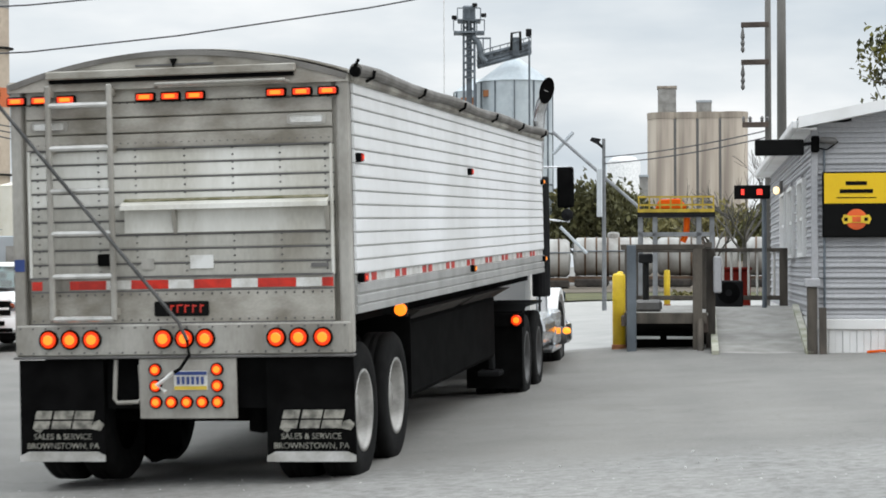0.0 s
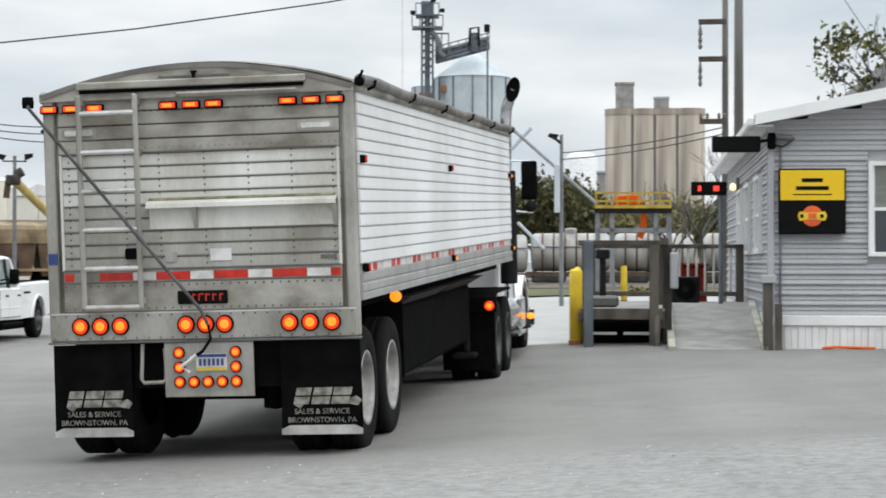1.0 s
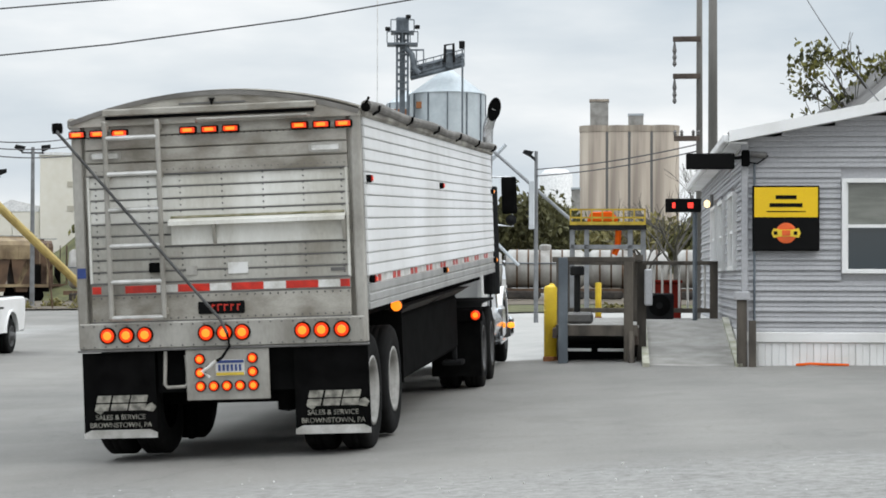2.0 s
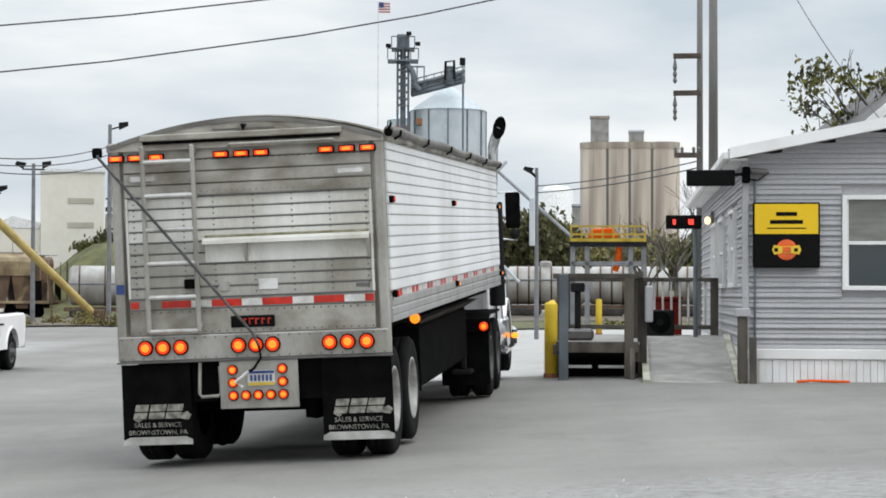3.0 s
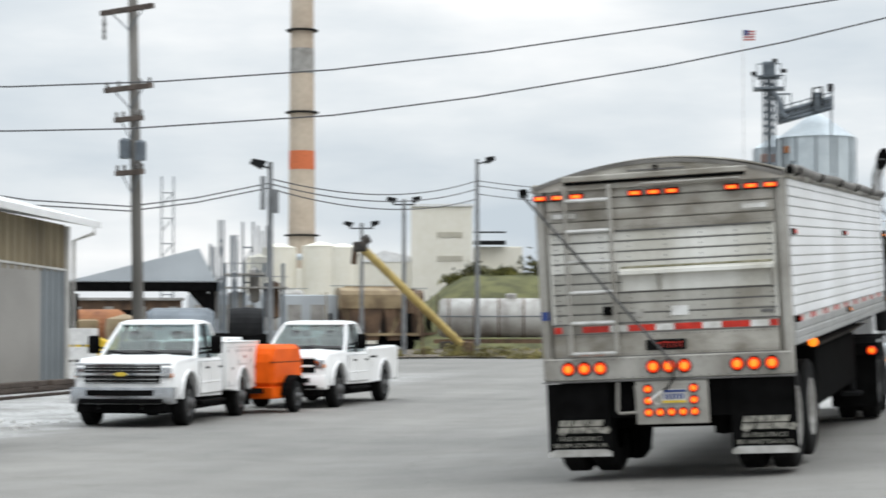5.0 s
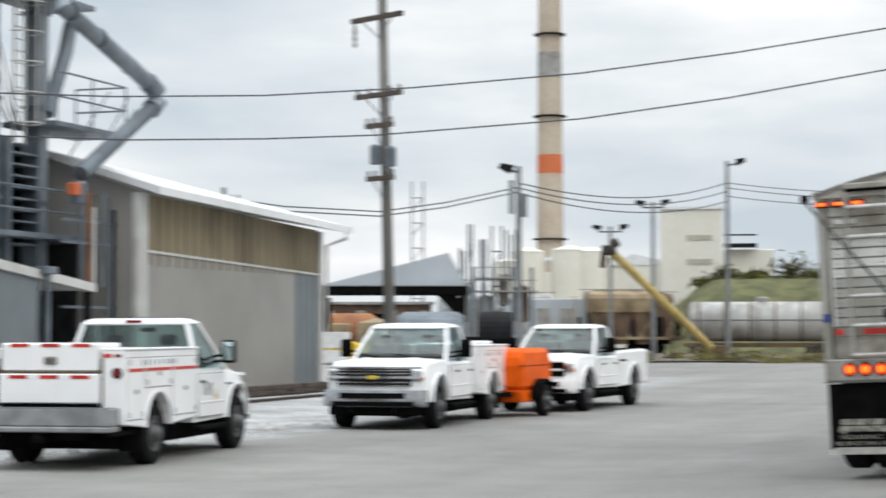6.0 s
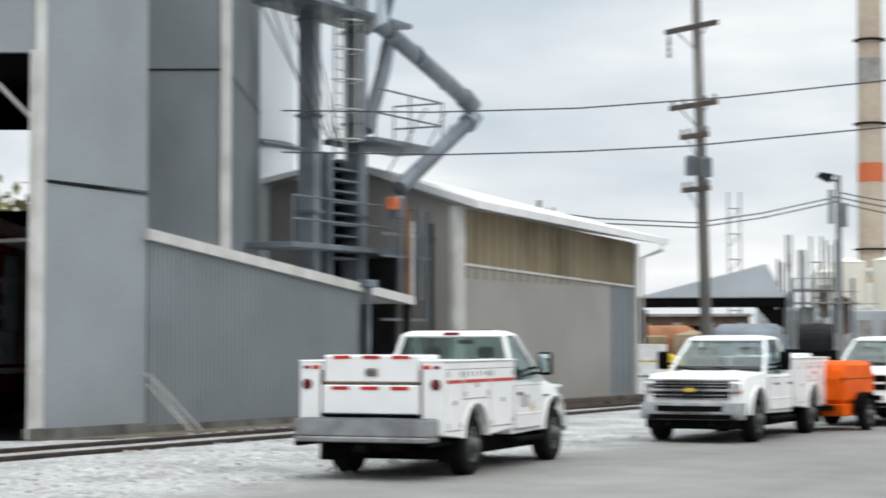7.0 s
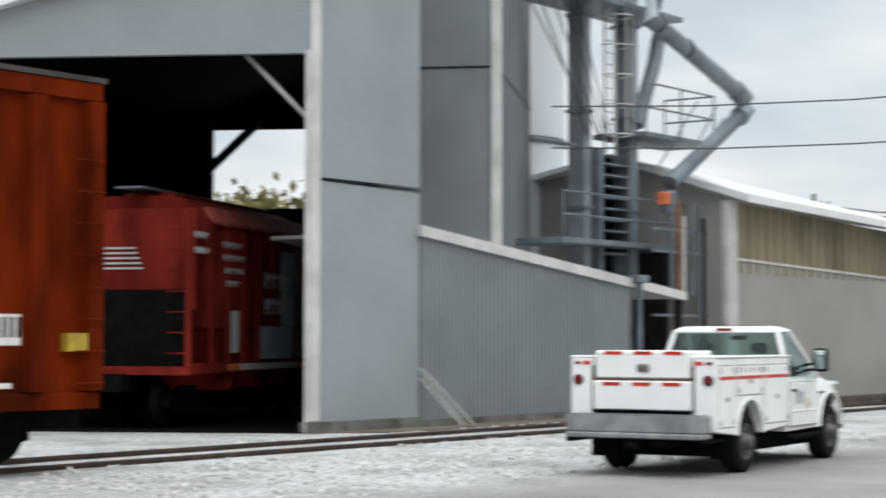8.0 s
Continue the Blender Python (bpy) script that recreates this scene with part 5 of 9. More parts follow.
def grain_bin():
    c = Vector((-30.9, 44.1, 0))
    prof = []
    for i in range(60):
        prof += [(2.25, i * 0.25), (2.255, i * 0.25 + 0.12)]
    gb = thing("grain_bin", Matrix.Translation(c), "tall pale galvanised grain bin behind the sheds", "grain bin")
    part("shell", lathe(prof + [(2.25, 15), (0.3, 16.6), (0, 16.6)], 40), M["bin_pale"], gb, smooth=True)
    part("band", lathe([(2.3, 7.2), (2.31, 7.3), (2.3, 7.4)], 40), M["galv"], gb)


def tracks():
    for x in (-19.5, -20.95):
        b = prism([(x - 0.07, 0.0), (x + 0.07, 0.0), (x + 0.07, 0.02), (x + 0.012, 0.04), (x + 0.012, 0.11), (x + 0.035, 0.12), (x + 0.035, 0.155), (x - 0.035, 0.155), (x - 0.035, 0.12), (x - 0.012, 0.11), (x - 0.012, 0.04), (x - 0.07, 0.02)], -20, 75, axis="y", m=Matrix.Translation((0, 0, -0.075)))
        tagged(part("rail", b, M["rail"]), "rusty brown rail half sunk in pale gravel", "rail", "rails of the siding")
    dirt = prism([(-22.9, 27.6), (-22.1, 28.5), (-21.9, 33), (-22.2, 40), (-21.9, 47), (-22.1, 58), (-22.9, 58)], -0.05, 0.025)
    tagged(part("dirt_strip", dirt, M["dirt"]), "brown dirt strip along the foot of the sheds", "dirt", kind="structure")


def stacked_sleepers():
    for i, (x, z, y0, y1) in enumerate(((-21.35, 0.0, 41.8, 49.4), (-21.30, 0.0, 49.6, 57.2), (-21.36, 0.145, 43.0, 50.4), (-21.31, 0.145, 50.6, 56.8))):
        ob = part("timber_beam", box(x - 0.16, x + 0.16, y0, y1, z, z + 0.14, 0.012), M["wood_dark"])
        tagged(ob, "long dark creosoted beam stacked beside the tan shed", "timber", "stacked beams by the shed")


def track_bed():
    b = bmesh.new()
    rng = random.Random(5)
    for i in range(1500):
        x, y = rng.uniform(-22, -13.5), rng.uniform(15.5, 34)
        if -21.15 < x < -19.3:
            x += 4.0
        if i % 9 == 0:
            x, y = rng.uniform(-4.5, 5.0), 12.2 + 2.6 * rng.random() ** 1.5
        r = rng.uniform(0.018, 0.05) * (1.0 if x < -10 else 0.22)
        q = Matrix.Translation((x, y, level(x, y) + r * 0.3)) @ Euler((rng.random() * 6, rng.random() * 6, rng.random() * 6)).to_matrix().to_4x4()
        k = bmesh.new()
        bmesh.ops.create_icosphere(k, subdivisions=1, radius=r)
        for v in k.verts:
            v.co *= rng.uniform(0.7, 1.15)
        k.transform(q)
        me = None
        vs = {v: b.verts.new(v.co) for v in k.verts}
        for f in k.faces:
            b.faces.new([vs[v] for v in f.verts])
        k.free()
    tagged(part("loose_gravel", b, M["pale_stone"]), "pale loose stones over the gravel by the tracks", "gravel", kind="stuff")


def boxcar():
    bc = thing("boxcar", pose(-20.22, 9.6, 0), "orange-red ribbed boxcar standing on the siding", "railcar")
    y1, y0 = 8.05, -8.05
    part("body", box(-1.5, 1.5, y0, y1, 0.95, 5.2, 0.03), M["car_orange"], bc)
    part("roof", prism([(-1.62, 5.2), (1.62, 5.2), (1.62, 5.27), (0, 5.44), (-1.62, 5.27)], y0 - 0.05, y1 + 0.05, axis="y"), M["dark_brown"], bc)
    part("top_chord", box(1.5, 1.6, y0, y1, 4.95, 5.19, 0.01), M["car_orange"], bc)
    part("side_sill", box(1.5, 1.58, y0, y1, 0.86, 1.08, 0.01), M["car_orange"], bc)
    for i in range(17):
        y = y1 - 0.12 - i * 1.0
        part("rib", prism([(y - 0.19, 1.5), (y - 0.12, 1.64), (y + 0.12, 1.64), (y + 0.19, 1.5)], 1.1, 4.94, axis="z", m=Matrix(((0, 1, 0, 0), (1, 0, 0, 0), (0, 0, 1, 0), (0, 0, 0, 1)))), M["car_orange"], bc)
    for i in range(8):
        part("ladder_rung", tube([(1.70, y1 - 0.55, 1.2 + 0.42 * i), (1.70, y1 - 0.05, 1.2 + 0.42 * i)], 0.016, 6), M["car_orange"], bc)
    part("yellow_panel", box(1.5, 1.647, y1 - 0.62, y1 - 0.28, 1.62, 1.86), M["dull_yellow"], bc)
    pan = part("stencil_panel", box(1.5, 1.507, y1 - 2.0, y1 - 1.27, 1.7, 2.1), M["lettering"], bc)
    for i in range(6):
        part("stencil_bar", box(1.5075, 1.51, y1 - 1.95 + i * 0.115, y1 - 1.89 + i * 0.115, 1.8, 2.06), M["black"], pan)
    part("stencil_bar", box(1.5, 1.506, y1 - 1.85, y1 - 1.45, 1.15, 1.22), M["lettering"], bc)
    part("underframe", box(-1.2, 1.2, y0, y1, 0.6, 0.95), M["black"], bc)
    part("coupler", box(-0.15, 0.15, y1, y1 + 0.7, 0.7, 0.95, 0.03), M["black"], bc)
    for yb in (y1 - 1.9, y0 + 1.9):
        part("bogie_frame", prism([(yb - 1.2, 0.45), (yb - 0.5, 0.3), (yb + 0.5, 0.3), (yb + 1.2, 0.45), (yb + 1.2, 0.6), (yb + 0.4, 0.85), (yb - 0.4, 0.85), (yb - 1.2, 0.6)], 0.86, 1.0, axis="x"), M["black"], bc)
        for dy in (-0.88, 0.88):
            for x in (-0.72, 0.72):
                part("wheel", lathe([(0, -0.07), (0.44, -0.07), (0.46, -0.04), (0.42, 0.04), (0.42, 0.07), (0, 0.07)], 24, None, Matrix.Translation((x, yb + dy, 0.58)) @ Matrix.Rotation(radians(90), 4, "Y")), M["black"], bc)


def hopper_car(name, m, body, length, label, lettered=True, zb=2.0, bay=None):
    """A covered hopper; origin on the ground at the near end, its length along +y."""
    hc = thing(name, m, label, "railcar")
    W, z0, zt = 1.55, 1.15, 4.65
    bay = bay or body
    L = length
    b = bmesh.new()
    # rounded sides over sloping ends
    prof = [(-W * 0.97, zb), (-W, zb + 0.5), (-W, 4.1), (-W * 0.9, 4.4), (-0.7, zt), (0.7, zt), (W * 0.9, 4.4), (W, 4.1), (W, zb + 0.5), (W * 0.97, zb)]
    part("body", prism(prof, 1.1, L - 1.1, axis="y"), M[body], hc)
    for s, y in ((1, 1.1), (-1, L - 1.1)):
        part("end_slope", prism([(y, 3.9), (y, zb), (y + s * 0.9, 1.2), (y + s * 1.2, 1.2), (y + s * 0.3, 3.9)], -W * 0.93, W * 0.93, axis="x"), M[body], hc)
        part("end_platform", box(-W, W, min(y, y - s * 1.1), max(y, y - s * 1.1), 1.08, 1.24), M[body], hc)
        part("end_ladder", box(-W, -W + 0.06, y - s * 1.05 - 0.03, y - s * 1.05 + 0.03, 1.2, 4.3), M[body], hc)
        part("end_post", box(W - 0.1, W, y - s * 1.05 - 0.05, y - s * 1.05 + 0.05, 1.2, 4.3), M[body], hc)
        # black sheet stands for the shade below the end slope
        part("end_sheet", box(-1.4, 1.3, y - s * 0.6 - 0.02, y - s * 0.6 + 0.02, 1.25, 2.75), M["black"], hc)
        for i in range(7):
            part("end_rung", tube([(W - 0.5, y - s * 1.05, 1.5 + 0.4 * i), (W - 0.02, y - s * 1.05, 1.5 + 0.4 * i)], 0.016, 6), M[body], hc)
    for k in range(3):
        c = 1.1 + (L - 2.2) * (k + 0.5) / 3
        w = (L - 2.2) / 6.3
        part("hopper_bay", prism([(c - w, zb), (c + w, zb), (c + 0.4, 0.75), (c - 0.4, 0.75)], -W * 0.93, W * 0.93, axis="x"), M[bay], hc)
    part("side_sill", box(W - 0.06, W + 0.02, 0.1, L - 0.1, 1.1, 1.3), M[body], hc)
    part("side_sill", box(-W - 0.02, -W + 0.06, 0.1, L - 0.1, 1.1, 1.3), M[body], hc)
    n = int(L / 1.2)
    for i in range(n + 1):
        y = 1.15 + i * (L - 2.3) / n
        for s in (-1, 1):
            part("rib", box(s * W - 0.03, s * W + 0.03, y - 0.05, y + 0.05, 1.3 if zb < 2.5 else zb, 4.15), M[body], hc)
    part("running_board", box(-0.3, 0.3, 0.6, L - 0.6, zt + 0.12, zt + 0.16), M["galv"], hc)
    part("hatch_coaming", box(-0.55, 0.55, 1.6, L - 1.6, zt - 0.05, zt + 0.1, 0.03), M[body], hc)
    part("centre_sill", box(-0.25, 0.25, -0.3, L + 0.3, 0.75, 1.1), M["black"], hc)
    for yb in (1.5, L - 1.5):
        part("bogie_frame", prism([(yb - 1.2, 0.45), (yb - 0.5, 0.3), (yb + 0.5, 0.3), (yb + 1.2, 0.45), (yb + 1.2, 0.6), (yb + 0.4, 0.85), (yb - 0.4, 0.85), (yb - 1.2, 0.6)], 0.86, 1.0, axis="x"), M["black"], hc)
        for dy in (-0.88, 0.88):
            for x in (-0.72, 0.72):
                part("wheel", lathe([(0, -0.07), (0.44, -0.07), (0.46, -0.04), (0.42, 0.04), (0.42, 0.07), (0, 0.07)], 20, None, Matrix.Translation((x, yb + dy, 0.5)) @ Matrix.Rotation(radians(90), 4, "Y")), M["black"], hc)
    if lettered:
        rng = random.Random(3)
        for y, z, n_, w in ((0.15, 3.75, 4, 0.13), (0.15, 3.45, 6, 0.09), (1.7, 3.62, 5, 0.16), (1.7, 3.36, 6, 0.16), (1.8, 3.1, 5, 0.16), (1.9, 2.84, 4, 0.14), (4.2, 2.85, 4, 0.34), (4.2, 2.3, 6, 0.22)):
            for i in range(n_):
                y0, h = y + i * (w * 1.35), 0.13 if y < 4 else 0.36
                part("stencil_bar", box(W + 0.031, W + 0.036, y0, y0 + w * 0.38, z, z + h), M["far_grey"], hc)
                part("stencil_bar", box(W + 0.031, W + 0.0355, y0 + w * 0.38, y0 + w, z + h * rng.uniform(0.1, 0.7), z + h * 0.85), M["far_grey"], hc)
        part("sill_tape", box(W + 0.02, W + 0.026, 2.0, 2.75, 1.14, 1.27), M["stack_red"], hc)
        part("sill_tape", box(W + 0.02, W + 0.026, 2.76, 6.4, 1.14, 1.27), M["bin_pale"], hc)
        part("sill_tape", box(W + 0.02, W + 0.026, 6.41, 7.3, 1.14, 1.27), M["stack_red"], hc)
        # the eave's highlight is painted with this paler plate
        part("eave_plate", prism([(W * 0.9, 4.42), (W + 0.09, 4.12), (W + 0.09, 4.06), (W * 0.88, 4.36)], 1.1, L - 1.1, axis="y"), M["car_eave_light"], hc, "red eave painted paler as a highlight")
        for i in range(5):
            part("stencil_bar", box(-0.85 + 0.04 * i, 0.35 - 0.04 * i, -0.021 + 0.5, -0.015 + 0.5, 3.15 + 0.1 * i, 3.19 + 0.1 * i), M["car_grey"], hc)
        for y0, y1, z0, z1, m_ in ((2.2, 2.6, 1.5, 2.35, "bin_pale"), (4.0, 6.0, 1.35, 2.05, "paint_blue"), (5.3, 6.1, 2.06, 3.7, "paint_blue"), (6.12, 7.1, 1.35, 3.9, "car_tan")):
            part("graffiti_patch", box(W + 0.022, W + 0.0305, y0, y1, z0, z1), M[m_], hc)
        part("end_board", box(-W, W - 0.1, 0.5, 0.53, 2.35, 4.35), M[body], hc)
    return hc


loading_shed()
lean_to()
loose_poles()
tan_shed()
leg_tower()
grain_bin()
tracks()
stacked_sleepers()
track_bed()
boxcar()
hopper_car("hopper_car", SHED @ pose(-4.15, 0.7, 0, 0, 0, -6), "car_red", 8.6, "dull red covered hopper car inside the dark shed")


# ---- parked vehicles ----


def quad_pane(pts, inset, out, material, parent, name="window", thick=0.012):
    """A pane set into a four-cornered face, a little proud of it."""
    p = [Vector(q) for q in pts]
    c = sum(p, Vector()) / 4
    n = (p[1] - p[0]).cross(p[3] - p[0]).normalized()
    if n.dot(out) < 0:
        n = -n
    b = bmesh.new()
    rim = [q + (c - q).normalized() * inset for q in p]
    lo = [b.verts.new(q - n * 0.01) for q in rim]
    hi = [b.verts.new(q + n * thick) for q in rim]
    b.faces.new(hi)
    b.faces.new(lo[::-1])
    for i in range(4):
        b.faces.new((lo[i], lo[(i + 1) % 4], hi[(i + 1) % 4], hi[i]))
    bmesh.ops.recalc_face_normals(b, faces=b.faces[:])
    return part(name, b, material, parent)


def arch(yc, zc, r, n=10):
    return [(yc - r * math.cos(math.pi * i / n), zc + r * math.sin(math.pi * i / n)) for i in range(n + 1)]


SLICES = (-1, -0.97, -0.88, -0.68, -0.35, 0, 0.35, 0.68, 0.88, 0.97, 1)


def shaped(outline, bend):
    """A side outline of (y, z) pairs carried across the width; bend(u, y, z) gives each point, u from -1 to 1."""
    b = bmesh.new()
    rings = [[b.verts.new(bend(u, y, z)) for y, z in outline] for u in SLICES]
    k = len(outline)
    for r0, r1 in zip(rings, rings[1:]):
        for i in range(k):
            b.faces.new((r0[i], r0[(i + 1) % k], r1[(i + 1) % k], r1[i]))
    b.faces.new(rings[0][::-1])
    b.faces.new(rings[-1])
    bmesh.ops.recalc_face_normals(b, faces=b.faces[:])
    return b


def soft_part(name, bm, material, parent, label="", angle=38):
    """A part shaded smooth but for its sharp edges."""
    ob = part(name, bm, material, parent, label, smooth=True)
    ob.data.set_sharp_from_angle(angle=radians(angle))
    return ob


def rounded_ring(w, y0, y1, z, r):
    """Points of a rectangle with rounded corners at height z."""
    out = []
    for cx, cy, a0 in ((w - r, y1 - r, 0), (-w + r, y1 - r, 90), (-w + r, y0 + r, 180), (w - r, y0 + r, 270)):
        out += [(cx + r * math.cos(radians(a0 + k * 30)), cy + r * math.sin(radians(a0 + k * 30)), z) for k in range(4)]
    return out


def stacked(rings):
    b = bmesh.new()
    vs = [[b.verts.new(p) for p in r] for r in rings]
    k = len(vs[0])
    for r0, r1 in zip(vs, vs[1:]):
        for i in range(k):
            b.faces.new((r0[i], r0[(i + 1) % k], r1[(i + 1) % k], r1[i]))
    b.faces.new(vs[0][::-1])
    b.faces.new(vs[-1])
    bmesh.ops.recalc_face_normals(b, faces=b.faces[:])
    return b


def fleet_pickup(name, m, label, crew=True, service=False, nose="bars", rim="wheel_dark"):
    """A white pickup, +y forward, origin on the ground between the axles; service: a utility body in place of the bed."""
    pk = thing(name, m, label, "pickup truck")
    W = 0.99
    wb = 1.85 if crew else 1.78
    r = 0.41
    yf, yr = wb, -wb
    fy = yf + (0.95 if crew else 0.74)  # nose
    c0 = -0.42 if crew else -0.14  # back of the cab
    w0 = yf - 0.62               # foot of the windscreen
    bz = 1.25 if crew else 1.28  # belt
    hz = 1.32 if crew else 1.22  # bonnet
    g = 0.0 if crew else 0.05    # wider cab of the single-cab truck
    zt = 1.98 if (service and not crew) else 1.93

    def press(u, y, z):
        """Rolls the shoulders off, draws the nose back at its corners and pulls the flanks in towards the roof and sill."""
        a = abs(u)
        if z > 1.0:
            z -= 0.05 * a ** 5 + (0.035 if a > 0.99 else 0.0)
        x = W * u * (1 - 0.035 * smoothstep(0.9, 1.3, z) - 0.03 * smoothstep(0.75, 0.45, z))
        x *= 1 - 0.07 * smoothstep(fy - 0.75, fy, y)
        if y > fy - 0.35:
            y -= 0.15 * a ** 3 + (0.03 if a > 0.99 else 0.0)
        return (x, y, z)

    # front clip and cab flanks in one pressing, with the wheel arch cut out
    out = [(c0, 0.48), (c0, 0.9), (c0, bz - 0.06), (c0 + 0.02, bz), (c0 + 0.8, bz), (w0 - 0.1, bz), (w0 + 0.06, bz + 0.03), (w0 + 0.5, bz * 0.4 + hz * 0.6 - 0.01), (fy - 0.45, hz - 0.06), (fy - 0.2, hz - 0.11), (fy - 0.06, hz - 0.19), (fy - 0.01, hz - 0.3), (fy, 0.62), (fy - 0.05, 0.5)]
    soft_part("cab_body", shaped(out + arch(yf, 0.5, 0.5)[::-1], press), M["white_paint"], pk)
    for s in (-0.42, 0.42):
        part("bonnet_crease", tube([(s * 1.15, w0 + 0.2, bz + 0.022), (s * 1.05, w0 + 0.7, bz * 0.3 + hz * 0.7 - 0.018), (s * 0.95, fy - 0.4, hz - 0.072)], 0.018, 6), M["white_paint"], pk)
    part("cowl_grille", box(-0.72, 0.72, w0 + 0.04, w0 + 0.17, bz + 0.012, bz + 0.036, 0.008), M["black"], pk)
    for s in (-0.3, 0.4):
        part("wiper", tube([(s, w0 + 0.05, bz + 0.045), (s + 0.38, w0 - 0.03, bz + 0.10)], 0.011, 5), M["black"], pk)
    # the cab above the belt: pillars, roof and glass round a dark interior
    lo = [(-0.92 - g, c0 + 0.03), (0.92 + g, c0 + 0.03), (0.92 + g, w0 + 0.03), (-0.92 - g, w0 + 0.03)]
    hi = [(-0.74 - g, c0 + 0.16), (0.74 + g, c0 + 0.16), (0.73 + g, w0 - 0.68), (-0.73 - g, w0 - 0.68)]
    L3 = [Vector((x, y, bz - 0.05)) for x, y in lo]
    H3 = [Vector((x, y, zt - 0.07)) for x, y in hi]
    wt = 0.76 + g
    soft_part("cab_roof", stacked([rounded_ring(wt - 0.02, c0 + 0.11, w0 - 0.6, zt - 0.10, 0.12), rounded_ring(wt + 0.015, c0 + 0.09, w0 - 0.6, zt - 0.075, 0.13), rounded_ring(wt - 0.005, c0 + 0.11, w0 - 0.64, zt - 0.04, 0.14),
                                   rounded_ring(wt - 0.07, c0 + 0.17, w0 - 0.72, zt - 0.008, 0.16), rounded_ring(wt - 0.25, c0 + 0.35, w0 - 0.9, zt + 0.008, 0.16)]), M["white_paint"], pk, angle=60)
    for i in range(4):
        part("pillar", tube([L3[i], L3[i].lerp(H3[i], 0.55) + Vector((0.012 if L3[i].x > 0 else -0.012, 0, 0)), H3[i]], 0.036, 8), M["white_paint"], pk)
    if crew:
        for a_, c_ in ((1, 2), (0, 3)):
            part("pillar", tube([L3[a_].lerp(L3[c_], 0.46), H3[a_].lerp(H3[c_], 0.5)], 0.05, 8), M["steel_dark"], pk)
    part("back_panel", box(-0.86, 0.86, c0 + 0.0, c0 + 0.05, bz - 0.04, bz + 0.11, 0.02), M["white_paint"], pk)
    quad_pane((L3[3], L3[2], H3[2], H3[3]), 0.03, Vector((0, 1, 0.5)), M["pane"], pk, "windscreen").visible_shadow = False
    quad_pane((L3[0], L3[1], H3[1], H3[0]), 0.05, Vector((0, -1, 0.3)), M["pane"], pk, "rear_window").visible_shadow = False
    part("cabin_floor", box(-0.86, 0.86, c0 + 0.08, w0 - 0.05, bz - 0.03, bz + 0.012), M["trim_dark"], pk)
    part("dashboard", box(-0.84, 0.84, w0 - 0.42, w0 - 0.02, bz + 0.012, bz + 0.11, 0.04), M["trim_dark"], pk)
    part("steering_wheel", lathe([(0.17, -0.015), (0.19, 0), (0.17, 0.015), (0.155, 0)], 18, None, Matrix.Translation((-0.4, w0 - 0.56, bz + 0.12)) @ Matrix.Rotation(radians(60), 4, "X")), M["trim_dark"], pk)
    for y in ((c0 + 0.35, c0 + 1.15) if crew else (c0 + 0.45,)):
        for x in (-0.42, 0.42):
            st = part("seat_back", box(x - 0.25, x + 0.25, y - 0.09, y + 0.09, bz + 0.012, bz + 0.27, 0.05, seg=2), M["trim_dark"], pk)
            part("headrest", box(x - 0.13, x + 0.13, y - 0.08, y + 0.04, bz + 0.30, bz + 0.46, 0.05, seg=2), M["trim_dark"], st)
    part("mirror_inside", box(-0.12, 0.12, w0 - 0.62, w0 - 0.6, zt - 0.2, zt - 0.13, 0.01), M["trim_dark"], pk)
    for s, (a, c) in ((1, (1, 2)), (-1, (0, 3))):
        cuts = (0.0, 0.47, 1.0) if crew else (0.0, 1.0)
        for k0, k1 in zip(cuts, cuts[1:]):
            q = (L3[a].lerp(L3[c], k0), L3[a].lerp(L3[c], k1), H3[a].lerp(H3[c], k1), H3[a].lerp(H3[c], k0))
            quad_pane(q, 0.035, Vector((s, 0, 0)), M["pane"], pk, "side_window").visible_shadow = False
        doors = ((c0 + 0.05, c0 + 0.95), (c0 + 0.965, w0 - 0.05)) if crew else ((c0 + 0.1, w0 - 0.02),)
        for y0, y1 in doors:
            part("door_gap", box(s * (W - 0.005) - 0.008, s * (W - 0.005) + 0.006, y0 - 0.012, y1 + 0.012, 0.54, bz - 0.1), M["rivet"], pk)
            dr = soft_part("door", box(s * W - 0.01, s * W + 0.01, y0, y1, 0.552, bz - 0.11, 0.006), M["white_paint"], pk)
            part("handle", box(s * (W + 0.02) - 0.015, s * (W + 0.02) + 0.015, y0 + 0.08, y0 + 0.26, bz - 0.24, bz - 0.20, 0.01), M["black"], dr)
            part("door_crease", box(s * (W + 0.008) - 0.01, s * (W + 0.008) + 0.01, y0 + 0.01, y1 - 0.01, 0.74, 0.775, 0.008), M["white_paint"], dr)
        part("rocker_step", box(s * 0.99 - 0.07, s * 0.99 + 0.07, c0, yf - 0.6, 0.36, 0.43, 0.02), M["black"], pk)
        mir = soft_part("wing_mirror", box(s * 1.19 - 0.11, s * 1.19 + 0.11, w0 - 0.48, w0 - 0.36, bz + 0.04, bz + 0.38, 0.04, seg=3), M["black"], pk)
        part("mirror_glass", box(s * 1.19 - 0.085, s * 1.19 + 0.085, w0 - 0.486, w0 - 0.479, bz + 0.08, bz + 0.35, 0.003), M["mirror"], mir)
        for dz in (0.08, 0.16):
            part("mirror_arm", tube([(s * 0.9, w0 - 0.36, bz + dz - 0.03), (s * 1.12, w0 - 0.42, bz + dz)], 0.022, 6), M["black"], mir)
        part("arch_lip", prism(arch(yf, 0.5, 0.525) + arch(yf, 0.5, 0.49)[::-1], s * W - 0.03, s * W + 0.018, axis="x"), M["white_paint"], pk)
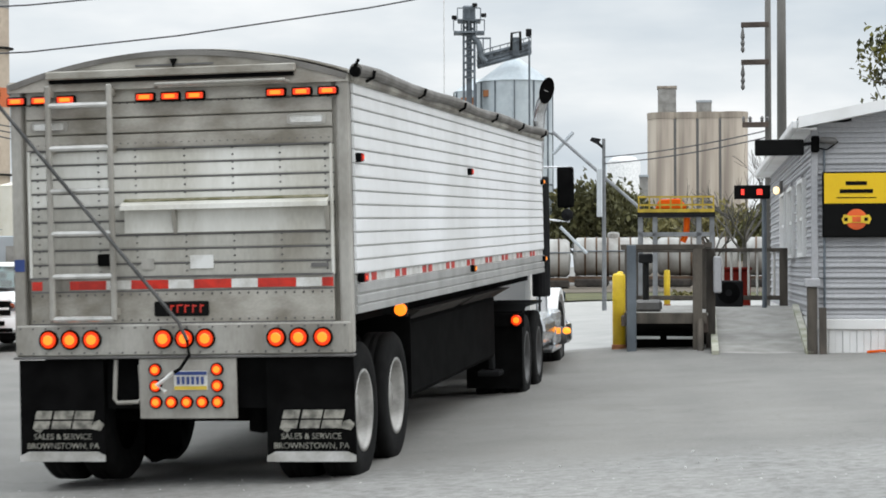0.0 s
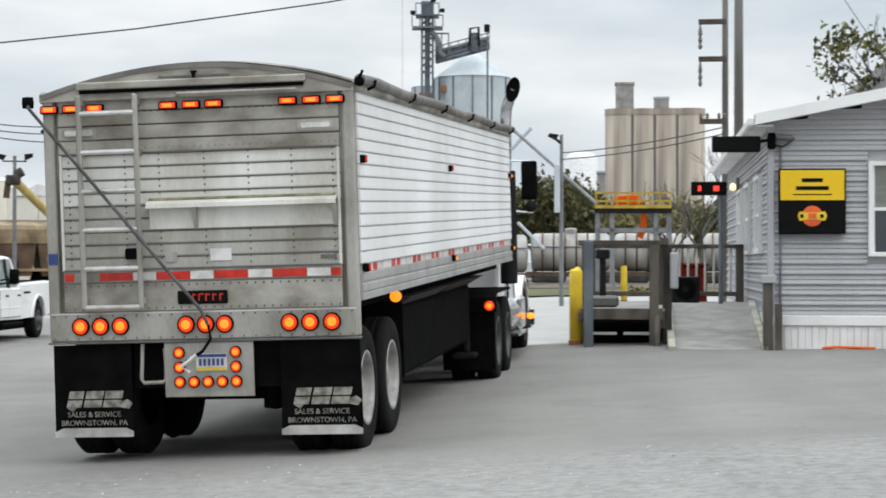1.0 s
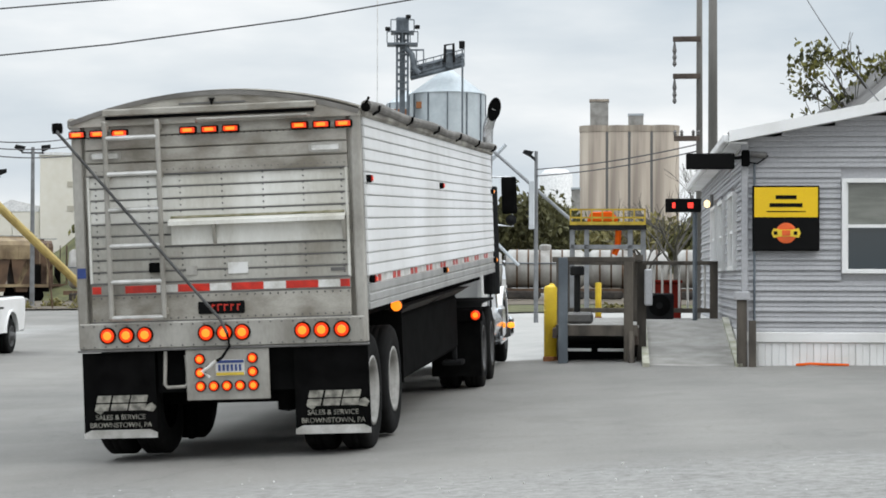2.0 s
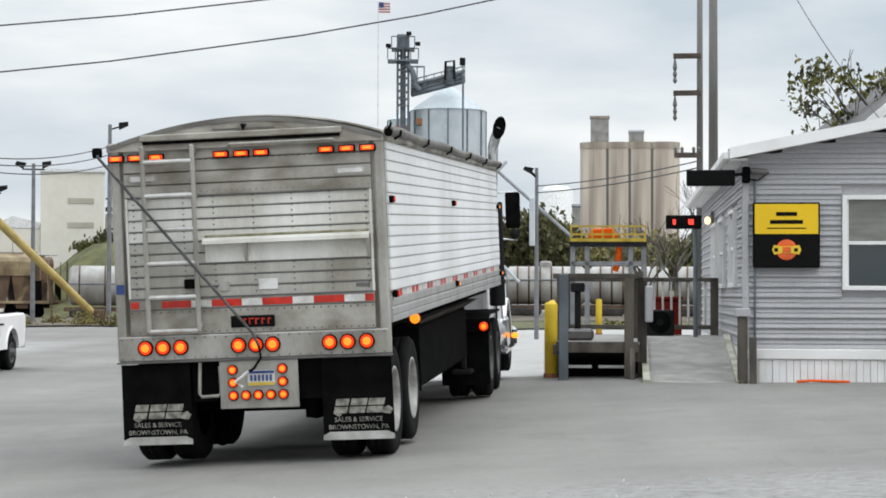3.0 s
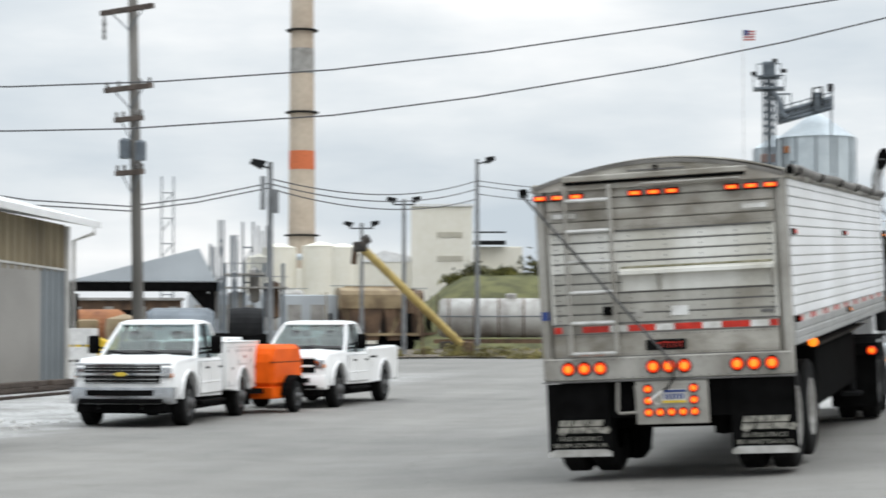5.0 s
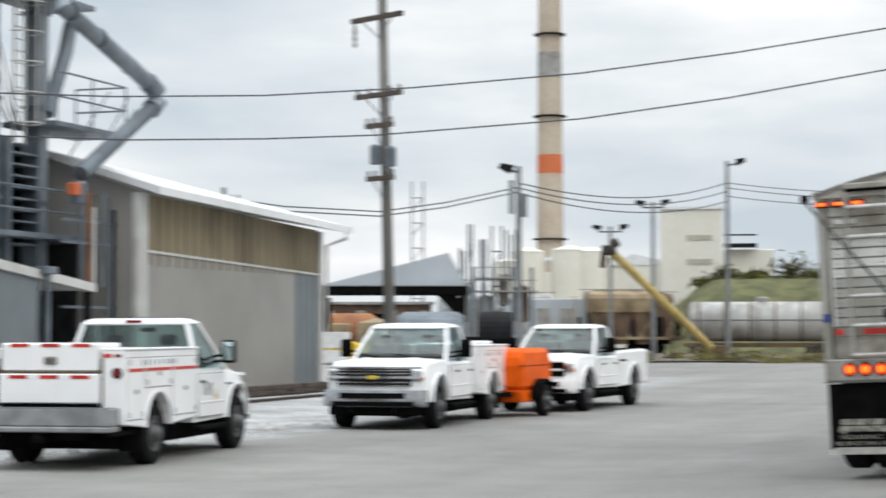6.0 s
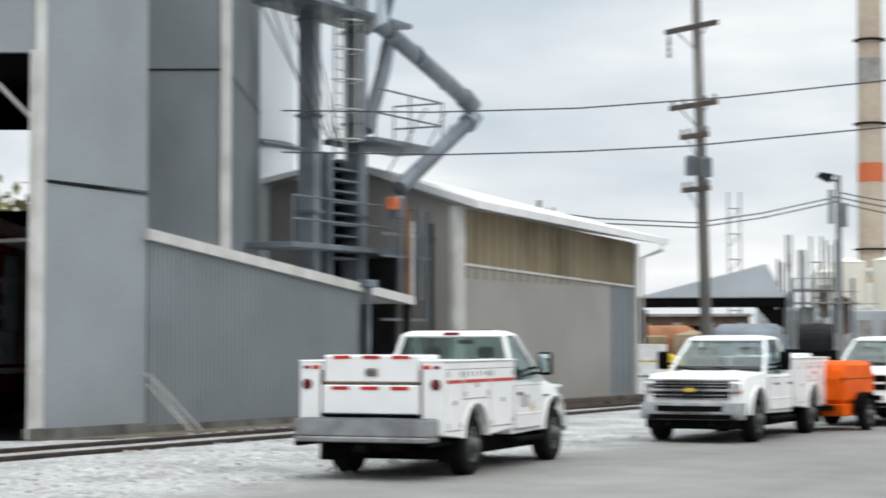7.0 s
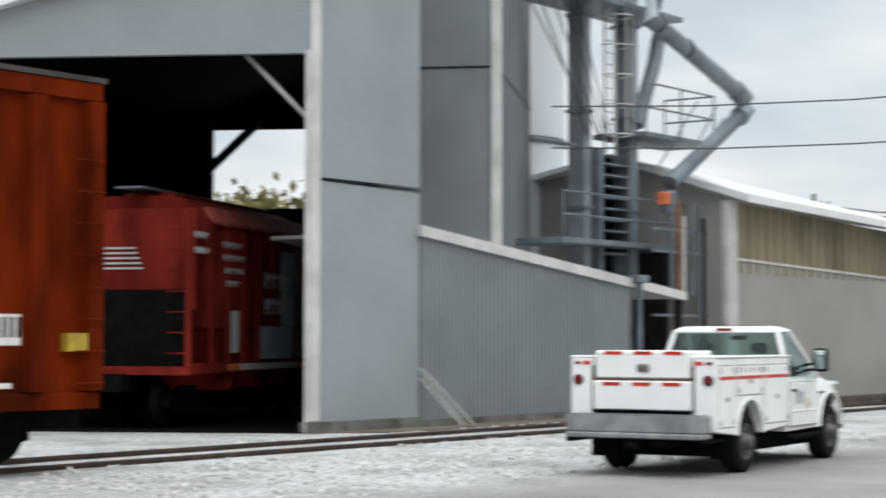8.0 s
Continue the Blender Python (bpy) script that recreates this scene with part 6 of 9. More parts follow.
        for y in (yf, yr):
            wheel(pk, s * 0.86, y, r, r, 0.27, 0, s, rim)
    part("wheel_well", box(-0.9, 0.9, yf - 0.48, yf + 0.48, 0.42, 0.98), M["black"], pk)
    # chassis drawn wide and low; its black also stands for underbody shade
    part("chassis", box(-0.72, 0.72, yr - 0.75, fy - 0.25, 0.24, 0.6), M["black"], pk)
    part("axle", tube([(-0.8, yr, r), (0.8, yr, r)], 0.07, 8), M["black"], pk)
    part("hub", lathe([(0, -0.17), (0.15, -0.1), (0.17, 0), (0.15, 0.1), (0, 0.17)], 14, None, Matrix.Translation((0.05, yr, r - 0.02))), M["black"], pk)
    part("brake_lamp", box(-0.13, 0.13, c0 + 0.085, c0 + 0.13, zt - 0.07, zt - 0.025, 0.008), M["red_dark"], pk)

    def sweep(w, y, z):
        """Bumpers and grilles follow the curve of the nose."""
        return lambda u, dy, dz: (w * u, y + dy - 0.15 * (abs(u) * w) ** 3, z + dz)

    k = hz - 1.20  # how much higher the nose of the crew cabs stands
    gr = soft_part("grille", shaped([(-0.06, -0.16 - k * 0.1), (0.02, -0.16 - k * 0.1), (0.03, 0.0), (0.01, 0.17), (-0.06, 0.17)], sweep(0.70, fy - 0.01, 0.86 + k * 0.8)), M["black"], pk)
    if nose == "bars":
        for z, h, w in ((0.80, 0.012, 0.68), (0.86, 0.012, 0.68), (0.95, 0.036, 0.90), (1.02, 0.012, 0.68), (1.075, 0.012, 0.68), (1.125, 0.024, 0.90)):
            soft_part("grille_bar", shaped([(0.0, -h), (0.03, -h * 0.6), (0.03, h * 0.6), (0.0, h)], sweep(w, fy + 0.012, z)), M["chrome"], gr)
        for i in range(13):
            x = -0.6 + i * 0.1
            part("grille_slat", box(x - 0.006, x + 0.006, fy - 0.02, fy + 0.02 - 0.15 * abs(x) ** 3, 0.80, 1.12), M["rivet"], gr)
        part("badge", prism([(-0.13, 0.95), (-0.055, 0.985), (0.055, 0.985), (0.13, 0.95), (0.055, 0.915), (-0.055, 0.915)], fy + 0.043, fy + 0.055, axis="y", bevel=0.004), M["plate_yellow"], gr)
    else:
        part("grille_bar", box(-0.045, 0.045, fy + 0.012, fy + 0.04, 0.76, 1.10, 0.01), M["white_paint"], gr)
        soft_part("grille_bar", shaped([(0.0, -0.03), (0.03, -0.018), (0.03, 0.018), (0.0, 0.03)], sweep(0.68, fy + 0.008, 0.93)), M["white_paint"], gr)
        soft_part("grille_rim", shaped([(-0.02, -0.025), (0.045, -0.02), (0.04, 0.02), (-0.02, 0.03)], sweep(0.72, fy + 0.0, 1.115)), M["white_paint"], gr)
    for s in (-1, 1):
        hl = soft_part("headlamp", box(s * 0.76 - 0.12, s * 0.76 + 0.12, fy - 0.2, fy - 0.055, 0.76 + k, 0.95 + k, 0.035, seg=2), M["glass_lamp"], pk)
        part("reflector", lathe([(0, 0.012), (0.06, 0.01), (0.065, 0), (0, 0)], 14, None, Matrix.Translation((s * 0.74, fy - 0.054, 0.87 + k)) @ Matrix.Rotation(radians(-90), 4, "X")), M["chrome"], hl)
        part("indicator", box(s * 0.86 - 0.05, s * 0.86 + 0.04, fy - 0.26, fy - 0.085, 0.765 + k, 0.855 + k, 0.02), M["amber_lens"], hl)
    bm_mat = "chrome_darker" if nose == "bars" else "white_paint"
    fb = soft_part("front_bumper", shaped([(-0.1, -0.12), (0.08, -0.13), (0.13, -0.08), (0.14, 0.06), (0.11, 0.12 + k * 0.4), (-0.1, 0.12 + k * 0.4)], sweep(0.95, fy - 0.02, 0.55)), M[bm_mat], pk)
    soft_part("bumper_intake", shaped([(0.1, -0.05), (0.127, -0.05), (0.127, 0.05), (0.1, 0.05)], sweep(0.62, fy, 0.62)), M["black"], fb)
    soft_part("bumper_intake", shaped([(0.06, -0.045), (0.145, -0.045), (0.15, 0.04), (0.06, 0.04)], sweep(0.78, fy - 0.005, 0.475)), M["black"], fb)
    part("air_dam", box(-0.85, 0.85, fy - 0.2, fy + 0.0, 0.26, 0.43, 0.03), M["black"], pk)
    for s in (-1, 1):
        part("tow_hook", tube([(s * 0.4, fy - 0.02, 0.36), (s * 0.4, fy + 0.08, 0.33), (s * 0.4, fy + 0.08, 0.40), (s * 0.4, fy - 0.02, 0.41)], 0.014, 6), M["steel_dark"], fb)
    if not service:
        e = yr - 1.15

        def bed_press(u, y, z):
            a = abs(u)
            if z > 1.0:
                z -= 0.02 * a ** 6 + (0.03 if a > 0.99 else 0.0)
            return (W * u * (1 - 0.03 * smoothstep(0.75, 0.45, z)), y, z)
        out = [(e, 0.55), (e - 0.01, 0.95), (e, bz + 0.08), (e + 0.06, bz + 0.10), (c0 - 0.06, bz + 0.06), (c0 - 0.04, bz), (c0 - 0.04, 0.48)] + arch(yr, 0.5, 0.5)[::-1]
        bed = soft_part("bed", shaped(out, bed_press), M["white_paint"], pk)
        part("bed_lining", box(-0.8, 0.8, e + 0.12, c0 - 0.12, bz + 0.09, bz + 0.105), M["black"], bed)
        for s in (-1, 1):
            part("arch_lip", prism(arch(yr, 0.5, 0.54) + arch(yr, 0.5, 0.49)[::-1], s * W - 0.03, s * W + 0.025, axis="x"), M["white_paint"], bed)
            part("bed_marking", box(s * W - 0.002, s * W + 0.006, c0 - 0.75, c0 - 0.2, 1.06, 1.11), M["steel_dark"], bed)
            part("fuel_flap", box(s * W - 0.002, s * W + 0.005, c0 - 0.55, c0 - 0.35, 0.86, 1.02, 0.002), M["white_paint"], bed)
        part("wheel_well", box(-0.9, 0.9, yr - 0.48, yr + 0.48, 0.42, 0.98), M["black"], pk)
        part("rear_bumper", box(-0.95, 0.95, e - 0.14, e, 0.5, 0.68, 0.03), M["chrome"], pk)
        return pk
    # utility body: side lockers round an open middle
    e, t = yr - 1.2, (1.54 if not crew else 1.48)
    f = c0 - 0.06
    for s in (-1, 1):
        out = [(e, 0.58), (e, t), (f, t), (f, 0.58)] + arch(yr, 0.52, 0.47)[::-1]
        loc = part("locker_side", prism(out, min(s * 0.72, s * 1.04), max(s * 0.72, s * 1.04), axis="x", bevel=0.014), M["white_paint"], pk)
        part("locker_lid", box(s * 0.88 - 0.175, s * 0.88 + 0.175, e - 0.01, f + 0.01, t + 0.004, t + 0.03, 0.008), M["white_paint"], loc)
        for y0, y1, z0, z1 in ((e + 0.06, yr - 0.55, 0.64, t - 0.10), (yr - 0.5, yr + 0.5, 1.05, t - 0.10), (yr + 0.55, f - 0.06, 0.64, t - 0.10)):
            part("locker_gap", box(s * 1.036 - 0.004, s * 1.036 + 0.005, y0 - 0.012, y1 + 0.012, z0 - 0.012, z1 + 0.012), M["rivet"], loc)
            d = part("locker_door", box(s * 1.042 - 0.008, s * 1.042 + 0.008, y0, y1, z0, z1, 0.004), M["white_paint"], loc)
            part("latch", box(s * 1.054 - 0.006, s * 1.054 + 0.006, (y0 + y1) / 2 - 0.06, (y0 + y1) / 2 + 0.06, z0 + (z1 - z0) * 0.45 - 0.03, z0 + (z1 - z0) * 0.45 + 0.03, 0.004), M["chrome"], d)
            for y in (y0 + 0.06, y1 - 0.06):
                for z in (z0 + 0.06, z1 - 0.06):
                    part("hinge", box(s * 1.053 - 0.005, s * 1.053 + 0.005, y - 0.012, y + 0.012, z - 0.035, z + 0.035), M["rivet"], d)
        for y0, y1 in () if crew else ((e + 0.08, yr - 0.56), (yr - 0.49, yr + 0.49), (yr + 0.56, f - 0.07)):
            part("side_stripe", box(s * 1.0505 - 0.001, s * 1.0505 + 0.004, y0, y1, t - 0.28, t - 0.235), M["red_tape"], loc)
        for i in range(6):
            y = yr - 0.45 + i * 0.17
            part("unit_mark", box(s * 1.0505 - 0.001, s * 1.0505 + 0.0035, y, y + 0.035, t - 0.19, t - 0.125), M["mark_grey"], loc)
        part("rear_pillar", box(s * 0.885 - 0.15, s * 0.885 + 0.15, e - 0.012, e + 0.0, 0.6, t), M["white_paint"], loc)
        lamp = part("tail_lamp", disc(0.055, 0.03, back(s * 0.93, e - 0.013, 1.25), 18), M["red_dark"], loc)
        part("lamp_rim", lathe([(0.055, 0), (0.07, 0), (0.07, 0.02), (0.055, 0.024)], 18, None, back(s * 0.93, e - 0.013, 1.25)), M["steel_dark"], lamp)
        part("clearance_lamp", box(s * 0.94 - 0.045, s * 0.94 + 0.045, e - 0.025, e - 0.0125, t - 0.085, t - 0.045, 0.004), M["red_dark"], loc)
        part("reflective_strip", box(s * 0.80 - 0.06, s * 0.80 + 0.05, e - 0.018, e - 0.0125, t - 0.09, t - 0.04), M["red_tape"], loc)
        part("arch_lip", prism(arch(yr, 0.52, 0.50) + arch(yr, 0.52, 0.46)[::-1], s * 1.02, s * 1.06, axis="x"), M["white_paint"], loc)
        part("pillar_gap", box(s * 0.725 - 0.015, s * 0.725 + 0.015, e - 0.014, e + 0.02, 0.82, t - 0.1), M["rust_edge"], loc)
        part("inner_wheel_box", box(min(s * 0.5, s * 0.9), max(s * 0.5, s * 0.9), yr - 0.46, yr + 0.46, 0.3, 0.96), M["black"], pk)
        part("mud_flap", box(s * 0.86 - 0.16, s * 0.86 + 0.16, yr - 0.62, yr - 0.605, 0.2, 0.6), M["black"], pk)
    part("bed_floor", box(-0.72, 0.72, e, f, 0.72, 0.80), M["white_paint"], pk)
    part("bulkhead", box(-0.72, 0.72, f - 0.05, f, 0.8, t + 0.02), M["white_paint"], pk)
    part("box_gap", box(-0.7, 0.7, e - 0.01, e + 0.1, 1.24, 1.27), M["rust_edge"], pk)
    tg = part("tailgate", box(-0.70, 0.70, e - 0.05, e + 0.02, 0.86, 1.24, 0.012), M["white_paint"], pk)
    part("cargo_box", box(-0.69, 0.67, e + 0.0, e + 0.75, 1.27, t + 0.1, 0.02), M["white_paint"], pk)
    part("cargo_cover", prism([(e + 0.75, 1.3), (e + 0.75, t + 0.09), (e + 1.0, t + 0.05), (f - 0.1, t - 0.05), (f - 0.1, 1.3)], -0.56, 0.5, axis="x", bevel=0.03), M["white_paint"], pk)
    for z in (1.20, t + 0.07):
        y = e - 0.056 if z < 1.3 else e - 0.006
        for i in range(3):
            part("reflective_strip", box(-0.56 + 0.43 * i, -0.30 + 0.43 * i, y, y + 0.004, z - 0.025, z + 0.022), M["red_tape"], tg)
    part("tailgate_latch", box(-0.08, 0.10, e - 0.03, e - 0.001, 1.36, 1.46, 0.02), M["alu_grimy"], tg)
    part("latch_hole", box(-0.035, 0.055, e - 0.038, e - 0.031, 1.38, 1.44, 0.002), M["rivet"], tg)
    part("gate_gap", box(-0.69, 0.69, e - 0.02, e + 0.0, 0.80, 0.855), M["black"], tg)
    bp = part("rear_bumper", box(-0.95, 0.97, e - 0.36, e - 0.02, 0.575, 0.80, 0.012), M["tread_steel"], pk, "grey steel step bumper")
    part("bumper_lip", box(-0.95, 0.97, e - 0.40, e - 0.02, 0.50, 0.57, 0.015), M["tread_steel"], bp)
    part("tread_plate", box(-0.92, 0.94, e - 0.355, e - 0.04, 0.801, 0.807), M["galv"], bp)
    for s in (-1, 1):
        part("bumper_bracket", box(s * 0.92 - 0.05, s * 0.92 + 0.045, e - 0.34, yr - 0.5, 0.44, 0.495, 0.01), M["black"], bp)
    part("tow_hitch", box(-0.08, 0.08, e - 0.42, e, 0.36, 0.45, 0.01), M["black"], pk)
    part("spare_tyre", lathe([(0.2, -0.1), (0.38, -0.09), (0.4, 0), (0.38, 0.09), (0.2, 0.1)], 20, None, Matrix.Translation((0, yr - 0.75, 0.45))), M["tyre"], pk)
    part("exhaust_tail", tube([(0.45, yr - 0.3, 0.4), (0.5, yr - 0.8, 0.38), (0.62, e - 0.1, 0.34)], 0.04, 8), M["black"], pk)
    for i in range(3):
        part("door_mark", prism([(w0 - 0.98 + 0.14 * i, 0.86), (w0 - 0.93 + 0.14 * i, 0.86), (w0 - 0.91 + 0.14 * i, 1.04), (w0 - 0.97 + 0.14 * i, 1.04)], W + 0.011, W + 0.015, axis="x"), M["mark_grey"], pk)
    for a in (0, 60, 120):
        part("door_emblem", box(-0.11, 0.11, -0.012, 0.012, 0, 0.003, 0, None, side(W + 0.0115, w0 - 0.45, 0.84) @ Matrix.Rotation(radians(a), 4, "Z")), M["emblem_tan"], pk)
    part("fender_badge", box(W - 0.02, W + 0.012, w0 + 0.12, w0 + 0.36, 0.99, 1.02, 0.003), M["mark_grey"], pk)
    return pk


def towed_compressor(m):
    tc = thing("air_compressor", m, "bright orange towable air compressor on two wheels", "compressor")
    part("housing", prism([(-0.9, 0.55), (-0.95, 1.15), (-0.8, 1.42), (0.75, 1.42), (0.95, 1.1), (0.9, 0.55)], -0.54, 0.54, axis="x", bevel=0.09), M["orange_paint"], tc)
    part("lower_pan", prism([(-0.8, 0.3), (-0.9, 0.55), (0.9, 0.55), (0.8, 0.3)], -0.5, 0.5, axis="x", bevel=0.02), M["orange_paint"], tc)
    part("grille", box(-0.45, 0.45, 0.93, 0.97, 0.65, 1.0, 0.01), M["black"], tc)
    part("bonnet_seam", box(-0.545, 0.545, -0.93, 0.94, 1.05, 1.065), M["steel_dark"], tc)
    part("draw_bar", prism([(-0.35, -0.7), (-0.05, -2.0), (0.05, -2.0), (0.35, -0.7)], 0.42, 0.52), M["black"], tc)
    part("jack_leg", tube([(0.12, -1.8, 0.02), (0.12, -1.8, 0.75)], 0.035, 8), M["steel_dark"], tc)
    part("axle", tube([(-0.62, 0, 0.33), (0.62, 0, 0.33)], 0.04, 8), M["black"], tc)
    for s in (-1, 1):
        wheel(tc, s * 0.66, 0, 0.33, 0.33, 0.2, 0, s, "wheel_dark")
        part("mudguard", prism(arch(0, 0.36, 0.42) + arch(0, 0.36, 0.38)[::-1], s * 0.66 - 0.12, s * 0.66 + 0.12, axis="x"), M["black"], tc)
        part("lamp", disc(0.05, 0.02, Matrix.Translation((s * 0.5, 0.91, 0.6)) @ Matrix.Rotation(radians(-90), 4, "X"), 14), M["red_lens"], tc)


fleet_pickup("utility_truck", pose(-13.05, 24.72, 0.0, 0, 0, 6.6), "white utility truck with lockers, red tape and grey step bumper", crew=False, service=True)
fleet_pickup("crew_truck", pose(-12.25, 34.9, 0.0, 0, 0, 182.5), "white crew-cab truck with chrome grille and utility body", crew=True, service=True)
fleet_pickup("pickup_truck", pose(-11.28, 43.0, 0.0, 0, 0, 177), "white crew-cab pickup with dark cross-bar grille", crew=True, service=False, nose="cross")
towed_compressor(pose(-11.4, 38.6, 0.0, 0, 0, -4))


# ---- the scale house, its deck and ramp ----
HOUSE = pose(4.38, 27.6, 0, 0, 0, -5.3)  # local x along the front wall, local y along the side wall


def on_house(b):
    b.transform(HOUSE)
    return b


def sash_window(parent, x0, x1, z0, z1, facing="front", y=0.0):
    """A white two-pane window in the front wall (along x) or the side wall (along y)."""
    def bx(a, c, d0, d1, e, f, bev=0.0):
        return on_house(box(a, c, d0, d1, e, f, bev) if facing == "front" else box(d0, d1, a, c, e, f, bev))
    w = part("window", bx(x0, x1, 0.03, 0.05, z0, z1), M["glass"], parent)
    t = 0.065
    for a, c, e, f in ((x0 - t, x0, z0 - t, z1 + t), (x1, x1 + t, z0 - t, z1 + t), (x0, x1, z1, z1 + t), (x0, x1, z0 - t, z0)):
        part("frame", bx(a, c, -0.05, 0.06, e, f, 0.006), M["skirt"], w)
    m_ = (z0 + z1) / 2
    part("meeting_rail", bx(x0, x1, -0.01, 0.055, m_ - 0.025, m_ + 0.025), M["skirt"], w)
    part("blind", bx(x0 + 0.03, x1 - 0.03, 0.022, 0.029, m_ + 0.03, z1 - 0.01), M["blind"], w)
    part("sash", bx(x0, x0 + 0.03, 0.0, 0.055, z0, z1), M["skirt"], w)
    part("sash", bx(x1 - 0.03, x1, 0.0, 0.055, z0, z1), M["skirt"], w)


def scale_house():
    hs = thing("scale_house", None, "grey vinyl-sided scale house with white skirting and white roof edge", "building")
    def rake(x):
        return 3.86 + 0.195 * min(x, 8.4 - x)
    part("front_core", on_house(prism([(0.02, 0.4), (8.4, 0.4), (8.4, 3.8), (4.2, rake(4.2) - 0.1), (0.02, 3.8)], 0.06, 0.16, axis="y")), M["siding"], hs)
    part("side_core", on_house(box(0.06, 0.16, 0.1, 14.4, 0.4, 3.8)), M["siding"], hs)
    part("far_core", on_house(box(8.25, 8.35, 0.1, 14.4, 0.4, 3.8)), M["siding"], hs)
    part("back_core", on_house(box(0.1, 8.3, 14.3, 14.4, 0.4, 3.8)), M["siding"], hs)
    def plank(x0, x1, z, front=True):
        prof = [(0.058, z), (0.0, z + 0.002), (0.0, z + 0.02), (0.028, z + 0.075), (0.012, z + 0.078), (0.035, z + 0.15), (0.058, z + 0.15)]
        part("siding_board", on_house(prism(prof, x0, x1, axis="x") if front else prism(prof, x0, x1, axis="y")), M["siding"], hs)
    z = 1.03
    wins = [(1.47, 2.27)]
    while z < 4.5:
        lim = 0.0 if z + 0.08 < 3.86 else (z + 0.08 - 3.86) / 0.195
        a, c = max(0.06, lim + 0.05), min(8.35, 8.4 - lim)
        if 1.85 < z + 0.15 and z < 3.3:
            plank(a, wins[0][0] - 0.06, z)
            plank(wins[0][1] + 0.06, c, z)
        elif c > a:
            plank(a, c, z)
        if z < 3.75:
            cuts = [(0.06, 1.75), (3.25, 4.75), (6.4, 7.35), (9.0, 14.3)] if 1.95 < z + 0.15 and z < 3.2 else [(0.06, 14.3)]
            for y0, y1 in cuts:
                plank(y0, y1, z, False)
        z += 0.15
    sash_window(hs, 1.48, 2.26, 1.95, 3.2)
    for y0, y1 in ((1.85, 3.15), (4.85, 6.3), (7.45, 8.9)):
        sash_window(hs, y0, y1, 2.0, 3.1, "side")
    part("corner_board", on_house(box(-0.025, 0.075, -0.025, 0.075, 0.5, 3.82, 0.01)), M["siding"], hs)
    part("conduit", on_house(tube([(0.16, -0.03, 3.5), (0.16, -0.03, 1.2)], 0.018, 8)), M["galv"], hs)
    # skirting of narrow vinyl panels
    part("skirt_cap", on_house(box(-0.02, 8.4, -0.03, 0.05, 0.88, 1.03, 0.01)), M["skirt"], hs)
    for i in range(84):
        part("skirt_panel", on_house(box(0.02 + i * 0.1, 0.115 + i * 0.1, 0.0 + 0.01 * (i % 2), 0.05, 0.35, 0.875)), M["skirt"], hs)
    part("side_skirt", on_house(box(0.0, 0.05, 0.06, 14.3, 0.35, 1.02)), M["skirt"], hs)
    # roof with white rake and eave
    for s in (0, 1):
        x0, x1 = (-0.22, 4.2) if s == 0 else (8.62, 4.2)
        z0, z1 = 3.86 - 0.22 * 0.195, rake(4.2)
        part("roof", on_house(prism([(x0, z0), (x1, z1), (x1, z1 + 0.12), (x0, z0 + 0.12)], -0.28, 14.7, axis="y")), M["shingle"], hs)
        part("rake_board", on_house(prism([(x0, z0 - 0.035), (x1, z1 - 0.035), (x1, z1 + 0.125), (x0, z0 + 0.125)], -0.33, -0.285, axis="y")), M["skirt"], hs)
        part("soffit", on_house(prism([(x0, z0 - 0.03), (x1, z1 - 0.03), (x1, z1 - 0.005), (x0, z0 - 0.005)], -0.28, 0.05, axis="y")), M["skirt"], hs)
    part("eave_gutter", on_house(box(-0.31, -0.22, -0.28, 14.7, 3.77, 3.9, 0.02)), M["skirt"], hs)
    part("eave_soffit", on_house(box(-0.22, 0.05, -0.2, 14.6, 3.765, 3.79)), M["skirt"], hs)
    return hs


